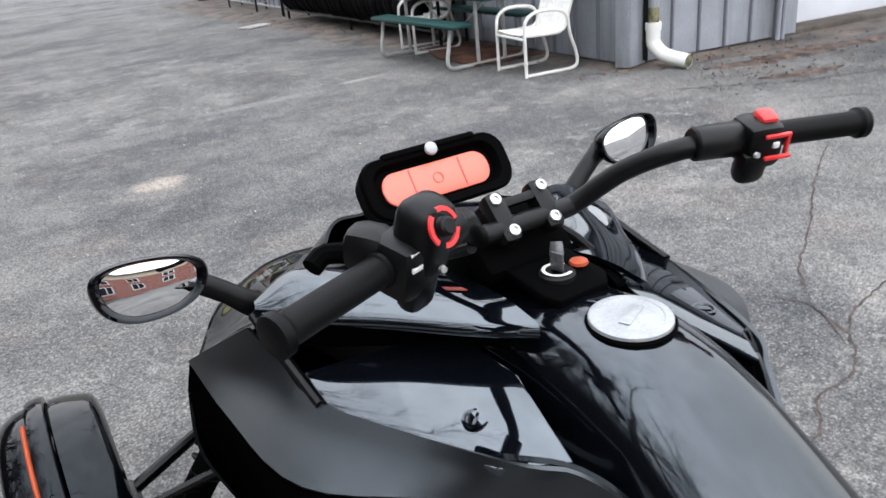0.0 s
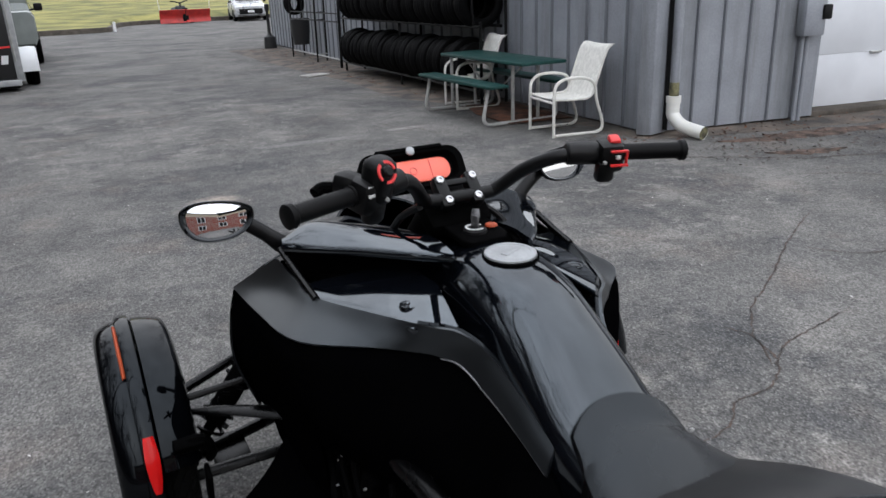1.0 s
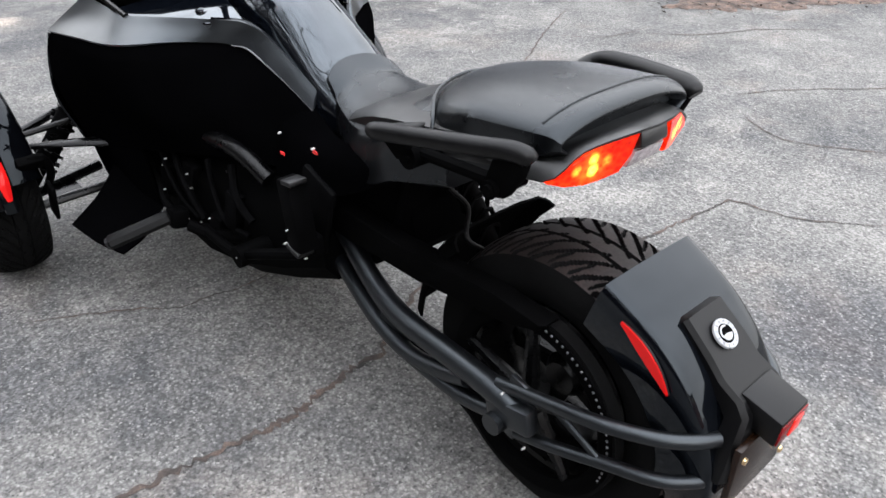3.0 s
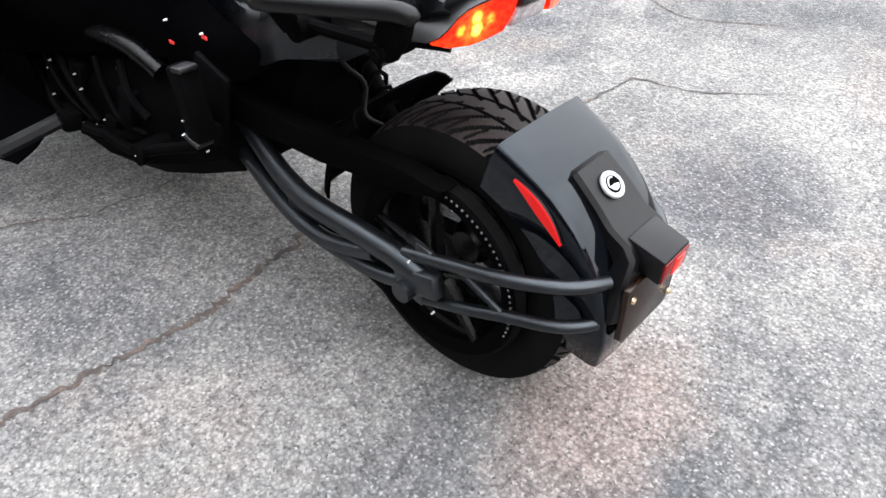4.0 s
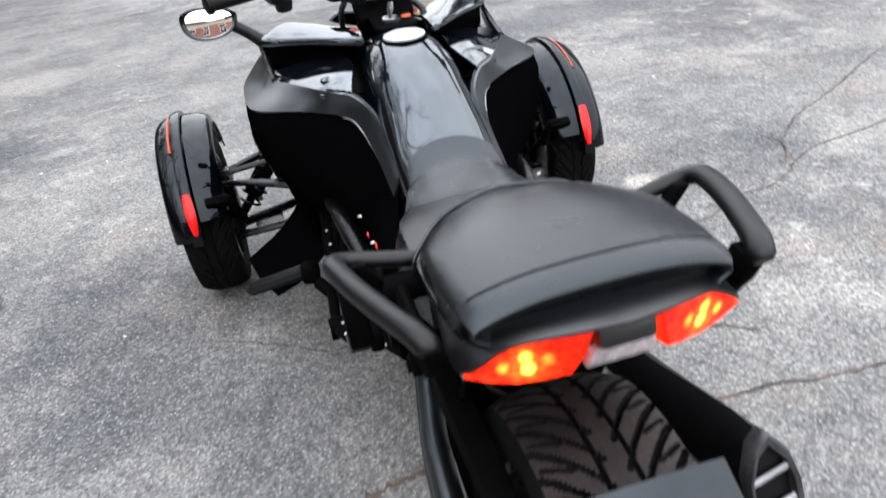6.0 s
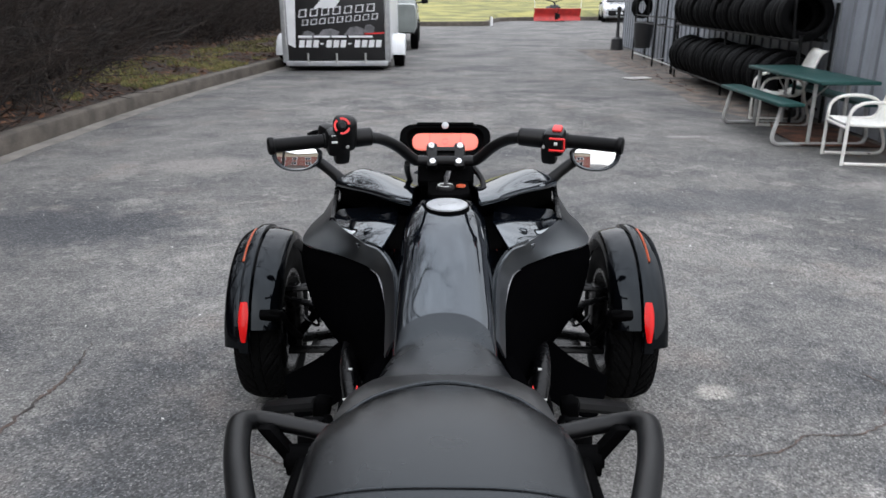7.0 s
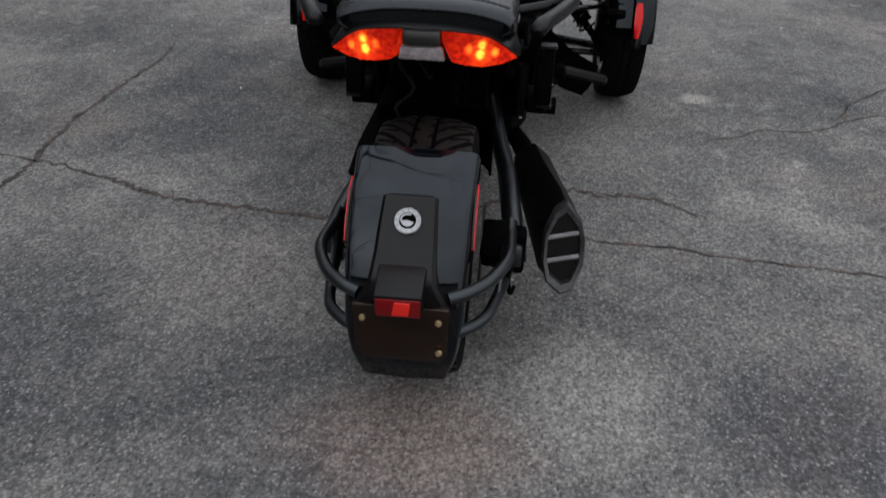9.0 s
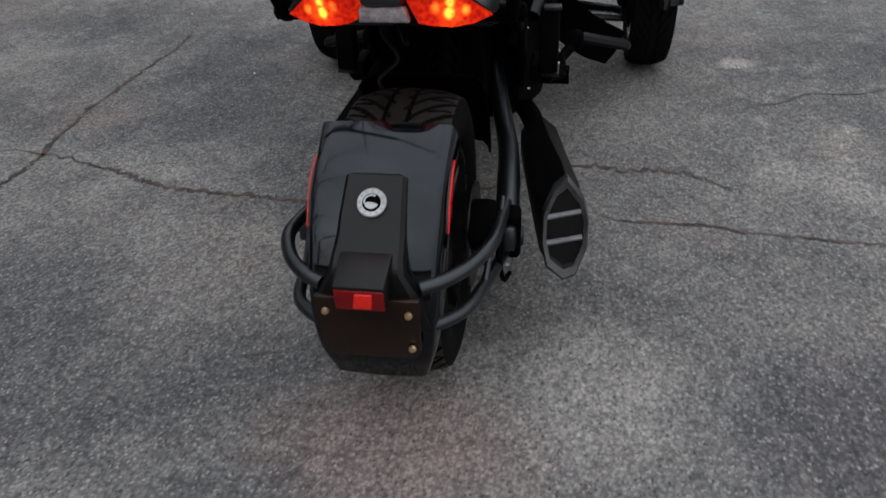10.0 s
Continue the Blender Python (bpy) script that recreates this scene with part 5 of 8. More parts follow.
def mirror_rot():
    # keep the long side nearly level
    z = MN
    x = Vector((0, 0, 1)).cross(z).normalized()
    y = z.cross(x)
    return Matrix((x, y, z)).transposed().to_4x4()


MM = Matrix.Translation(MC) @ mirror_rot()


def mirror_shell(bm):
    rings = []
    for g, z in ((0.45, -0.040), (0.75, -0.032), (0.98, -0.012), (1.07, 0.0), (1.08, 0.008), (1.04, 0.014), (0.97, 0.013), (0.90, 0.006), (0.86, -0.001)):
        rings.append([MM @ (mirror_outline(k, 40, g) + Vector((0, 0, z))) for k in range(40)])
    loft(bm, rings)


def mirror_pane(bm):
    # slightly convex glass
    def bulge(g):
        return 0.0035 * (1 - g * g)

    rings = [[MM @ (mirror_outline(k, 40, g) + Vector((0, 0, 0.002 + bulge(g)))) for k in range(40)] for g in (0.87, 0.75, 0.6, 0.45, 0.3, 0.15, 0.04)]
    rings.insert(0, [MM @ mirror_outline(k, 40, 0.87) for k in range(40)])
    loft(bm, rings)


def mirror_arm(bm):
    tube(bm, [(-0.300, 1.505, 0.885), (-0.318, 1.49, 0.900), (-0.345, 1.492, 0.925), (-0.385, 1.497, 0.955), (-0.42, 1.503, 0.968)], [0.024, 0.020, 0.017, 0.017, 0.024], 12, 4)
    box(bm, (0.05, 0.07, 0.02), (-0.302, 1.50, 0.893), (0, -30, 0), 0.008)


arms = both("mirror_arm", mirror_arm, RAIL, bike)
for sx, arm in zip((-1, 1), arms):
    for name, mk, mat, lab in (("mirror_housing", mirror_shell, GLOSS, "gloss black mirror housing"), ("mirror_pane", mirror_pane, MIRROR, "mirror glass")):
        bm = bm_new()
        mk(bm)
        if sx > 0:
            mirror_x(bm)
        part(name, bm, mat, arm, lab)


# seats
def seat_loft(bm, rows, steps=5, depth=None):
    """rows: y, top height, half width, how far the sides fall, crown."""
    rings = []
    for y, zt, w, drop, crown in rows:
        ring = []
        for k in range(-12, 13):
            u = k / 12
            a = abs(u)
            x = w * math.copysign(min(1.0, a * 1.25) ** 0.9, u) if a < 0.8 else math.copysign(w, u)
            if a < 0.8:
                z = zt - crown * (a / 0.8) ** 2.6
            else:
                z = zt - crown - (drop - crown) * (a - 0.8) / 0.2
            if 0.70 < a < 0.9:
                x *= 0.995
            ring.append(Vector((x, y, z)))
        rings.append(ring)
    cols = [cr(c, steps) for c in zip(*rings)]
    rings = [list(r) for r in zip(*cols)]
    for r in rings:
        r.append(Vector((r[-1].x * 0.9, r[-1].y, r[-1].z - 0.01)))
        r.insert(0, Vector((r[0].x * 0.9, r[0].y, r[0].z - 0.01)))
    loft(bm, rings)
    return bm


bm = bm_new()
seat_loft(bm, [(0.728, 0.780, 0.090, 0.09, 0.030), (0.715, 0.792, 0.094, 0.10, 0.032), (0.66, 0.774, 0.108, 0.12, 0.034), (0.58, 0.757, 0.136, 0.13, 0.036), (0.50, 0.759, 0.168, 0.14, 0.036), (0.42, 0.784, 0.184, 0.15, 0.052), (0.35, 0.818, 0.190, 0.15, 0.052), (0.28, 0.826, 0.182, 0.14, 0.045), (0.20, 0.805, 0.172, 0.10, 0.035)])
# the nose of the seat lies on the tank and ends in a curved lip
for v in bm.verts:
    x, y, z = v.co
    f = min(1.0, max(0.0, (y - 0.63) / 0.06))
    f = f * f * (3 - 2 * f)
    if f > 0:
        lip = 0.0035 if y < 0.717 else 0.0035 - 0.020 * (y - 0.717) / 0.011
        zt = tank_top(max(-0.102, min(0.102, x)), y) + lip
        if z > zt - 0.035:
            v.co.z = z + (zt - z) * f
        v.co.y = y - 0.035 * f * (x / 0.1) ** 2
part("rider_seat", bm, VINYL, bike, "black vinyl rider seat")
bm = bm_new()
PILL = [(0.345, 0.815, 0.140, 0.03, 0.020), (0.325, 0.845, 0.160, 0.055, 0.024), (0.27, 0.873, 0.175, 0.075, 0.028), (0.17, 0.892, 0.182, 0.080, 0.028), (0.06, 0.900, 0.181, 0.078, 0.026), (-0.01, 0.902, 0.178, 0.068, 0.024), (-0.036, 0.899, 0.174, 0.052, 0.024), (-0.050, 0.891, 0.169, 0.040, 0.024), (-0.051, 0.882, 0.164, 0.030, 0.020), (-0.030, 0.876, 0.152, 0.024, 0.012)]
seat_loft(bm, PILL)
for v in bm.verts:
    f = min(1.0, max(0.0, (v.co.y - 0.12) / 0.20))
    v.co.y -= 0.085 * f * (v.co.x / 0.17) ** 2
pillion = part("passenger_seat", bm, VINYL, bike, "black vinyl passenger seat")
bm = bm_new()
back_line = [(x, -0.010, 0.9025 - 0.024 * (abs(x) / 0.178) ** 2.89) for x in (-0.163, -0.15, -0.12, -0.08, -0.04, 0.0, 0.04, 0.08, 0.12, 0.15, 0.163)]
tube(bm, back_line, 0.0020, 8, 3)
part("piping", bm, VINYL, pillion, "raised seam piping")
bm = bm_new()
tube(bm, [(-0.184, 0.225, 0.800), (-0.172, 0.235, 0.822), (-0.12, 0.288, 0.840), (-0.06, 0.325, 0.843), (0, 0.336, 0.846), (0.06, 0.325, 0.843), (0.12, 0.288, 0.840), (0.172, 0.235, 0.822), (0.184, 0.225, 0.800)], 0.004, 8, 5)
part("front_seam", bm, VINYL, pillion)
for sx in (-1, 1):
    bm = bm_new()
    tube(bm, [(sx * 0.160, 0.152, 0.8715), (sx * 0.160, 0.10, 0.8760), (sx * 0.160, 0.05, 0.8795), (sx * 0.160, -0.008, 0.8825)], 0.0016, 6, 4)
    part("side_seam", bm, VINYL, pillion)
# near-black block stands in for the shaded undercut below the pad
bm = bm_new()
slab(bm, [(-0.120, 0.10, 0.838), (-0.138, 0.02, 0.838), (-0.128, -0.018, 0.838), (-0.06, -0.026, 0.838), (0.06, -0.026, 0.838), (0.128, -0.018, 0.838), (0.138, 0.02, 0.838), (0.120, 0.10, 0.838)], (0, 0, 0.042), 0.004)
part("seat_undercut", bm, MATTE, pillion, "matte black block for the shaded undercut of the seat")
# tail
bm = bm_new()
rings = []
for y, w, z0, z1 in ((0.55, 0.13, 0.60, 0.74), (0.42, 0.155, 0.66, 0.79), (0.25, 0.165, 0.735, 0.815), (0.10, 0.17, 0.77, 0.84), (0.03, 0.160, 0.785, 0.838), (-0.02, 0.130, 0.80, 0.840), (-0.05, 0.08, 0.806, 0.840)):
    rings.append([(-w, y, (z0 + z1) / 2 + 0.01), (-w * 0.85, y, z0), (w * 0.85, y, z0), (w, y, (z0 + z1) / 2 + 0.01), (w * 0.92, y, z1), (-w * 0.92, y, z1)])
rings = [[Vector(p) for p in r] for r in rings]
cols = [cr(c, 4) for c in zip(*rings)]
rings = [list(r) for r in zip(*cols)]
loft(bm, [cr(r + r[:1], 3)[:-1] for r in rings])
part("tail_cowl", bm, SATIN, bike, "satin black tail section")


def tail_lip(bm):
    top = [(-0.150, 0.12, 0.838), (-0.152, 0.03, 0.842), (-0.122, -0.012, 0.848), (-0.055, -0.022, 0.852), (0, -0.024, 0.853)]
    low = [(-0.180, 0.12, 0.798), (-0.190, -0.036, 0.803), (-0.130, -0.070, 0.847), (-0.048, -0.104, 0.867), (0, -0.110, 0.868)]
    mid = [(a[0] * 0.5 + b[0] * 0.5 - 0.003, a[1] * 0.5 + b[1] * 0.5 - 0.004, a[2] * 0.5 + b[2] * 0.5 + 0.003) for a, b in zip(top, low)]
    mid[-1] = (0, mid[-1][1], mid[-1][2])
    patch(bm, [top, mid, low], 4, 4, 0.004)


both("tail_lip", tail_lip, SATIN, bike, "satin black lip over the tail lights")
bm = bm_new()
box(bm, (0.074, 0.04, 0.034), (0.001, -0.086, 0.846), (-12, 0, 0), 0.008)
part("tail_centre", bm, SATIN, bike)


def tail_lens(bm):
    outer = [(-0.185, -0.044, 0.800), (-0.152, -0.060, 0.828), (-0.114, -0.073, 0.850), (-0.076, -0.090, 0.859), (-0.040, -0.102, 0.862), (-0.048, -0.097, 0.830), (-0.060, -0.084, 0.797), (-0.086, -0.072, 0.788), (-0.120, -0.060, 0.783), (-0.155, -0.049, 0.787)]
    c = Vector((-0.1, -0.085, 0.815))
    rings = []
    for g, p in ((1.0, 0.03), (1.0, 0.0), (0.95, -0.004)):
        rings.append([c + (Vector(q) - c) * g + Vector((0.35, 1, 0)).normalized() * p for q in outer])
    loft(bm, rings)


both("tail_light", tail_lens, TAIL, bike, "lit red tail light")
bm = bm_new()
slab(bm, [(-0.040, -0.100, 0.828), (0.040, -0.100, 0.828), (0.046, -0.089, 0.798), (-0.046, -0.089, 0.798)], (0, 0.02, 0), 0.004)
part("plate_lamp", bm, CLEAR, bike, "frosted clear lamp lens")


# grab rails
def grab(bm):
    tube(bm, [(-0.15, 0.262, 0.792), (-0.240, 0.266, 0.812), (-0.282, 0.256, 0.826), (-0.297, 0.234, 0.836), (-0.296, 0.203, 0.842), (-0.276, 0.12, 0.850), (-0.246, 0.03, 0.856), (-0.230, -0.012, 0.858), (-0.220, -0.034, 0.852), (-0.218, -0.042, 0.846)], [0.015, 0.015, 0.016, 0.0175, 0.0185, 0.0185, 0.0185, 0.019, 0.019, 0.013], 14, 4, flat=0.85)


def grab_foot(bm):
    slab(bm, [(-0.230, -0.036, 0.842), (-0.236, 0.022, 0.844), (-0.228, 0.052, 0.782), (-0.226, 0.036, 0.762), (-0.224, 0.010, 0.766), (-0.224, -0.020, 0.806)], (0.022, 0, 0), 0.005)
    tube(bm, [(-0.236, 0.030, 0.780), (-0.16, 0.030, 0.780)], 0.016, 16, 1)
    lathe(bm, [(-0.241, 0.0), (-0.241, 0.009), (-0.236, 0.010), (-0.236, 0.0)], 14, (0, 0.030, 0.780), "x")
    slab(bm, [(-0.280, 0.258, 0.822), (-0.276, 0.215, 0.836), (-0.238, 0.225, 0.770), (-0.238, 0.262, 0.756)], (0.022, 0, 0), 0.005)
    lathe(bm, [(-0.241, 0.0), (-0.241, 0.012), (-0.235, 0.013), (-0.235, 0.0)], 14, (0, 0.235, 0.77), "x")
    tube(bm, [(-0.21, 0.02, 0.785), (-0.21, 0.22, 0.775)], 0.012, 10, 1)
    tube(bm, [(-0.235, 0.235, 0.77), (-0.12, 0.235, 0.77)], 0.024, 16, 1)


both("grab_rail", grab, RAIL, bike, "black grab rail")
both("rail_bracket", grab_foot, MATTE, bike)

# swing arm and belt
def swing(bm):
    tube(bm, [(-0.12, 0.66, 0.45), (-0.150, 0.52, 0.385), (-0.170, 0.42, 0.355), (-0.188, 0.31, 0.347), (-0.200, 0.15, 0.354), (-0.208, 0.02, 0.354), (-0.210, -0.05, 0.338)], [0.024, 0.024, 0.025, 0.026, 0.026, 0.026, 0.022], 14, 4)
    tube(bm, [(-0.14, 0.64, 0.345), (-0.182, 0.44, 0.292), (-0.200, 0.30, 0.280), (-0.206, 0.19, 0.302), (-0.208, 0.10, 0.335)], 0.019, 12, 4)
    tube(bm, [(-0.203, 0.28, 0.278), (-0.208, 0.12, 0.280), (-0.208, 0.0, 0.308)], 0.017, 12, 3)
    box(bm, (0.02, 0.10, 0.06), (-0.178, 0.36, 0.318), (12, 0, 0), 0.008)
    box(bm, (0.035, 0.11, 0.055), (-0.215, -0.025, 0.335), (-12, 0, 0), 0.01)
    tube(bm, [(-0.14, 0.0, 0.307), (-0.245, 0.0, 0.307)], 0.022, 18, 1)


both("swing_arm", swing, SWING_PAINT, bike, "black tubular swing arm")
bm = bm_new()
slab(bm, [(-0.168, 0.62, 0.52), (-0.168, 0.62, 0.44), (-0.168, 0.30, 0.45), (-0.168, 0.05, 0.475), (-0.168, -0.03, 0.500), (-0.168, -0.05, 0.522), (-0.168, 0.08, 0.528), (-0.168, 0.38, 0.51)], (0.045, 0, 0), 0.006)
part("belt_guard", bm, MATTE, bike, "matte black belt guard")
bm = bm_new()
lathe(bm, [(-0.150, 0.202), (-0.150, 0.178), (-0.145, 0.170), (-0.128, 0.170), (-0.120, 0.202)], 96, RW, "x", closed=True)
pulley = part("belt_pulley", bm, MATTE, bike, "toothed belt pulley")
bm = bm_new()
for k in range(34):
    a = radians(70 + 130 * k / 33)
    q = RW + Vector((-0.151, 0.196 * math.cos(a), 0.196 * math.sin(a)))
    box(bm, (0.003, 0.0035, 0.004), q, (math.degrees(a), 0, 0))
part("pulley_teeth", bm, TRIM, pulley)
bm = bm_new()
for k in range(5):
    a = 2 * math.pi * k / 5 + 0.3
    tube(bm, [RW + Vector((-0.135, 0.03 * math.cos(a), 0.03 * math.sin(a))), RW + Vector((-0.137, 0.178 * math.cos(a), 0.178 * math.sin(a)))], [0.018, 0.011], 8, 1)
part("pulley_spokes", bm, FRAME_PAINT, pulley)
bm = bm_new()
lathe(bm, [(-0.146, 0.210), (-0.146, 0.203), (-0.120, 0.203), (-0.120, 0.210)], 60, RW, "x", closed=True, arc=(90, 270))
slab(bm, [(-0.148, 0.0, 0.517), (-0.148, 0.62, 0.45), (-0.148, 0.62, 0.442), (-0.148, 0.0, 0.509)], (0.028, 0, 0))
slab(bm, [(-0.148, 0.0, 0.104), (-0.148, 0.62, 0.35), (-0.148, 0.62, 0.342), (-0.148, 0.0, 0.097)], (0.028, 0, 0))
part("drive_belt", bm, RUBBER, bike, "black toothed belt")
# brake disc on the right
bm = bm_new()
lathe(bm, [(0.135, 0.115), (0.135, 0.075), (0.140, 0.075), (0.140, 0.115)], 60, RW, "x", closed=True)
part("brake_disc", bm, DARK_ALU, bike)
bm = bm_new()
box(bm, (0.06, 0.10, 0.07), (0.165, -0.06, 0.37), (35, 0, 0), 0.015)
box(bm, (0.03, 0.05, 0.12), (0.225, -0.02, 0.33), (10, 0, 0), 0.01)
tube(bm, [(0.19, -0.05, 0.37), (0.20, -0.10, 0.33), (0.21, -0.11, 0.27), (0.22, -0.06, 0.25)], 0.005, 8, 4)
part("brake_caliper", bm, MATTE, bike)

# dark fillers added to close the see-through gap between tail and tyre
bm = bm_new()
ctrl = []
for k in range(9):
    a = radians(8 + 66 * k / 8)
    y, z = 0.352 * math.cos(a), 0.307 + 0.352 * math.sin(a)
    ctrl.append([(x, y + dy, z + dz) for x, dy, dz in ((-0.145, -0.03, -0.02), (-0.12, 0.0, 0.0), (0, 0.004, 0.004), (0.12, 0.0, 0.0), (0.145, -0.03, -0.02))])
patch(bm, ctrl[:6], 2, 2, 0.006)
part("filler_shell", bm, MATTE, bike, "matte black filler shell ahead of the rear tyre")
bm = bm_new()
slab(bm, [(-0.125, 0.44, 0.40), (0.125, 0.44, 0.40), (0.11, 0.36, 0.70), (-0.11, 0.36, 0.70)], (0, 0.03, 0.0), 0.01)
part("filler_panel", bm, MATTE, bike, "matte black filler panel ahead of the rear tyre")
# rear fender
FC = (0.0, 0.305)


def fender_profile():
    return [(-0.112, 0.633), (-0.150, 0.614), (-0.190, 0.592), (-0.235, 0.560), (-0.285, 0.508), (-0.325, 0.44), (-0.348, 0.37), (-0.350, 0.29), (-0.335, 0.22)]


bm = bm_new()
ctrl = []
for i, (y, z) in enumerate(fender_profile()):
    c = Vector((0, y - FC[0], z - FC[1])).normalized()
    half_sec = [(0.126, 0.100), (0.128, 0.060), (0.127, 0.026), (0.1225, 0.0075), (0.111, 0.0005), (0.060, -0.0025)]
    half_sec = [(x - 0.0016 * i - (0, 0.006, 0.022)[max(0, i - 6)], dn) for x, dn in half_sec]
    sec = [(-x, dn) for x, dn in half_sec] + [(0, -0.0035)] + [(x, dn) for x, dn in half_sec[::-1]]
    ctrl.append([(x, y - c.y * dn, z - c.z * dn) for x, dn in sec])
patch(bm, ctrl, 4, 3, 0.006)
rear_fender = part("rear_fender", bm, FENDER_GLOSS, bike, "dark gloss rear fender over the tyre", matrix=pose(0, -0.018, -0.003))
bm = bm_new()
H = [(-0.212, 0.585, 0.046), (-0.226, 0.590, 0.054), (-0.280, 0.545, 0.058), (-0.310, 0.515, 0.060), (-0.345, 0.496, 0.062), (-0.362, 0.475, 0.066), (-0.365, 0.44, 0.085), (-0.368, 0.40, 0.10), (-0.366, 0.36, 0.105)]
rings = []
for y, z, w in H:
    c = Vector((0, y, z - 0.305)).normalized()
    rings.append([(-w, y - c.y * 0.04, z - c.z * 0.04), (-w, y - c.y * 0.008, z - c.z * 0.008), (-w * 0.88, y, z), (w * 0.88, y, z), (w, y - c.y * 0.008, z - c.z * 0.008), (w, y - c.y * 0.04, z - c.z * 0.04)])
loft(bm, rings)
housing = part("light_housing", bm, RAIL, rear_fender, "satin black lamp and plate housing")
bm = bm_new()
lathe(bm, [(0.0, 0.026), (0.004, 0.0255), (0.005, 0.024), (0.004, 0.021), (0.004, 0.0)], 40, axis="z")
LM = pose(0, -0.268, 0.5585, 40, 0, 0)
badge = part("badge", bm, CAP_ALU, rear_fender, "round silver badge", matrix=LM)
bm = bm_new()
lathe(bm, [(0.004, 0.0165), (0.0052, 0.0160), (0.0052, 0.0)], 28, axis="z")
part("badge_centre", bm, MATTE, badge)
bm = bm_new()
lathe(bm, [(0.0052, 0.0125), (0.0062, 0.0120), (0.0062, 0.0)], 20, axis="z", arc=(185, 345))
lathe(bm, [(0.0052, 0.0145), (0.0060, 0.0140), (0.0060, 0.0110)], 20, axis="z", arc=(60, 190))
part("badge_mark", bm, CAP_ALU, badge)
bm = bm_new()
for k in range(12):
    a = 2 * math.pi * k / 12
    box(bm, (0.0022, 0.004, 0.001), (0.0212 * math.cos(a), 0.0212 * math.sin(a), 0.0046), (0, 0, math.degrees(a) - 90))
part("badge_notches", bm, TRIM, badge)
# brake lamp box
bm = bm_new()
slab(bm, [(-0.046, -0.335, 0.505), (0.046, -0.335, 0.505), (0.044, -0.408, 0.484), (-0.044, -0.408, 0.484)], (0, 0.004, -0.052), 0.005)
lampbox = part("lamp_box", bm, RAIL, rear_fender)
bm = bm_new()
slab(bm, [(-0.042, -0.410, 0.478), (0.042, -0.410, 0.478), (0.042, -0.407, 0.436), (-0.042, -0.407, 0.436)], (0, 0.012, 0), 0.003)
part("brake_lens", bm, DARK_RED, lampbox, "red brake lamp lens")
bm = bm_new()
slab(bm, [(-0.006, -0.4125, 0.473), (0.024, -0.4125, 0.473), (0.020, -0.4095, 0.441), (-0.012, -0.4095, 0.441)], (0, 0.006, 0), 0.002)
part("lit_lens", bm, BRAKE_LIT, lampbox, "glowing red middle of the lens")
# plate
bm = bm_new()
slab(bm, [(-0.092, -0.377, 0.435), (0.092, -0.377, 0.435), (0.090, -0.373, 0.318), (0.074, -0.372, 0.300), (-0.074, -0.372, 0.300), (-0.090, -0.373, 0.318)], (0, 0.012, 0), 0.002)
plate = part("plate_panel", bm, PLATE_BROWN, rear_fender, "glossy bronze-brown plate panel")
for bx, bz in ((-0.073, 0.405), (0.073, 0.405), (0.075, 0.330)):
    bm = bm_new()
    lathe(bm, [(0.0, 0.007), (-0.004, 0.006), (-0.005, 0.0)], 16, axis="y")
    part("plate_bolt", bm, GOLD, plate, "brass bolt", matrix=pose(bx, -0.3765, bz))


def rear_reflector(bm):
    ctrl = []
    for i in range(9):
        t = i / 8
        a = radians(119 + 24.5 * t)
        w = edge_w * math.sin(math.pi * (0.06 + 0.9 * t)) + 0.0006
        ctrl.append([(edge_x, (0.318 + k * w) * math.cos(a), 0.305 + (0.318 + k * w) * math.sin(a)) for k in (-1, 0, 1)])
    patch(bm, ctrl, 2, 2, 0.004)


for edge_x, edge_w, name, mat, lab in ((-0.1265, 0.0118, "reflector_rim", DARK_ALU, "thin dark rim"), (-0.1290, 0.0105, "side_reflector", REFLECTOR, "long red side reflector")):
    both(name, rear_reflector, mat, rear_fender, lab)


def hoop_up(bm):
    tube(bm, [(-0.205, 0.02, 0.375), (-0.202, -0.08, 0.397), (-0.197, -0.20, 0.425), (-0.166, -0.285, 0.433), (-0.125, -0.332, 0.432), (-0.087, -0.352, 0.428)], 0.0135, 12, 4)


def hoop_low(bm):
    tube(bm, [(-0.205, -0.03, 0.285), (-0.195, -0.12, 0.305), (-0.180, -0.21, 0.328), (-0.160, -0.295, 0.343), (-0.125, -0.338, 0.346), (-0.090, -0.358, 0.345)], 0.0125, 12, 4)
    tube(bm, [(-0.19, -0.09, 0.39), (-0.182, -0.20, 0.330)], 0.007, 8, 1)
    box(bm, (0.012, 0.05, 0.15), (-0.20, -0.015, 0.335), (15, 0, 0), 0.004)


both("fender_hoop", hoop_up, SWING_PAINT, bike, "black tubular fender support")
both("fender_hoop_lower", hoop_low, SWING_PAINT, bike, "black tubular fender support")


# exhaust on the right
bm = bm_new()
rings = []
for y, x, z, w, h in ((0.545, 0.248, 0.285, 0.024, 0.030), (0.50, 0.254, 0.288, 0.046, 0.066), (0.45, 0.262, 0.292, 0.052, 0.084), (0.30, 0.285, 0.299, 0.053, 0.096), (0.09, 0.318, 0.310, 0.052, 0.105), (0.030, 0.329, 0.318, 0.046, 0.095)):
    sk = 0.10 if y < 0.1 else 0.0
    ring = []
    for px, pz in ((0, 1), (0.75, 0.62), (1, 0.2), (1, -0.35), (0.55, -0.9), (0, -1), (-0.75, -0.75), (-1, -0.3), (-1, 0.3), (-0.55, 0.8)):
        ring.append((x + px * w, y + pz * h * 0.45 * (1 if y < 0.2 else 0), z + pz * h))
    rings.append(ring)
loft(bm, rings)
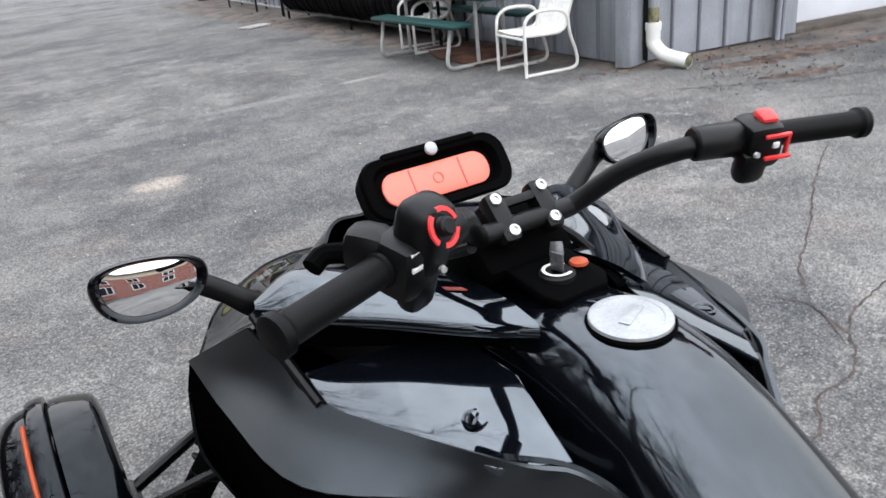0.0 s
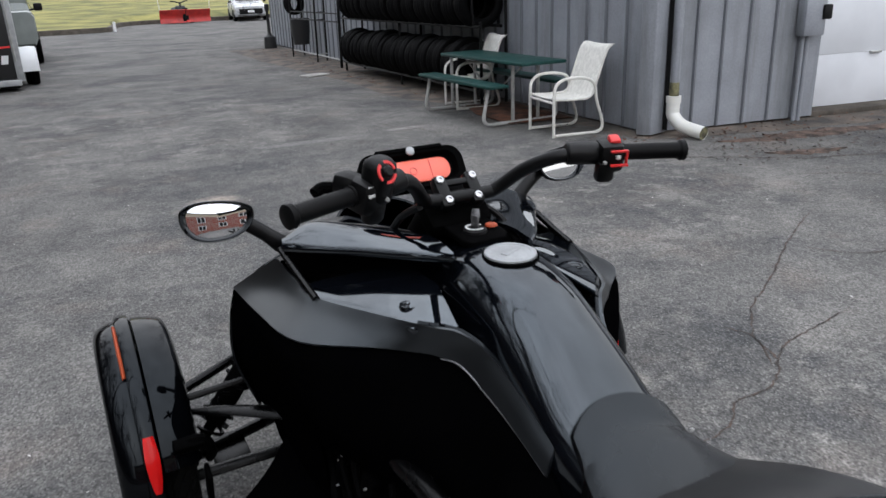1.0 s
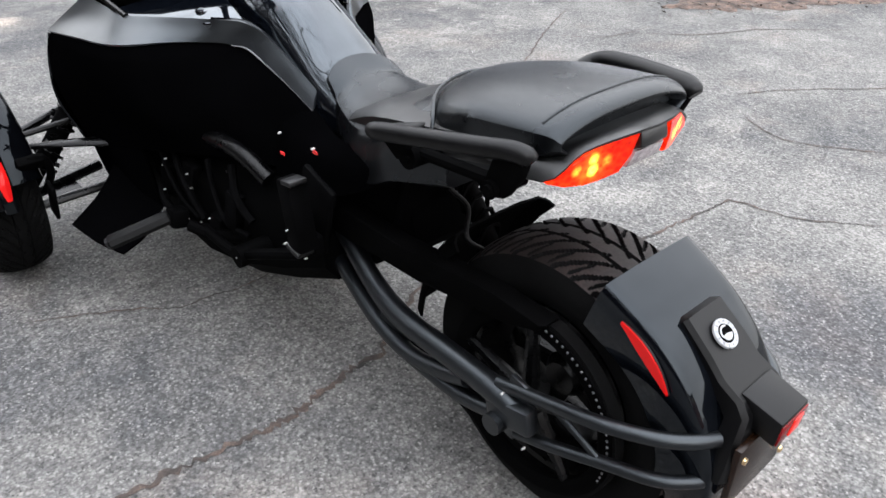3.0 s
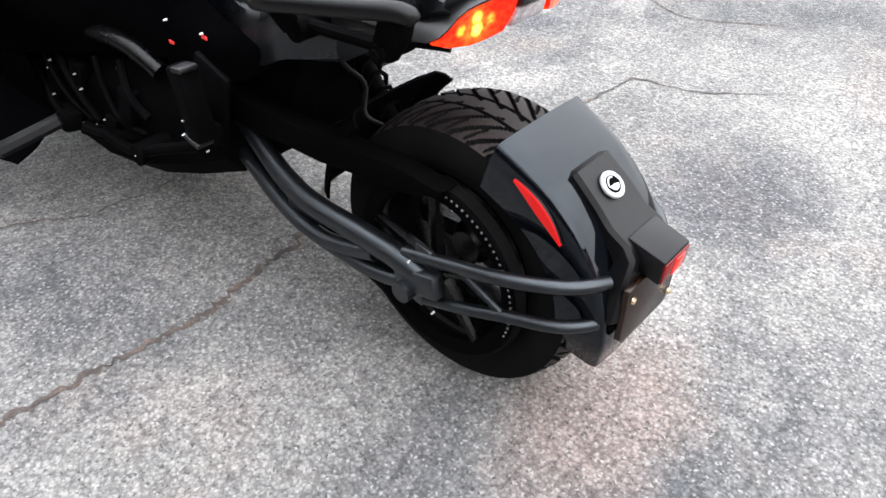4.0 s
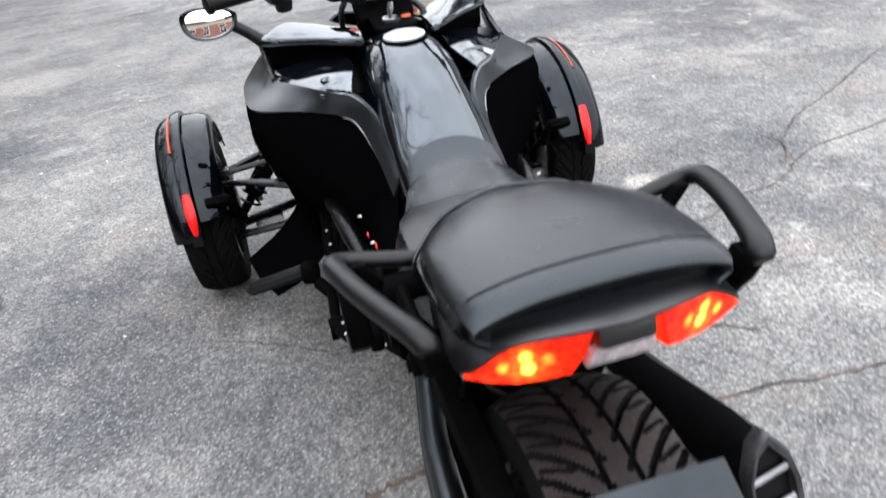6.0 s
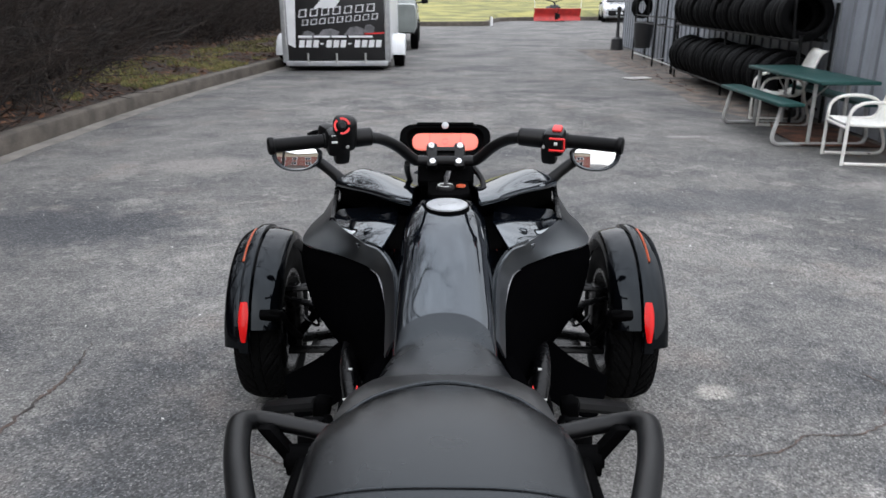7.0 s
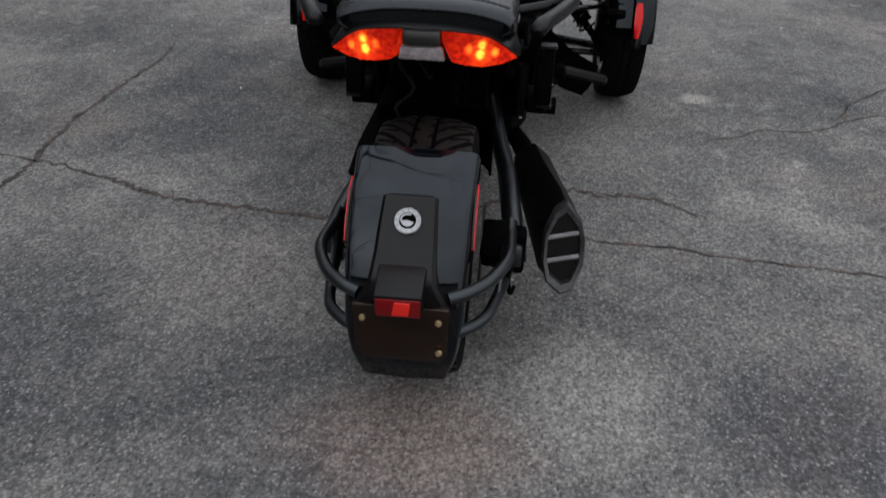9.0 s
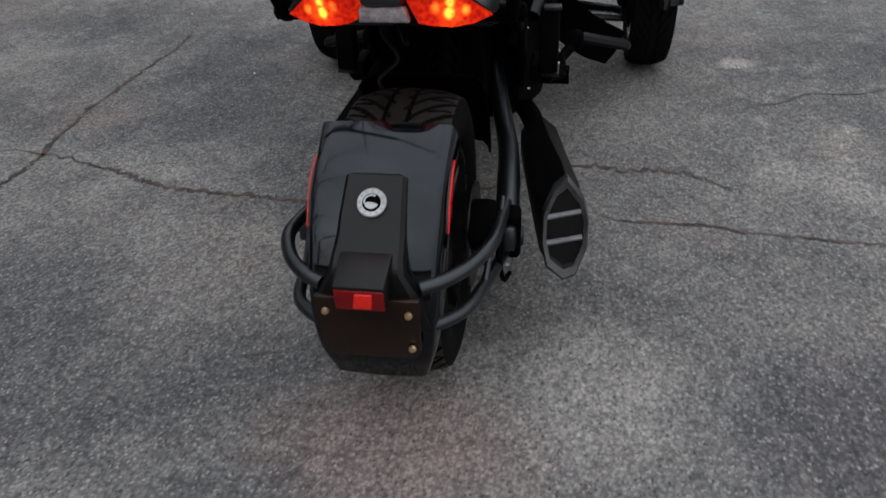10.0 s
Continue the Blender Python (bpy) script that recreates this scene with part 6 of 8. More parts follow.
exhaust = part("exhaust", bm, MUFFLER, bike, "matte black angular muffler")
bm = bm_new()
tube(bm, [(0.16, 0.98, 0.22), (0.19, 0.84, 0.235), (0.225, 0.68, 0.265), (0.25, 0.53, 0.286)], 0.030, 12, 4)
part("exhaust_pipe", bm, MATTE, exhaust, "black exhaust pipe")


def tip_ring(g, push):
    c = Vector((0.331, 0.028, 0.318))
    d = Vector((0.09, -1, 0.12)).normalized()
    return [c + d * push + Vector((px * 0.047 * g, pz * 0.098 * 0.45 * g, pz * 0.098 * g)) for px, pz in ((0, 1), (0.75, 0.62), (1, 0.2), (1, -0.35), (0.55, -0.9), (0, -1), (-0.75, -0.75), (-1, -0.3), (-1, 0.3), (-0.55, 0.8))]


bm = bm_new()
loft(bm, [tip_ring(1.03, -0.01), tip_ring(1.06, 0.012), tip_ring(0.98, 0.02), tip_ring(0.82, 0.016), tip_ring(0.78, -0.04)], cap=False)
bm.faces.new([bm.verts.new(p) for p in tip_ring(0.78, -0.04)])
part("exhaust_tip", bm, TIP_ALU, exhaust, "dark alloy outlet rim")
bm = bm_new()
for s in (0.026, -0.026):
    tube(bm, [(0.293, 0.021 + s * 0.45 - 0.004, 0.312 + s), (0.370, 0.021 + s * 0.45 + 0.004, 0.328 + s)], 0.006, 8, 1)
part("outlet_bar", bm, TRIM, exhaust, "pale outlet bar")


# pegs, controls and engine detail
def peg(bm):
    box(bm, (0.05, 0.055, 0.055), (-0.345, 1.10, 0.345), (0, 10, 0), 0.012)
    tube(bm, [(-0.33, 1.10, 0.345), (-0.38, 1.115, 0.345)], 0.014, 10, 1)


def peg_rubber(bm):
    tube(bm, [(-0.362, 1.108, 0.350), (-0.366, 1.109, 0.349), (-0.514, 1.158, 0.306), (-0.520, 1.160, 0.304)], [0.020, 0.026, 0.026, 0.020], 8, 1, flat=0.72)


def peg_cap(bm):
    tube(bm, [(-0.519, 1.160, 0.3045), (-0.524, 1.162, 0.303)], [0.021, 0.019], 8, 1, flat=0.72)


both("foot_peg", peg, MATTE, bike, "black foot peg bracket")
both("peg_rubber", peg_rubber, GRIP, bike, "ribbed black peg rubber")
both("peg_cap", peg_cap, DARK_ALU, bike)


def peg_mount(bm):
    tube(bm, [(-0.22, 0.95, 0.30), (-0.29, 1.0, 0.31), (-0.33, 1.06, 0.33)], 0.018, 10, 3)
    tube(bm, [(-0.30, 1.04, 0.32), (-0.31, 0.85, 0.33), (-0.30, 0.72, 0.38), (-0.27, 0.60, 0.42)], 0.014, 10, 4)
    tube(bm, [(-0.33, 0.80, 0.345), (-0.24, 0.80, 0.345)], 0.028, 14, 1)


def passenger_peg(bm):
    box(bm, (0.05, 0.055, 0.17), (-0.272, 0.575, 0.535), (-8, 0, 0), 0.008)
    box(bm, (0.03, 0.10, 0.05), (-0.24, 0.60, 0.45), (0, 0, 0), 0.008)
    box(bm, (0.02, 0.12, 0.20), (-0.20, 0.62, 0.50), (20, 0, 0), 0.01)


def passenger_top(bm):
    box(bm, (0.045, 0.04, 0.012), (-0.278, 0.565, 0.620), (-8, 0, 0), 0.004)


def passenger_end(bm):
    box(bm, (0.045, 0.05, 0.012), (-0.278, 0.572, 0.452), (15, 0, 0), 0.004)


both("peg_mount", peg_mount, MATTE, bike)
both("passenger_peg", passenger_peg, ENGINE_PAINT, bike)
both("peg_end", passenger_end, DARK_ALU, bike)
both("peg_end", passenger_top, DARK_ALU, bike)


def lower_fin(bm):
    patch(bm, [[(-0.25, 1.66, 0.42), (-0.31, 1.60, 0.36), (-0.41, 1.52, 0.29), (-0.53, 1.45, 0.245)],
               [(-0.24, 1.56, 0.34), (-0.31, 1.48, 0.28), (-0.40, 1.40, 0.24), (-0.50, 1.35, 0.215)],
               [(-0.23, 1.42, 0.28), (-0.30, 1.36, 0.24), (-0.38, 1.30, 0.21), (-0.46, 1.27, 0.195)]], 4, 4, 0.006)


both("lower_fin", lower_fin, PANEL, bike, "black lower fairing fin")


def inner_fairing(bm):
    patch(bm, [[(-0.355, 1.84, 0.47), (-0.368, 1.645, 0.43), (-0.345, 1.50, 0.44), (-0.315, 1.36, 0.46)],
               [(-0.335, 1.77, 0.36), (-0.335, 1.62, 0.33), (-0.325, 1.49, 0.33), (-0.300, 1.37, 0.34)],
               [(-0.320, 1.735, 0.25), (-0.320, 1.60, 0.24), (-0.310, 1.48, 0.24), (-0.290, 1.38, 0.25)]], 4, 4, 0.006)


both("inner_fairing", inner_fairing, PANEL, bike, "black inner fairing panel")


def frame_rail(bm):
    tube(bm, [(-0.24, 1.30, 0.50), (-0.245, 1.16, 0.555), (-0.245, 1.02, 0.575), (-0.235, 0.89, 0.57), (-0.215, 0.80, 0.52)], 0.022, 12, 4)


def engine_cover(bm):
    lathe(bm, [(-0.215, 0.0), (-0.215, 0.06), (-0.208, 0.075), (-0.17, 0.085), (-0.10, 0.09)], 32, (0, 1.02, 0.40), "x")


def small_cover(bm):
    lathe(bm, [(-0.20, 0.0), (-0.20, 0.035), (-0.19, 0.045), (-0.10, 0.05)], 28, (0, 0.86, 0.47), "x")


def engine_side(bm):
    box(bm, (0.08, 0.20, 0.16), (-0.17, 1.18, 0.36), (10, 0, 0), 0.02)


def gear_case(bm):
    box(bm, (0.06, 0.14, 0.10), (-0.18, 0.78, 0.44), (-20, 0, 0), 0.02)


def cooling_fin(bm):
    box(bm, (0.10, 0.16, 0.008), (-0.15, 1.12, 0.46 + 0.018 * fin_k), bevel=0.002)


dull = [(-0.216, 1.02 + 0.068 * math.cos(k * math.pi / 4), 0.40 + 0.068 * math.sin(k * math.pi / 4)) for k in range(8)]
bolts = [(-0.276, 1.33, 0.40), (-0.276, 1.30, 0.43), (-0.276, 1.16, 0.43), (-0.276, 1.15, 0.39), (-0.276, 1.36, 0.31), (-0.276, 1.28, 0.28), (-0.276, 1.22, 0.265), (-0.276, 1.13, 0.29), (-0.276, 1.06, 0.33), (-0.21, 0.73, 0.66), (-0.205, 0.60, 0.66), (-0.22, 0.66, 0.36), (-0.21, 0.70, 0.52), (-0.24, 0.93, 0.55), (-0.33, 0.80, 0.345), (-0.30, 0.585, 0.50), (-0.30, 0.60, 0.46), (-0.222, -0.004, 0.372), (-0.217, -0.058, 0.270)]
bolt_mesh = None
for q in bolts:
    for sx in (-1, 1):
        m = pose(-sx * q[0], q[1], q[2], 0, 0, 0) @ Matrix.Diagonal((-sx, 1, 1, 1))
        m = pose(sx * abs(q[0]), q[1], q[2], 0, 0, 0 if sx < 0 else 180)
        if bolt_mesh is None:
            bm = bm_new()
            lathe(bm, [(-0.002, 0.0), (-0.002, 0.0022), (0.006, 0.003)], 8, axis="x")
            bolt_mesh = part("bolt", bm, GALV, bike, "small bright bolt", matrix=m).data
        else:
            piece("bolt", bolt_mesh, bike, m, "small bright bolt")


dull_mesh = None
for q in dull:
    for sx in (-1, 1):
        m = pose(sx * abs(q[0]), q[1], q[2], 0, 0, 0 if sx < 0 else 180)
        if dull_mesh is None:
            bm = bm_new()
            lathe(bm, [(-0.006, 0.0), (-0.006, 0.004), (0.006, 0.005)], 8, axis="x")
            dull_mesh = part("cover_bolt", bm, DARK_ALU, bike, matrix=m).data
        else:
            piece("cover_bolt", dull_mesh, bike, m)
both("frame_rail", frame_rail, FRAME_PAINT, bike)
both("engine_cover", engine_cover, ENGINE_PAINT, bike, "black cast engine cover")
both("small_cover", small_cover, ENGINE_PAINT, bike)
both("engine_side", engine_side, MATTE, bike)
both("gear_case", gear_case, MATTE, bike)
for fin_k in range(5):
    both("cooling_fin", cooling_fin, ENGINE_PAINT, bike)


def belly(bm):
    rings = []
    for y, w, z0, z1 in ((1.66, 0.21, 0.17, 0.42), (1.40, 0.245, 0.14, 0.46), (1.15, 0.25, 0.135, 0.48), (0.95, 0.245, 0.175, 0.50), (0.77, 0.225, 0.235, 0.52), (0.62, 0.19, 0.29, 0.50)):
        rings.append([(0, y, z0), (-w * 0.8, y, z0), (-w, y, z0 + 0.05), (-w, y, z1 - 0.07), (-w * 0.8, y, z1), (0, y, z1)])
    loft(bm, rings)


both("belly_pan", belly, MATTE, bike, "matte black engine underside")


def engine_line(bm):
    pts = CLUTTER[line_k]
    tube(bm, pts, 0.008 + 0.003 * (line_k % 3), 8, 4)


CLUTTER = [[(-0.26, 1.36, 0.48), (-0.275, 1.30, 0.40), (-0.28, 1.22, 0.34), (-0.27, 1.14, 0.30)],
           [(-0.25, 1.28, 0.50), (-0.27, 1.22, 0.43), (-0.275, 1.16, 0.37), (-0.27, 1.10, 0.31)],
           [(-0.26, 1.46, 0.40), (-0.27, 1.40, 0.33), (-0.28, 1.34, 0.27), (-0.26, 1.22, 0.24)],
           [(-0.25, 1.06, 0.50), (-0.265, 1.02, 0.42), (-0.27, 0.96, 0.36), (-0.25, 0.88, 0.34)],
           [(-0.24, 0.94, 0.52), (-0.26, 0.90, 0.45), (-0.255, 0.84, 0.40)]]
for line_k in range(len(CLUTTER)):
    both("engine_line", engine_line, ENGINE_PAINT, bike)


def engine_block(bm):
    y, z, h = BLOCKS[line_k]
    box(bm, (0.035, 0.05, h), (-0.255, y, z), (18, 0, 8), 0.008)


BLOCKS = [(1.34, 0.36, 0.10), (1.25, 0.30, 0.07), (1.17, 0.42, 0.08), (1.05, 0.30, 0.09), (0.93, 0.40, 0.12)]
for line_k in range(len(BLOCKS)):
    both("engine_block", engine_block, ENGINE_PAINT, bike)


def seat_side(bm):
    patch(bm, [[(-0.105, 0.80, 0.72), (-0.13, 0.68, 0.70), (-0.155, 0.56, 0.68), (-0.165, 0.44, 0.71), (-0.168, 0.30, 0.76)],
               [(-0.165, 0.82, 0.63), (-0.185, 0.70, 0.63), (-0.190, 0.57, 0.63), (-0.185, 0.44, 0.66), (-0.175, 0.30, 0.73)],
               [(-0.18, 0.82, 0.52), (-0.195, 0.70, 0.53), (-0.195, 0.58, 0.55), (-0.18, 0.46, 0.60), (-0.165, 0.34, 0.68)]], 4, 4, 0.006)


both("seat_side_cover", seat_side, PANEL, bike, "black side cover")


for dy, dz in ((0.745, 0.602), (0.600, 0.650)):
    def decal(bm):
        box(bm, (0.003, 0.017, 0.007), (-0.1975, dy, dz), (0, 3, 0))

    both("red_decal", decal, RED_PRINT, bike, "small red decal bar")

# shock behind the seat and hoses
bm = bm_new()
tube(bm, [(0.03, 0.42, 0.68), (0.03, 0.25, 0.42)], 0.022, 12, 1)
tube(bm, [Vector((0.03, 0.40, 0.66)).lerp(Vector((0.03, 0.27, 0.45)), k / 60) + Vector((0.036 * math.cos(k * 0.75), 0, 0.036 * math.sin(k * 0.75))) for k in range(61)], 0.006, 6, 1)
part("rear_shock", bm, ENGINE_PAINT, bike)
for line, r in (([(-0.08, 0.33, 0.74), (-0.10, 0.28, 0.66), (-0.06, 0.26, 0.60), (-0.10, 0.22, 0.56), (-0.06, 0.20, 0.52)], 0.005),
                ([(-0.10, 0.36, 0.72), (-0.04, 0.20, 0.70), (0.0, 0.08, 0.70)], 0.006),
                ([(0.08, 1.30, 0.98), (0.10, 1.22, 0.96), (0.09, 1.12, 0.93)], 0.008),
                ([(-0.10, 1.19, 1.02), (-0.105, 1.27, 0.98), (-0.10, 1.34, 0.93)], 0.008)):
    bm = bm_new()
    tube(bm, line, r, 8, 5)
    part("hose", bm, GRIP, bike, "black hose")

# ---- picnic table ----
def picnic_table():
    t = thing("picnic_table", "picnic table with green coated top and grey tube legs", "picnic table", matrix=pose(0, 0.12, 0))
    z = 0.67
    bm = bm_new()
    box(bm, (0.56, 1.78, 0.035), (3.76, 7.09, z - 0.018), bevel=0.012)
    part("tabletop", bm, GREEN_TOP, t, "dark green coated tabletop")
    for x in (3.33, 4.13):
        bm = bm_new()
        box(bm, (0.24, 1.68, 0.035), (x, 7.22, 0.425), bevel=0.012)
        part("bench", bm, GREEN_TOP, t, "dark green coated bench")
    for y in (6.55, 7.92):
        bm = bm_new()
        tube(bm, [(3.30, y, 0.41), (3.27, y, 0.25), (3.24, y, 0.09), (3.29, y, 0.025), (3.40, y, 0.02), (3.76, y, 0.02), (4.03, y, 0.02), (4.13, y, 0.03), (4.17, y, 0.10), (4.14, y, 0.25), (4.12, y, 0.41)], 0.02, 10, 4)
        part("leg_frame", bm, GALV, t, "bent grey tube frame")
        for x in (3.60, 3.92):
            bm = bm_new()
            tube(bm, [(x, y, 0.02), (x, y, z - 0.035)], 0.02, 10, 1)
            part("leg", bm, GALV, t)
        bm = bm_new()
        tube(bm, [(3.76, y, z - 0.04), (3.76, y + (0.45 if y < 7 else -0.45), 0.36)], 0.009, 8, 1)
        part("brace", bm, GALV, t)
    return t


picnic_table()


# ---- patio chairs: frame of bent tube, woven sling ----
def patio_chair(m, label):
    c = thing("patio_chair", label, "chair", "chairs by the picnic table", matrix=m)
    for y in (-0.26, 0.26):
        bm = bm_new()
        tube(bm, [(0.0, y, 0.0), (0.0, y, 0.25), (0.0, y, 0.40), (0.02, y, 0.49), (0.10, y, 0.545), (0.24, y, 0.555), (0.38, y, 0.53), (0.44, y, 0.46), (0.46, y, 0.33), (0.52, y, 0.16), (0.53, y, 0.06), (0.47, y, 0.018), (0.30, y, 0.015), (0.02, y, 0.015)], 0.015, 10, 4)
        part("side_frame", bm, CHAIR_PAINT, c, "white bent tube")
        bm = bm_new()
        tube(bm, [(0.0, y * 0.95, 0.36), (0.25, y * 0.95, 0.35), (0.40, y * 0.95, 0.37), (0.46, y * 0.95, 0.50), (0.56, y * 0.95, 0.78), (0.62, y * 0.95, 0.84)], 0.013, 10, 4)
        part("seat_rail", bm, CHAIR_PAINT, c)
    bm = bm_new()
    tube(bm, [(0.0, -0.26, 0.33), (0.0, 0.26, 0.33)], 0.013, 10, 1)
    part("front_bar", bm, CHAIR_PAINT, c)
    bm = bm_new()
    prof = cr([(0.0, 0, 0.375), (0.20, 0, 0.355), (0.36, 0, 0.345), (0.42, 0, 0.40), (0.48, 0, 0.55), (0.55, 0, 0.78), (0.59, 0, 0.845), (0.65, 0, 0.85)], 4)
    ctrl = [[p + Vector((0, y, -0.012 * (1 - (y / 0.24) ** 2))) for y in (-0.24, -0.12, 0, 0.12, 0.24)] for p in prof]
    patch(bm, ctrl, 1, 2, 0.01)
    part("sling", bm, SLING, c, "white woven sling seat and back")
    return c


patio_chair(pose(3.53, 6.03, 0, 0, 0, -8), "white metal patio chair with woven sling beside the picnic table")
patio_chair(pose(3.63, 8.13, 0, 0, 0, -12), "white metal patio chair with woven sling behind the picnic table")


# ---- tyres and racks ----
def rack_tyre_mesh(R, half):
    bm = bm_new()
    prof = []
    for k in range(13):
        u = -1 + k / 6
        d = 0.007 if k in (3, 6, 9) else 0.0
        prof.append((half * 0.9 * u, R - 0.016 * abs(u) ** 3 - d))
    side = [(half, R - 0.05), (half * 1.02, R - 0.09), (half * 0.9, R * 0.62), (half * 0.75, R * 0.60)]
    rows = [(-x, r) for x, r in side[::-1]] + prof + side
    lathe(bm, rows, 36, axis="y")
    return bm


first_tyre = None
rnd = random.Random(4)


def put_tyre(m, label):
    global first_tyre
    if first_tyre is None:
        first_tyre = part("tyre", rack_tyre_mesh(0.31, 0.10), RUBBER_OLD, None, "", matrix=m)
        return tagged(first_tyre, label, "tyre", "tyres on the rack")
    ob = first_tyre.copy()
    scene.collection.objects.link(ob)
    ob.matrix_basis = m
    return tagged(ob, label, "tyre", "tyres on the rack")


y = 8.35
while y < 13.1:
    w = rnd.uniform(0.75, 1.15)
    g = rnd.uniform(0.94, 1.04)
    x = 4.10 + 0.03 * (y - 8)
    put_tyre(pose(x, y, 0.46 + rnd.uniform(-0.01, 0.02) - 0.31 * (1 - g), rnd.uniform(-6, 3), 0, rnd.uniform(-7, 7)) @ Matrix.Diagonal((g, w, g, 1)), "worn black tyre standing on the lower rack rail")
    y += 0.215 * w
y = 8.25
while y < 12.95:
    w = rnd.uniform(0.75, 1.2)
    g = rnd.uniform(0.88, 1.0)
    x = 4.10 + 0.03 * (y - 8)
    put_tyre(pose(x, y, 1.22 - 0.31 * (1 - g), rnd.uniform(-6, 4), 0, rnd.uniform(-7, 7)) @ Matrix.Diagonal((g, w, g, 1)), "worn black tyre standing on the upper rack rail")
    y += 0.215 * w
put_tyre(pose(4.12, 10.5, 1.50, 60, 0, 10) @ Matrix.Diagonal((0.95, 0.9, 0.95, 1)), "worn black tyre lying on top of the upper row")
put_tyre(pose(4.52, 17.45, 1.17, 0, 0, 25) @ Matrix.Diagonal((0.84, 0.9, 0.84, 1)), "black tyre hung facing out on the small rack")
rack = thing("tyre_rack", "black steel two-tier tyre rack against the wall", "rack")
for x0, z in ((3.98, 0.17), (4.28, 0.17), (3.98, 0.94), (4.28, 0.94)):
    bm = bm_new()
    tube(bm, [(x0, 8.0, z), (x0 + 0.16, 13.3, z)], 0.02, 8, 1)
    part("rail", bm, BLACK_STEEL, rack)
for y in (8.02, 10.6, 13.25):
    for x0 in (4.0, 4.36):
        bm = bm_new()
        tube(bm, [(x0 + 0.03 * (y - 8), y, 0.0), (x0 + 0.03 * (y - 8), y, 1.35 if x0 > 4.2 else 1.0)], 0.02, 8, 1)
        part("post", bm, BLACK_STEEL, rack)
for y in (8.15, 9.3):
    bm = bm_new()
    tube(bm, [(3.98, y, 0.95), (3.95, y, 1.3), (3.97, y, 1.48), (4.05, y, 1.56), (4.2, y, 1.57), (4.30, y, 1.5), (4.33, y, 1.3), (4.33, y, 0.95)], 0.02, 8, 4)
    part("hoop", bm, BLACK_STEEL, rack, "black tube hoop")
rack2 = thing("display_rack", "tall black steel display rack with shelves", "rack")
for x, y, h in ((4.24, 13.75, 1.36), (4.28, 15.3, 1.42), (4.55, 15.5, 1.42), (4.32, 17.2, 1.42), (4.62, 17.3, 1.42)):
    bm = bm_new()
    tube(bm, [(x, y, 0), (x + 0.02, y, h)], 0.028 if y < 15 else 0.02, 8, 1)
    part("post", bm, BLACK_STEEL, rack2)
for z in (0.16, 0.85, 1.0):
    bm = bm_new()
    tube(bm, [(4.24, 13.75, z), (4.30, 15.3, z), (4.34, 17.2, z)], 0.013, 8, 1)
    tube(bm, [(4.30, 15.3, z), (4.57, 15.5, z)], 0.013, 8, 1)
    part("shelf_bar", bm, BLACK_STEEL if z != 0.16 else GALV, rack2)
BLACK_PLASTIC = material("black_bin_plastic", (0.012, 0.012, 0.013), 0.5, spread=0.2)
bm = bm_new()
lathe(bm, [(0.0, 0.0), (0.0, 0.17), (0.28, 0.21), (0.55, 0.22), (0.57, 0.20), (0.5, 0.19)], 24, axis="z")
tagged(part("bin", bm, BLACK_PLASTIC, None, matrix=pose(4.48, 17.0, 0.28)), "black plastic bin on the small rack", "bin")
bm = bm_new()
lathe(bm, [(0.0, 0.0), (0.0, 0.17), (0.30, 0.15), (0.36, 0.06), (0.40, 0.045), (0.95, 0.035), (1.0, 0.06), (1.12, 0.06), (1.15, 0.0)], 24, axis="z")
tagged(part("ash_receptacle", bm, BLACK_PLASTIC, None, matrix=pose(4.62, 20.3, 0)), "black standing ash receptacle at the wall corner", "ash bin")
PALE_SLAB = material("pale_concrete_slab", (0.36, 0.35, 0.33), 0.9, spread=0.2, scale=8, bump=0.3, fine=90)
bm = bm_new()
box(bm, (0.45, 0.30, 0.03), (0, 0, 0.015), bevel=0.008)
tagged(part("flat_stone", bm, PALE_SLAB, None, matrix=pose(3.42, 12.9, 0, 0, 0, 20)), "flat pale concrete slab lying on asphalt", "slab")

# ---- red-brown mat and leaves under the table ----
LEAF = material("dead_leaves", (0.045, 0.021, 0.012), 0.9, spread=0.5, scale=3, bump=0.2, random_tone=0.3, second=(0.13, 0.060, 0.034))
bm = bm_new()
slab(bm, [(3.52, 6.62, 0.014), (4.28, 6.52, 0.014), (4.34, 7.9, 0.014), (3.78, 8.05, 0.014), (3.56, 7.4, 0.014)], (0, 0, 0.008), 0.003)
RUST_MAT = material("rust_brown_mat", (0.060, 0.024, 0.013), 0.95, spread=0.4, scale=6, bump=0.4, fine=90, second=(0.12, 0.050, 0.028))
tagged(part("mat", bm, RUST_MAT, None), "rust-brown weathered mat under the table", "mat")


def leaf_scatter(name, label, spots, mat, seed, size):
    rnd = random.Random(seed)
    vs, fs = [], []
    for x, y, z in spots:
        s = size * rnd.uniform(0.5, 1.2)
        q = Euler((rnd.uniform(-0.5, 0.5), rnd.uniform(-0.5, 0.5), rnd.uniform(0, 6.3)))
        i = len(vs)
        for p in ((-s, 0, 0), (0, -s * 0.5, s * 0.15), (s, 0, 0.1 * s), (0, s * 0.5, s * 0.15)):
            v = Vector(p)
            v.rotate(q)
            vs.append((x + v.x, y + v.y, z + v.z + size * 0.3))
        fs.append((i, i + 1, i + 2, i + 3))
    me = bpy.data.meshes.new(name)
    me.from_pydata(vs, [], fs)
    me.materials.append(mat)
    return tagged(new(name, me), label, "leaves", kind="stuff")


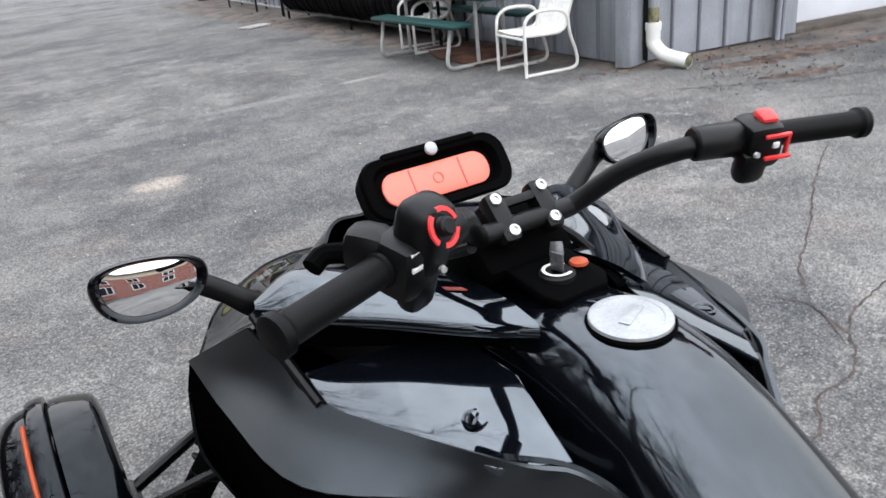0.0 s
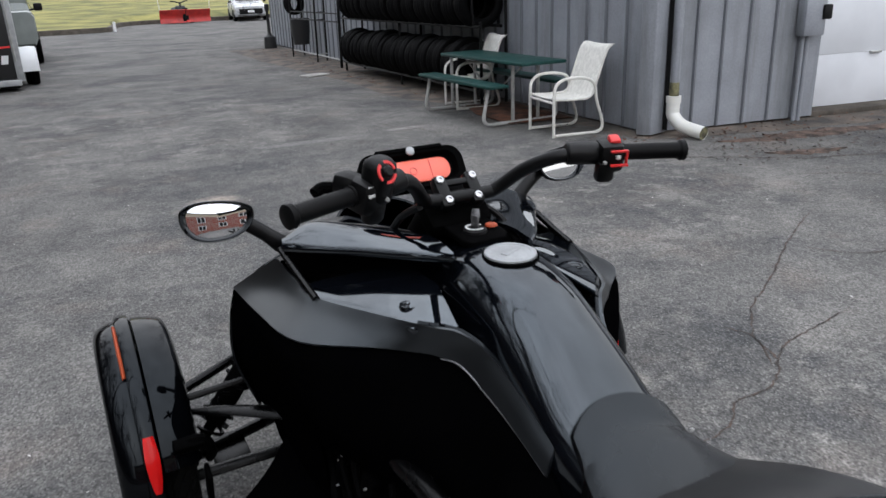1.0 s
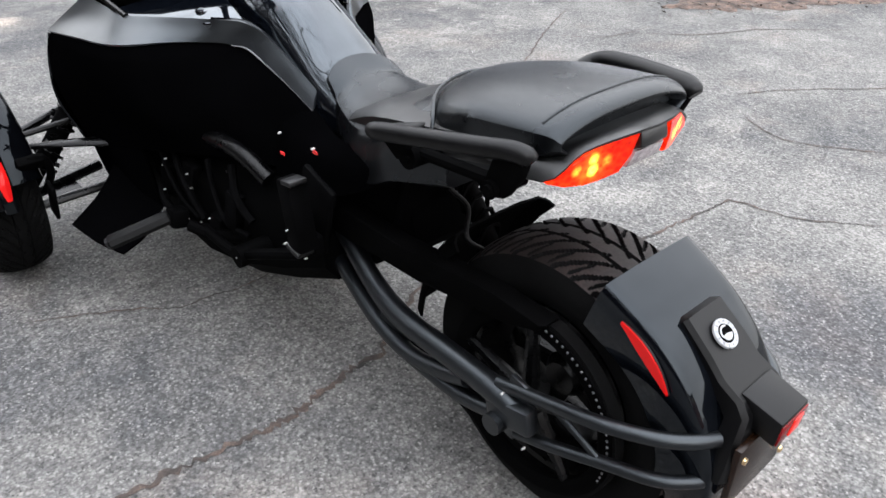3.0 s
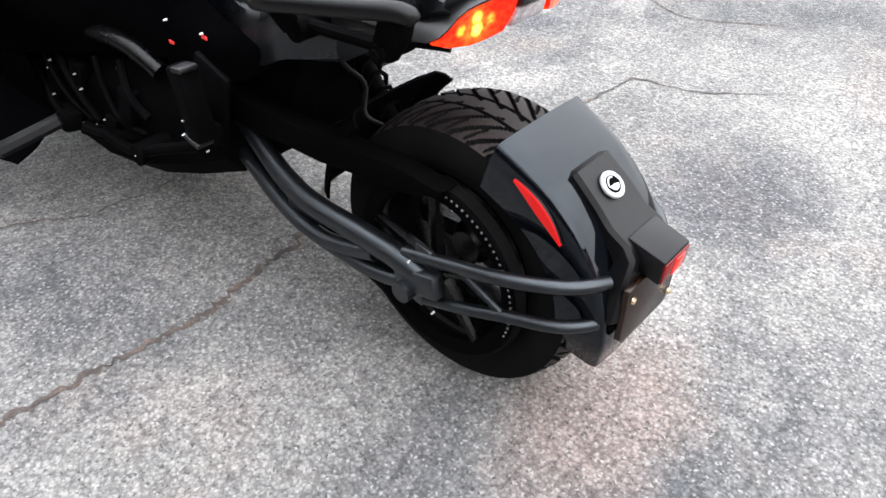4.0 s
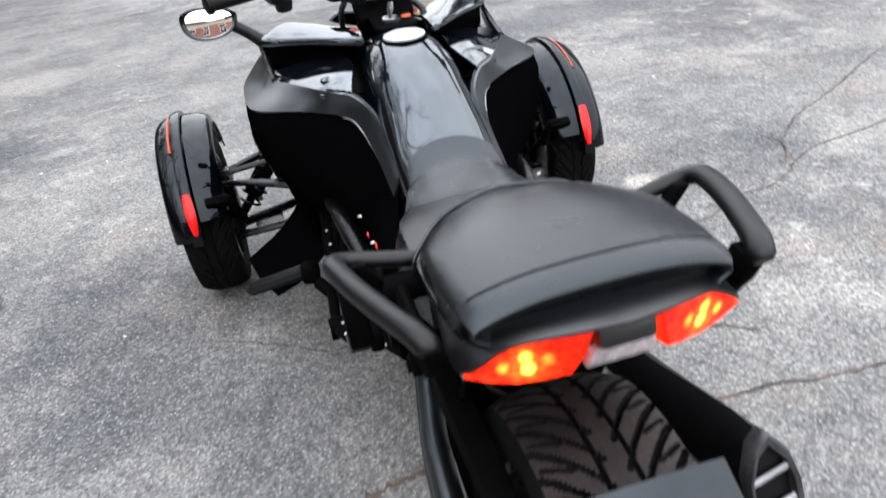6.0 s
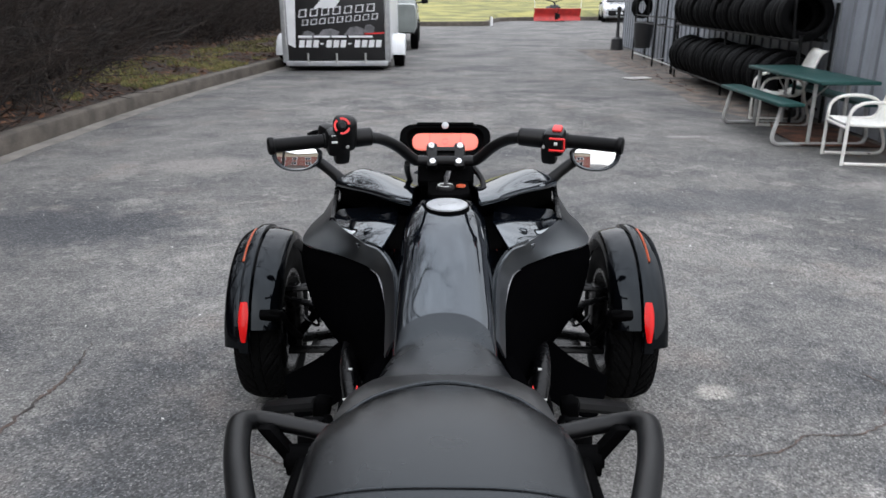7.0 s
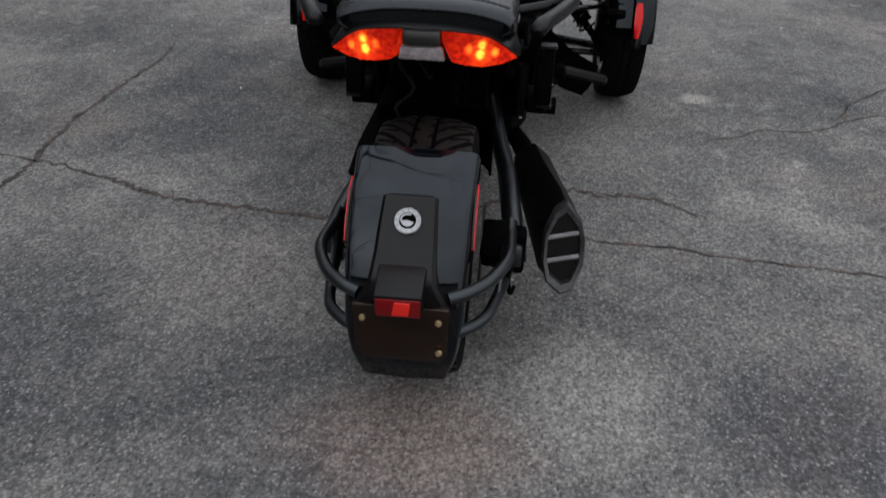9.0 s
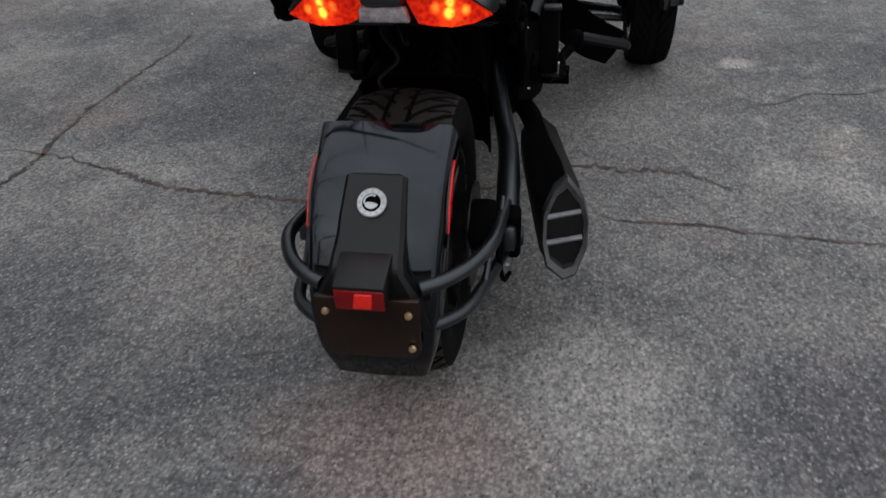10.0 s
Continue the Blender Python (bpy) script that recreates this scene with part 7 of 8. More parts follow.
rnd = random.Random(8)
spots = []
for k in range(700):
    y = rnd.uniform(5.0, 20)
    spots.append((3.55 + 0.02 * y + rnd.random() ** 2 * 0.75, y, 0.012))
for k in range(160):
    spots.append((rnd.uniform(4.3, 6.8), 4.35 + 0.75 * rnd.random() ** 0.5, 0.012))
leaf_scatter("fallen_leaves", "dead leaves and bark chips along the wall", spots, LEAF, 9, 0.022)
PEBBLE = material("pale_chips", (0.42, 0.41, 0.39), 0.9, spread=0.2, random_tone=0.3)
spots = []
for k in range(420):
    a = rnd.uniform(0, 1)
    spots.append((rnd.uniform(-4.2, 4.2), rnd.uniform(1.5, 16), 0.002))
leaf_scatter("grit", "pale chips and grit scattered on asphalt", spots, PEBBLE, 10, 0.009)

CRUMB = material("asphalt_crumbs", (0.045, 0.040, 0.038), 0.95, spread=0.4, scale=20, random_tone=0.4, second=(0.09, 0.075, 0.065))
spots = []
for k in range(420):
    u = rnd.random()
    spots.append((3.95 + 1.8 * u + rnd.gauss(0, 0.16), 2.45 - 1.0 * u + rnd.gauss(0, 0.22), 0.006))
for k in range(420):
    u = rnd.random()
    spots.append((4.1 + 2.2 * u + rnd.gauss(0, 0.15), 4.3 - 0.5 * u + rnd.gauss(0, 0.30), 0.008))
leaf_scatter("asphalt_crumbs", "dark crumbs of broken asphalt and dirt", spots, CRUMB, 12, 0.020)

# ---- wooded bank ----
def bank_z(x, y):
    best, d = None, 1e9
    for p in base_line:
        if abs(p.y - y) < d:
            d, best = abs(p.y - y), p
    dd = max(0.0, best.x - x)
    return 0.17 + 0.10 * dd - 0.0025 * dd * dd + 0.06 * noise.noise((x * 0.9, y * 0.9, 0)) * min(1, dd), best.x


base_line = base
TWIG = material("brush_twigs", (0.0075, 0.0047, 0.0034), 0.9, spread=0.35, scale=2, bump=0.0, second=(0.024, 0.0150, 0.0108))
BARK = material("grey_bark", (0.018, 0.0155, 0.0135), 0.95, spread=0.35, scale=12, bump=0.8, fine=50, distance=0.01)


def prism(vs, fs, a, b, ra, rb):
    d = (b - a)
    if d.length < 1e-6:
        return
    d.normalize()
    s = d.cross(Vector((0.3, 0.9, 0.2))).normalized()
    t = d.cross(s)
    i = len(vs)
    for p, r in ((a, ra), (b, rb)):
        for k in range(3):
            an = 2.0944 * k
            vs.append(p + r * (math.cos(an) * s + math.sin(an) * t))
    for k in range(3):
        fs.append((i + k, i + (k + 1) % 3, i + 3 + (k + 1) % 3, i + 3 + k))


def from_lists(name, vs, fs, mat, parent=None):
    me = bpy.data.meshes.new(name)
    me.from_pydata(vs, [], fs)
    me.materials.append(mat)
    me.shade_smooth()
    ob = new(name, me)
    ob.parent = parent
    return ob


rnd = random.Random(21)
vs, fs = [], []
for clump in range(640):
    y = rnd.uniform(-3, 30)
    zz, bx = bank_z(-8, y)
    x = bx - (0.75 if y < 8.5 else 1.0 + 0.28 * (y - 8.5) if y < 13 else 2.3) - 5.0 * rnd.random() ** 1.2
    z0, _ = bank_z(x, y)
    for k in range(15):
        p = Vector((x + rnd.gauss(0, 0.3), y + rnd.gauss(0, 0.35), z0 - 0.05))
        d = Vector((rnd.gauss(0, 0.75), rnd.gauss(0, 0.75), 1)).normalized()
        L = rnd.uniform(0.7, 2.2) + min(2.4, max(0.0, bx - x - 0.8) * 0.7)
        r = rnd.uniform(0.005, 0.013)
        n = 5
        for s in range(n):
            q = p + d * L / n
            prism(vs, fs, p, q, r * (1 - s / n) + 0.002, r * (1 - (s + 1) / n) + 0.002)
            if s > 0:
                for side in range(2):
                    e = (d + Vector((rnd.gauss(0, 0.8), rnd.gauss(0, 0.8), rnd.gauss(0, 0.4)))).normalized()
                    q2 = q + e * rnd.uniform(0.15, 0.55)
                    prism(vs, fs, q, q2, 0.004, 0.0018)
            d = (d + Vector((rnd.gauss(0, 0.22), rnd.gauss(0, 0.22), rnd.gauss(-0.05, 0.1)))).normalized()
            p = q
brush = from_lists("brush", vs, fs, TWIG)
tagged(brush, "tangled leafless brown brush on the bank", "bushes", kind="stuff")
spots = []
for k in range(9000):
    y = rnd.uniform(2, 24)
    zz, bx = bank_z(-8, y)
    x = bx - 0.18 - 4.0 * rnd.random() ** 1.3
    z, _ = bank_z(x, y)
    spots.append((x, y, z))
LITTER = material("bank_leaf_litter", (0.045, 0.018, 0.010), 0.9, spread=0.5, scale=2.5, bump=0.2, random_tone=0.3, second=(0.14, 0.066, 0.035))
leaf_scatter("leaf_litter", "brown leaf litter covering the bank", spots, LITTER, 31, 0.045)
GRASS = material("winter_grass_blades", (0.10, 0.125, 0.03), 0.9, spread=0.4, scale=4, bump=0.0, second=(0.22, 0.20, 0.07))
vs, fs = [], []
for k in range(16000):
    y = 24 - 15.5 * rnd.random() ** 0.9
    zz, bx = bank_z(-8, y)
    x = bx - 0.17 - rnd.random() ** 1.4 * (0.5 if y < 10 else 1.6)
    if noise.noise((x * 1.3, y * 0.8, 9)) < -0.05:
        continue
    z, _ = bank_z(x, y)
    a = rnd.uniform(0, 6.3)
    h = rnd.uniform(0.03, 0.09)
    w = 0.006
    i = len(vs)
    vs += [(x - w * math.cos(a), y - w * math.sin(a), z), (x + w * math.cos(a), y + w * math.sin(a), z), (x + rnd.gauss(0, 0.03), y + rnd.gauss(0, 0.03), z + h)]
    fs.append((i, i + 1, i + 2))
tagged(from_lists("grass", vs, fs, GRASS), "short winter grass along the kerb", "grass", kind="stuff")


# ---- bare trees ----
def bare_tree(at, height, seed, label, r0=0.16, levels=5):
    rnd = random.Random(seed)
    t = thing("tree", label, "tree", "bare trees", matrix=pose(*at))
    tv, tf, cv, cf = [], [], [], []

    def grow(p, d, L, r, lev):
        n = 5 if lev == 0 else 3
        for s in range(n):
            q = p + d * L / n
            ra, rb = r * (1 - 0.35 * s / n), r * (1 - 0.35 * (s + 1) / n)
            if lev == 0:
                prism(tv, tf, p, q, ra, rb)
            else:
                prism(cv, cf, p, q, ra, rb)
            d = (d + Vector((rnd.gauss(0, 0.09), rnd.gauss(0, 0.09), 0.03 + rnd.gauss(0, 0.06)))).normalized()
            p = q
            if lev < levels and (s > 0 or lev > 0):
                for b in range(1 if lev < 2 else 2):
                    e = (d + Vector((rnd.gauss(0, 0.65), rnd.gauss(0, 0.65), rnd.gauss(0.1, 0.3)))).normalized()
                    grow(q, e, L * rnd.uniform(0.45, 0.68), rb * rnd.uniform(0.42, 0.6), lev + 1)

    grow(Vector((0, 0, -0.1)), Vector((rnd.gauss(0, 0.05), rnd.gauss(0, 0.05), 1)).normalized(), height * 0.55, r0, 0)
    from_lists("trunk", tv, tf, BARK, t)
    tagged(from_lists("crown", cv, cf, BARK, t), "leafless crown of fine branches")
    return t


for x, y, h, s in ((-6.8, 6.5, 7.5, 1), (-8.2, 9.5, 9.0, 2), (-6.6, 12.5, 8.5, 3), (-9.5, 3.0, 9.5, 4), (-8.0, -3.0, 9.0, 5), (-7.0, 17.5, 8.0, 6), (-10.5, 13.5, 10.0, 7), (-7.4, 8.0, 8.0, 21), (-7.2, 10.8, 9.0, 22), (-9.8, 7.0, 10.0, 23), (-7.6, 4.2, 9.0, 24), (-7.0, 1.2, 8.5, 25), (-9.0, 0.0, 10.0, 26), (-8.8, 16.0, 9.5, 27), (-11.5, 10.0, 11.0, 28), (-6.6, -1.5, 9.0, 29), (-12.0, 4.5, 11.0, 30)):
    z, _ = bank_z(x, y)
    bare_tree((x, y, z), h * 1.35, s, "bare deciduous tree on the wooded bank", 0.21)
bare_tree((12.5, 24.5, 0), 22.0, 31, "very tall bare tree behind the workshop", 0.36)
bare_tree((-6.0, 1.9, 0.3), 19.0, 33, "very tall bare tree at the foot of the bank", 0.32)
bare_tree((8.5, 25.5, 0), 13.0, 11, "tall bare tree behind the workshop", 0.25)
bare_tree((15.0, 23.5, 0), 14.0, 12, "tall bare tree behind the workshop", 0.25)
bare_tree((-5.5, -9.0, 0.3), 10.0, 13, "bare tree near the brick house", 0.2)

# distant trees beyond the field
rnd = random.Random(77)
vs, fs = [], []
for k in range(420):
    x = rnd.uniform(-70, 90)
    y = 118 + rnd.uniform(0, 22)
    h = rnd.uniform(4, 9)
    p = Vector((x, y, 2.0))
    for s in range(rnd.randint(8, 14)):
        d = Vector((rnd.gauss(0, 0.35), 0, 1)).normalized()
        a = p + Vector((rnd.gauss(0, 0.25), 0, rnd.uniform(0, h * 0.55)))
        prism(vs, fs, a, a + d * h * rnd.uniform(0.3, 0.5), 0.10, 0.02)
    prism(vs, fs, p, p + Vector((0, 0, h * 0.8)), 0.16, 0.05)
tagged(from_lists("far_woods", vs, fs, TWIG), "far line of leafless woods beyond the field", "trees", kind="stuff")

# woods added behind the bank as a dark backdrop; they also darken low reflections
rnd = random.Random(78)
vs, fs = [], []
for k in range(620):
    x, y = rnd.uniform(-24, -12.5), rnd.uniform(-14, 48)
    h = rnd.uniform(5, 11)
    p = Vector((x, y, 0.6))
    prism(vs, fs, p, p + Vector((rnd.gauss(0, 0.4), rnd.gauss(0, 0.4), h)), rnd.uniform(0.06, 0.17), 0.02)
    for s in range(16):
        a = p + Vector((rnd.gauss(0, 0.3), rnd.gauss(0, 0.3), rnd.uniform(0.0, h * 0.75)))
        d = Vector((rnd.gauss(0, 0.6), rnd.gauss(0, 0.6), rnd.uniform(0.2, 1))).normalized()
        prism(vs, fs, a, a + d * rnd.uniform(0.8, 2.6), rnd.uniform(0.02, 0.05), 0.008)
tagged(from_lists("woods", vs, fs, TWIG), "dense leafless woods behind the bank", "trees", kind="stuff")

# ---- trailer ----
WHITE_PAINT = material("white_vehicle_paint", (0.72, 0.73, 0.74), 0.3, spread=0.06, scale=3)
TRAILER_ALU = material("trailer_alloy", (0.40, 0.41, 0.42), 0.45, 0.4, spread=0.12, scale=10)
PRINT_BLACK = material("black_vinyl_print", (0.012, 0.012, 0.013), 0.35, spread=0.2, scale=4)
PRINT_GREY = material("grey_vinyl_print", (0.16, 0.16, 0.17), 0.4, spread=0.4, scale=5)
trailer = thing("trailer", "enclosed cargo trailer with printed black rear door", "trailer", matrix=pose(-2.19, 14.45, -0.10, 0, 0, 1.5) @ Matrix.Diagonal((1.03, 1, 1, 1)))
bm = bm_new()
box(bm, (2.06, 4.2, 1.95), (0, 2.13, 1.27), bevel=0.02)
part("body", bm, WHITE_PAINT, trailer, "white trailer body")
for x in (-0.98, 0.98):
    bm = bm_new()
    box(bm, (0.11, 0.06, 1.98), (x, 0, 1.26), bevel=0.012)
    part("door_post", bm, TRAILER_ALU, trailer)
    bm = bm_new()
    tube(bm, [(x * 0.98, -0.05, 0.6), (x * 0.98, -0.05, 1.9)], 0.014, 8, 1)
    box(bm, (0.07, 0.04, 0.05), (x * 0.98, -0.04, 0.98), bevel=0.006)
    part("latch_bar", bm, GALV, trailer)
bm = bm_new()
box(bm, (1.96, 0.07, 0.10), (0, -0.01, 0.25), bevel=0.012)
part("bumper_bar", bm, TRAILER_ALU, trailer)
bm = bm_new()
box(bm, (1.86, 0.04, 1.92), (0, -0.005, 1.27), bevel=0.006)
door_panel = part("rear_door", bm, PRINT_BLACK, trailer, "black printed ramp door")


def flat_print(name, pts, mat, lift=0.03, lab="printed shape"):
    bm = bm_new()
    slab(bm, [(x, -lift, z) for x, z in pts], (0, 0.003, 0))
    return part(name, bm, mat, door_panel, lab, smooth=0)


flat_print("print_field", [(-0.92, 0.62), (-0.78, 0.55), (-0.74, 1.5), (-0.92, 1.45)], WHITE_PAINT, 0.028)
flat_print("print_stripe", [(-0.92, 1.53), (-0.50, 1.565), (-0.50, 1.52), (-0.92, 1.48)], RED_PRINT, 0.0285)
flat_print("print_stripe", [(0.30, 1.675), (0.92, 1.74), (0.92, 1.685), (0.30, 1.63)], RED_PRINT, 0.0285)
flat_print("print_field", [(-0.40, 1.30), (-0.2, 1.52), (0.1, 1.44), (0.0, 1.30)], WHITE_PAINT, 0.028)
flat_print("print_stripe", [(0.55, 0.83), (0.92, 0.85), (0.92, 0.82), (0.55, 0.80)], RED_PRINT, 0.0285)
for k in range(7):
    x = -0.70 + 0.215 * k
    flat_print("emblem_bar", [(x, 1.12 + 0.018 * k), (x + 0.15, 1.135 + 0.018 * k), (x + 0.17, 1.28 + 0.018 * k), (x + 0.03, 1.265 + 0.018 * k)], WHITE_PAINT, 0.030)
    flat_print("emblem_bar", [(x + 0.025, 1.14 + 0.018 * k), (x + 0.13, 1.15 + 0.018 * k), (x + 0.145, 1.262 + 0.018 * k), (x + 0.045, 1.25 + 0.018 * k)], PRINT_BLACK, 0.033)
for k in range(9):
    x = -0.64 + 0.165 * k
    flat_print("emblem_bar", [(x, 0.97 + 0.014 * k), (x + 0.115, 0.98 + 0.014 * k), (x + 0.135, 1.09 + 0.014 * k), (x + 0.02, 1.08 + 0.014 * k)], WHITE_PAINT, 0.030)
    flat_print("emblem_bar", [(x + 0.02, 0.985 + 0.014 * k), (x + 0.10, 0.992 + 0.014 * k), (x + 0.113, 1.077 + 0.014 * k), (x + 0.035, 1.07 + 0.014 * k)], PRINT_BLACK, 0.033)
for x, z, s in ((-0.55, 0.78, 0.14), (-0.15, 0.82, 0.22), (0.35, 0.86, 0.2), (0.62, 0.9, 0.12), (0.25, 1.55, 0.16)):
    flat_print("emblem_shape", [(x - s, z - 0.06), (x + s * 0.8, z - 0.07), (x + s, z + 0.04), (x + s * 0.3, z + 0.10), (x - s * 0.4, z + 0.08)], PRINT_GREY, 0.029)
for x0, w in ((-0.72, 0.26), (-0.42, 0.30), (-0.08, 0.28), (0.24, 0.46)):
    flat_print("text_bar", [(x0, 0.745), (x0 + w, 0.745), (x0 + w, 0.785), (x0, 0.785)], WHITE_PAINT, 0.031, "white line of unreadable print")
for k, x in enumerate((-0.72, -0.585, -0.45, -0.20, -0.065, 0.07, 0.34, 0.475, 0.61, 0.745)):
    flat_print("text_bar", [(x, 0.56), (x + 0.10, 0.56), (x + 0.125, 0.70), (x + 0.025, 0.70)], WHITE_PAINT, 0.031, "bold white bar")
for x in (-0.31, 0.22):
    flat_print("text_bar", [(x, 0.615), (x + 0.06, 0.615), (x + 0.068, 0.645), (x + 0.008, 0.645)], WHITE_PAINT, 0.031, "bold white bar")


def lettering(text, size, m, mat, parent, name, label):
    cu = bpy.data.curves.new(name, "FONT")
    cu.body, cu.size, cu.extrude, cu.align_x = text, size, 0.002, "CENTER"
    cu.shear = 0.2
    tmp = bpy.data.objects.new(name, cu)
    scene.collection.objects.link(tmp)
    bpy.context.view_layer.update()
    me = bpy.data.meshes.new_from_object(tmp.evaluated_get(bpy.context.evaluated_depsgraph_get()))
    bpy.data.objects.remove(tmp)
    me.materials.clear()
    me.materials.append(mat)
    ob = new(name, me)
    ob.parent, ob.matrix_basis = parent, m
    ob["label"] = label
    return ob


lettering("WE BUY BIKES", 0.19, pose(-0.08, -0.032, 1.60, 90, -4, 0), WHITE_PAINT, door_panel, "lettering", "white painted words")
for x in (-0.55, 0.0, 0.55):
    bm = bm_new()
    tube(bm, [(x, -0.05, 0.24), (x, -0.045, 0.45)], 0.02, 8, 1)
    part("hinge", bm, GALV, trailer, "grey hinge bar")
for sx in (-1, 1):
    bm = bm_new()
    ctrl = [[(sx * 1.03, 1.15 + 0.42 * math.cos(a), 0.36 + 0.40 * math.sin(a)), (sx * 1.15, 1.15 + 0.42 * math.cos(a), 0.36 + 0.42 * math.sin(a)), (sx * 1.28, 1.15 + 0.42 * math.cos(a), 0.36 + 0.40 * math.sin(a)), (sx * 1.29, 1.15 + 0.40 * math.cos(a), 0.36 + 0.34 * math.sin(a))] for a in np.linspace(0.0, math.pi, 9)]
    patch(bm, ctrl, 2, 2, 0.012)
    part("wheel_arch", bm, WHITE_PAINT, trailer, "white wheel arch")
    bm = rack_tyre_mesh(0.34, 0.11)
    part("tyre", bm, RUBBER_OLD, trailer, "black tyre", matrix=pose(sx * 1.16, 1.15, 0.44, 0, 0, 90))
bm = bm_new()
box(bm, (1.9, 4.0, 0.18), (0, 2.1, 0.24), bevel=0.02)
part("floor_frame", bm, BLACK_STEEL, trailer)


# ---- vehicles ----
GLASSY = material("dark_window_glass", (0.02, 0.022, 0.025), 0.05, spread=0.05, bump=0.0)
CAR_SILVER = material("silver_car_paint", (0.55, 0.56, 0.58), 0.28, 0.4, spread=0.06, scale=3)
TRUCK_GREEN = material("grey_green_paint", (0.20, 0.22, 0.21), 0.25, spread=0.1, scale=3)
LAMP_GLASS = material("lamp_glass", (0.7, 0.7, 0.7), 0.1, spread=0.05)


def body_loft(rows):
    """rows: y, half width, bottom, waist, roof half width, roof height."""
    bm = bm_new()
    rings = []
    for y, w, z0, zw, wr, zr in rows:
        rings.append([(-w * 0.92, y, z0), (-w, y, z0 + 0.15), (-w, y, zw - 0.08), (-w * 0.96, y, zw), (-wr, y, zr - 0.03), (-wr * 0.9, y, zr), (wr * 0.9, y, zr), (wr, y, zr - 0.03), (w * 0.96, y, zw), (w, y, zw - 0.08), (w, y, z0 + 0.15), (w * 0.92, y, z0)])
    cols = [cr(c, 3) for c in zip(*rings)]
    loft(bm, [list(r) for r in zip(*cols)])
    return bm


def car_wheels(parent, w, ys, R):
    for sx in (-1, 1):
        for y in ys:
            tw = part("wheel", rack_tyre_mesh(R, 0.11), RUBBER_OLD, parent, "black tyre", matrix=pose(sx * (w - 0.1), y, R, 0, 0, 90))
            bm = bm_new()
            lathe(bm, [(-0.09, 0.0), (-0.09, R * 0.5), (-0.05, R * 0.6), (0.05, R * 0.6), (0.09, R * 0.5), (0.09, 0.0)], 20, axis="y")
            part("rim", bm, GALV, tw)


suv = thing("parked_suv", "silver estate car with roof box facing the yard", "car", matrix=pose(9.3, 41.5, 0, 0, 0, -7) @ Matrix.Diagonal((0.95, 0.95, 0.95, 1)))
part("body", body_loft([(0.0, 0.80, 0.35, 0.70, 0.70, 0.78), (0.25, 0.88, 0.25, 0.82, 0.78, 0.92), (1.1, 0.90, 0.25, 0.95, 0.78, 1.05), (1.3, 0.90, 0.25, 0.97, 0.76, 1.10), (2.0, 0.90, 0.25, 0.98, 0.64, 1.48), (3.2, 0.90, 0.25, 0.98, 0.64, 1.52), (4.2, 0.88, 0.28, 0.98, 0.60, 1.42), (4.5, 0.82, 0.35, 0.95, 0.60, 1.05)]), CAR_SILVER, suv, "silver car body")
bm = bm_new()
slab(bm, [(-0.68, 1.33, 1.10), (0.68, 1.33, 1.10), (0.58, 1.93, 1.47), (-0.58, 1.93, 1.47)], (0, -0.06, 0.06))
part("windscreen", bm, GLASSY, suv)
bm = bm_new()
box(bm, (1.3, 0.08, 0.30), (0, 0.02, 0.52), bevel=0.03)
part("grille", bm, BLACK_STEEL, suv)
for sx in (-1, 1):
    bm = bm_new()
    box(bm, (0.32, 0.10, 0.14), (sx * 0.62, 0.06, 0.72), (0, 0, sx * 12), 0.03)
    part("headlight", bm, LAMP_GLASS, suv)
    bm = bm_new()
    box(bm, (0.16, 0.12, 0.12), (sx * 0.98, 1.45, 1.05), bevel=0.03)
    part("door_mirror", bm, BLACK_STEEL, suv)
bm = bm_new()
box(bm, (0.36, 0.02, 0.12), (0, -0.03, 0.52), bevel=0.005)
part("plate", bm, WHITE_PAINT, suv)
bm = bm_new()
box(bm, (1.0, 1.5, 0.28), (0, 2.7, 1.68), bevel=0.08)
part("roof_box", bm, BLACK_STEEL, suv, "black roof box")
car_wheels(suv, 0.92, (0.85, 3.6), 0.33)

truck = thing("pickup_truck", "grey-green pickup truck hitched to the trailer", "truck", matrix=pose(-1.80, 19.9, 0, 0, 0, 1.5))
part("body", body_loft([(0.0, 0.95, 0.5, 1.15, 0.93, 1.2), (0.3, 0.98, 0.45, 1.18, 0.93, 1.24), (1.9, 0.98, 0.45, 1.18, 0.93, 1.24), (2.0, 0.98, 0.45, 1.2, 0.85, 1.80), (2.5, 0.98, 0.45, 1.2, 0.75, 1.92), (3.6, 0.98, 0.45, 1.2, 0.75, 1.90), (4.3, 0.98, 0.45, 1.18, 0.8, 1.30), (5.3, 0.95, 0.5, 1.1, 0.85, 1.15)]), TRUCK_GREEN, truck, "grey-green cab and bed")
for sx in (-1, 1):
    bm = bm_new()
    slab(bm, [(sx * 0.985, 2.2, 1.24), (sx * 0.985, 4.0, 1.24), (sx * 0.80, 3.6, 1.78), (sx * 0.80, 2.4, 1.78)], (sx * 0.012, 0, 0))
    part("side_window", bm, GLASSY, truck)
    bm = bm_new()
    box(bm, (0.22, 0.10, 0.20), (sx * 1.18, 3.9, 1.28), bevel=0.04)
    tube(bm, [(sx * 0.96, 3.95, 1.20), (sx * 1.12, 3.9, 1.24)], 0.025, 8, 1)
    part("door_mirror", bm, BLACK_STEEL, truck)
    bm = bm_new()
    box(bm, (0.02, 1.5, 0.16), (sx * 0.99, 2.6, 0.85), bevel=0.005)
    part("side_stripe", bm, CAR_SILVER, truck)
car_wheels(truck, 1.0, (1.0, 4.5), 0.38)

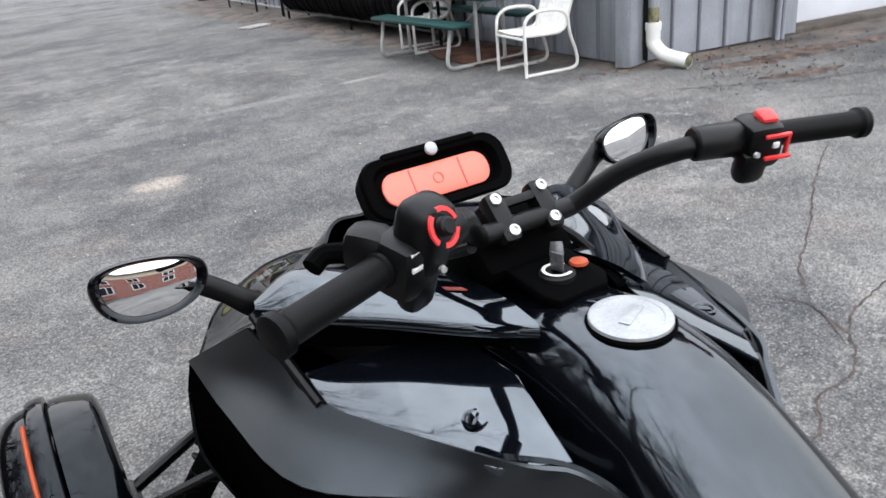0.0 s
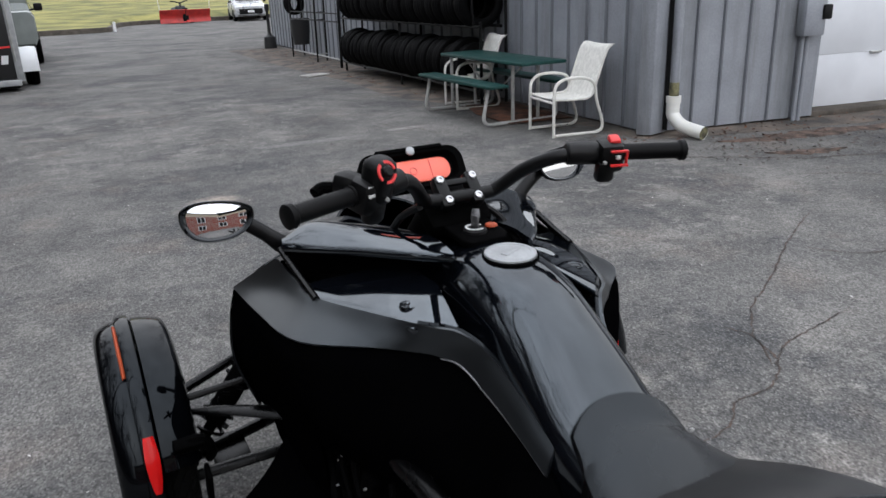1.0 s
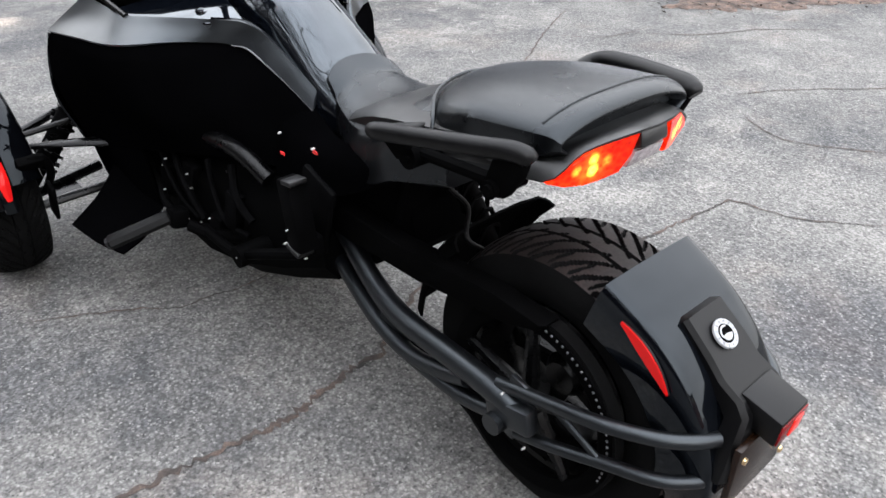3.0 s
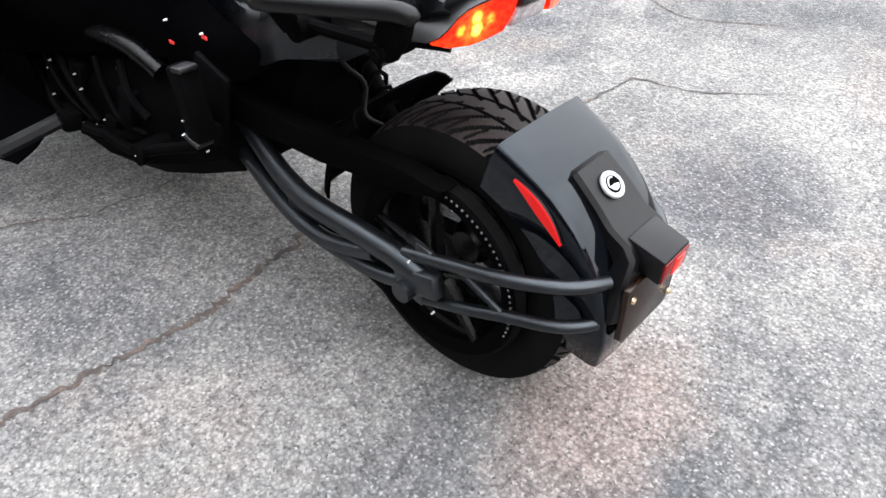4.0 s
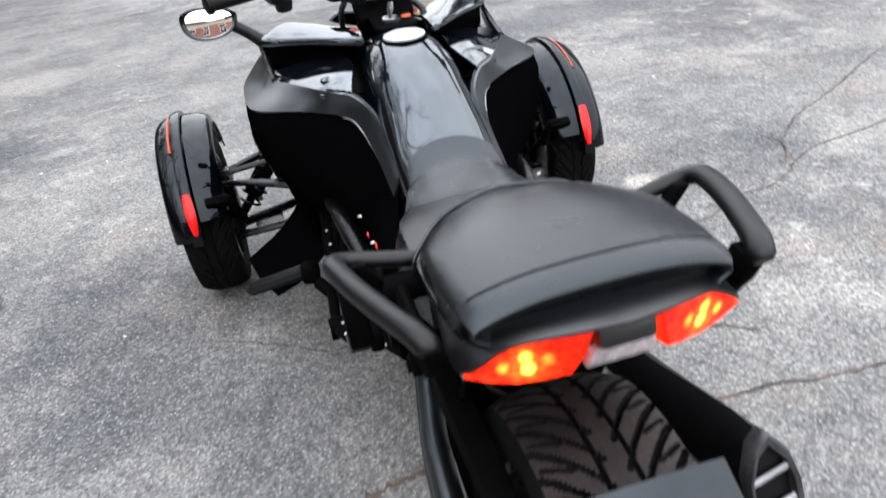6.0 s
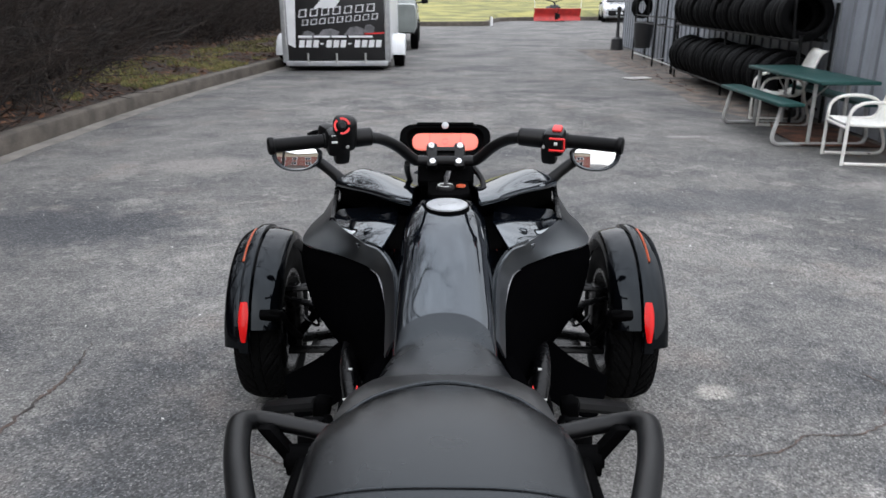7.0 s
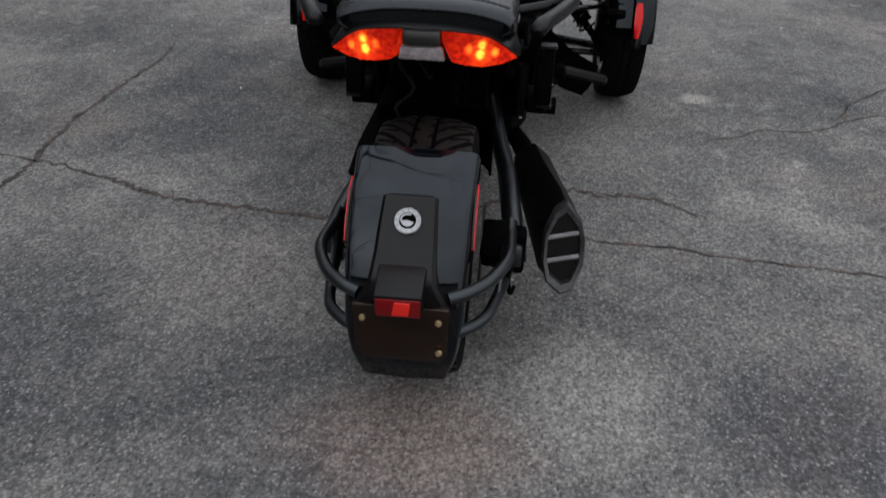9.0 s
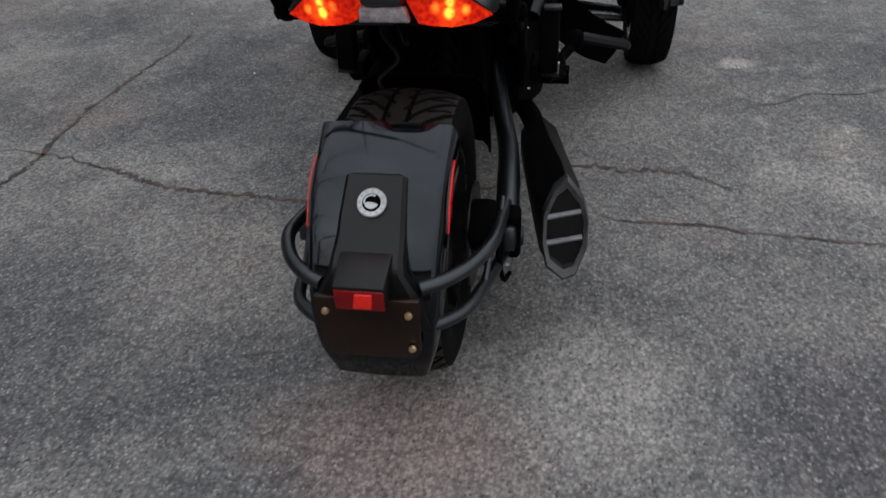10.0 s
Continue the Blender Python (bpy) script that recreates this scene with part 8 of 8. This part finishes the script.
PLOW_RED = material("red_plow_paint", (0.42, 0.025, 0.022), 0.45, spread=0.2, scale=4)
plow = thing("plow_machine", "small black utility machine with red snow plow", "snow plow", matrix=pose(6.1, 43.6, 0, 0, 0, 2))
for sx in (-1, 1):
    bm = bm_new()
    ctrl = [[(sx * x, -0.9 + 0.12 * abs(x) + 0.10 * math.sin(k * 0.7), 0.06 + 0.11 * k) for x in (0.02, 0.45, 0.9, 1.3)] for k in range(7)]
    patch(bm, ctrl, 2, 2, 0.03)
    part("blade", bm, PLOW_RED, plow, "red plow blade")
    bm = bm_new()
    tube(bm, [(sx * 1.28, -0.8, 0.7), (sx * 1.32, -0.8, 1.3)], 0.012, 8, 1)
    part("marker_rod", bm, WHITE_PAINT, plow)
    for y in (0.25, 1.45):
        part("wheel", rack_tyre_mesh(0.32, 0.13), RUBBER_OLD, plow, "black knobbly tyre", matrix=pose(sx * 0.5, y, 0.32, 0, 0, 90))
part("body", body_loft([(-0.1, 0.22, 0.35, 0.6, 0.2, 0.65), (0.3, 0.32, 0.3, 0.75, 0.25, 0.9), (0.8, 0.26, 0.3, 0.7, 0.2, 0.85), (1.6, 0.30, 0.35, 0.7, 0.25, 0.8)]), BLACK_STEEL, plow, "black machine body")
bm = bm_new()
tube(bm, [(-0.45, 0.55, 1.15), (-0.25, 0.45, 1.12), (0, 0.35, 1.05), (0.25, 0.45, 1.12), (0.45, 0.55, 1.15)], 0.03, 8, 3)
tube(bm, [(0, 0.35, 1.05), (0, 0.2, 0.8)], 0.05, 8, 1)
part("handlebar", bm, BLACK_STEEL, plow)
bm = bm_new()
box(bm, (0.30, 0.06, 0.7), (0, -0.82, 0.45), bevel=0.02)
part("lift_frame", bm, BLACK_STEEL, plow)
bm = bm_new()
tube(bm, [(0, 0, 0), (0, 0, 0.42)], 0.06, 12, 1)
tagged(part("marker_post", bm, WHITE_PAINT, None, matrix=pose(2.15, 37.4, 0)), "short white marker post at the kerb end", "post")
bm = bm_new()
slab(bm, [(-5.5, 13.0, 0), (0.0, 13.0, 0), (0.0, 13.0, 0.001), (-5.5, 13.0, 0.001)], (0, 0.001, 0)) if False else None
bm.free()

# ---- brick house behind, seen in the mirrors ----
BRICK = bpy.data.materials.new("red_brick")
BRICK.use_nodes = True
bn, bl = BRICK.node_tree.nodes, BRICK.node_tree.links
bt = bn.new("ShaderNodeTexBrick")
bt.inputs["Color1"].default_value, bt.inputs["Color2"].default_value, bt.inputs["Mortar"].default_value = (0.30, 0.085, 0.06, 1), (0.22, 0.06, 0.045, 1), (0.35, 0.33, 0.30, 1)
bt.inputs["Scale"].default_value = 4.4
btc, bmap = bn.new("ShaderNodeTexCoord"), bn.new("ShaderNodeMapping")
bmap.inputs["Rotation"].default_value = (radians(90), 0, 0)
bl.new(btc.outputs["Object"], bmap.inputs["Vector"])
bl.new(bmap.outputs["Vector"], bt.inputs["Vector"])
bl.new(bt.outputs["Color"], bn["Principled BSDF"].inputs["Base Color"])
bn["Principled BSDF"].inputs["Roughness"].default_value = 0.9
CREAM = material("cream_siding", (0.55, 0.47, 0.36), 0.7, spread=0.1, scale=2)
house = thing("brick_house", "red brick house with cream upper storey and white windows", "house", matrix=pose(-5.0, -19.5, 0, 0, 0, 6))
bm = bm_new()
box(bm, (22, 8, 4.4), (0, -4, 2.2))
part("wall", bm, BRICK, house, "red brick wall")
bm = bm_new()
box(bm, (22.1, 8.1, 1.4), (0, -4, 5.1))
part("upper_wall", bm, CREAM, house, "cream upper wall")
bm = bm_new()
slab(bm, [(-11.6, 0.7, 5.8), (11.6, 0.7, 5.8), (11.6, -4, 6.8), (-11.6, -4, 6.8)], (0, 0, 0.2))
slab(bm, [(-11.6, -8.7, 5.2), (11.6, -8.7, 5.2), (11.6, -4, 6.6), (-11.6, -4, 6.6)], (0, 0, 0.2))
part("roof", bm, SIDING_DARK, house)
for i in range(7):
    for z, hh in ((1.5, 1.3), (3.5, 1.2)):
        bm = bm_new()
        box(bm, (1.2, 0.12, hh), (-9 + 3.0 * i, 0.04, z), bevel=0.02)
        win = part("window", bm, WHITE_PAINT, house, "white window frame")
        for dx in (-0.27, 0.27):
            bm = bm_new()
            box(bm, (0.46, 0.04, hh - 0.22), (-9 + 3.0 * i + dx, 0.095, z))
            part("pane", bm, GLASSY, win)
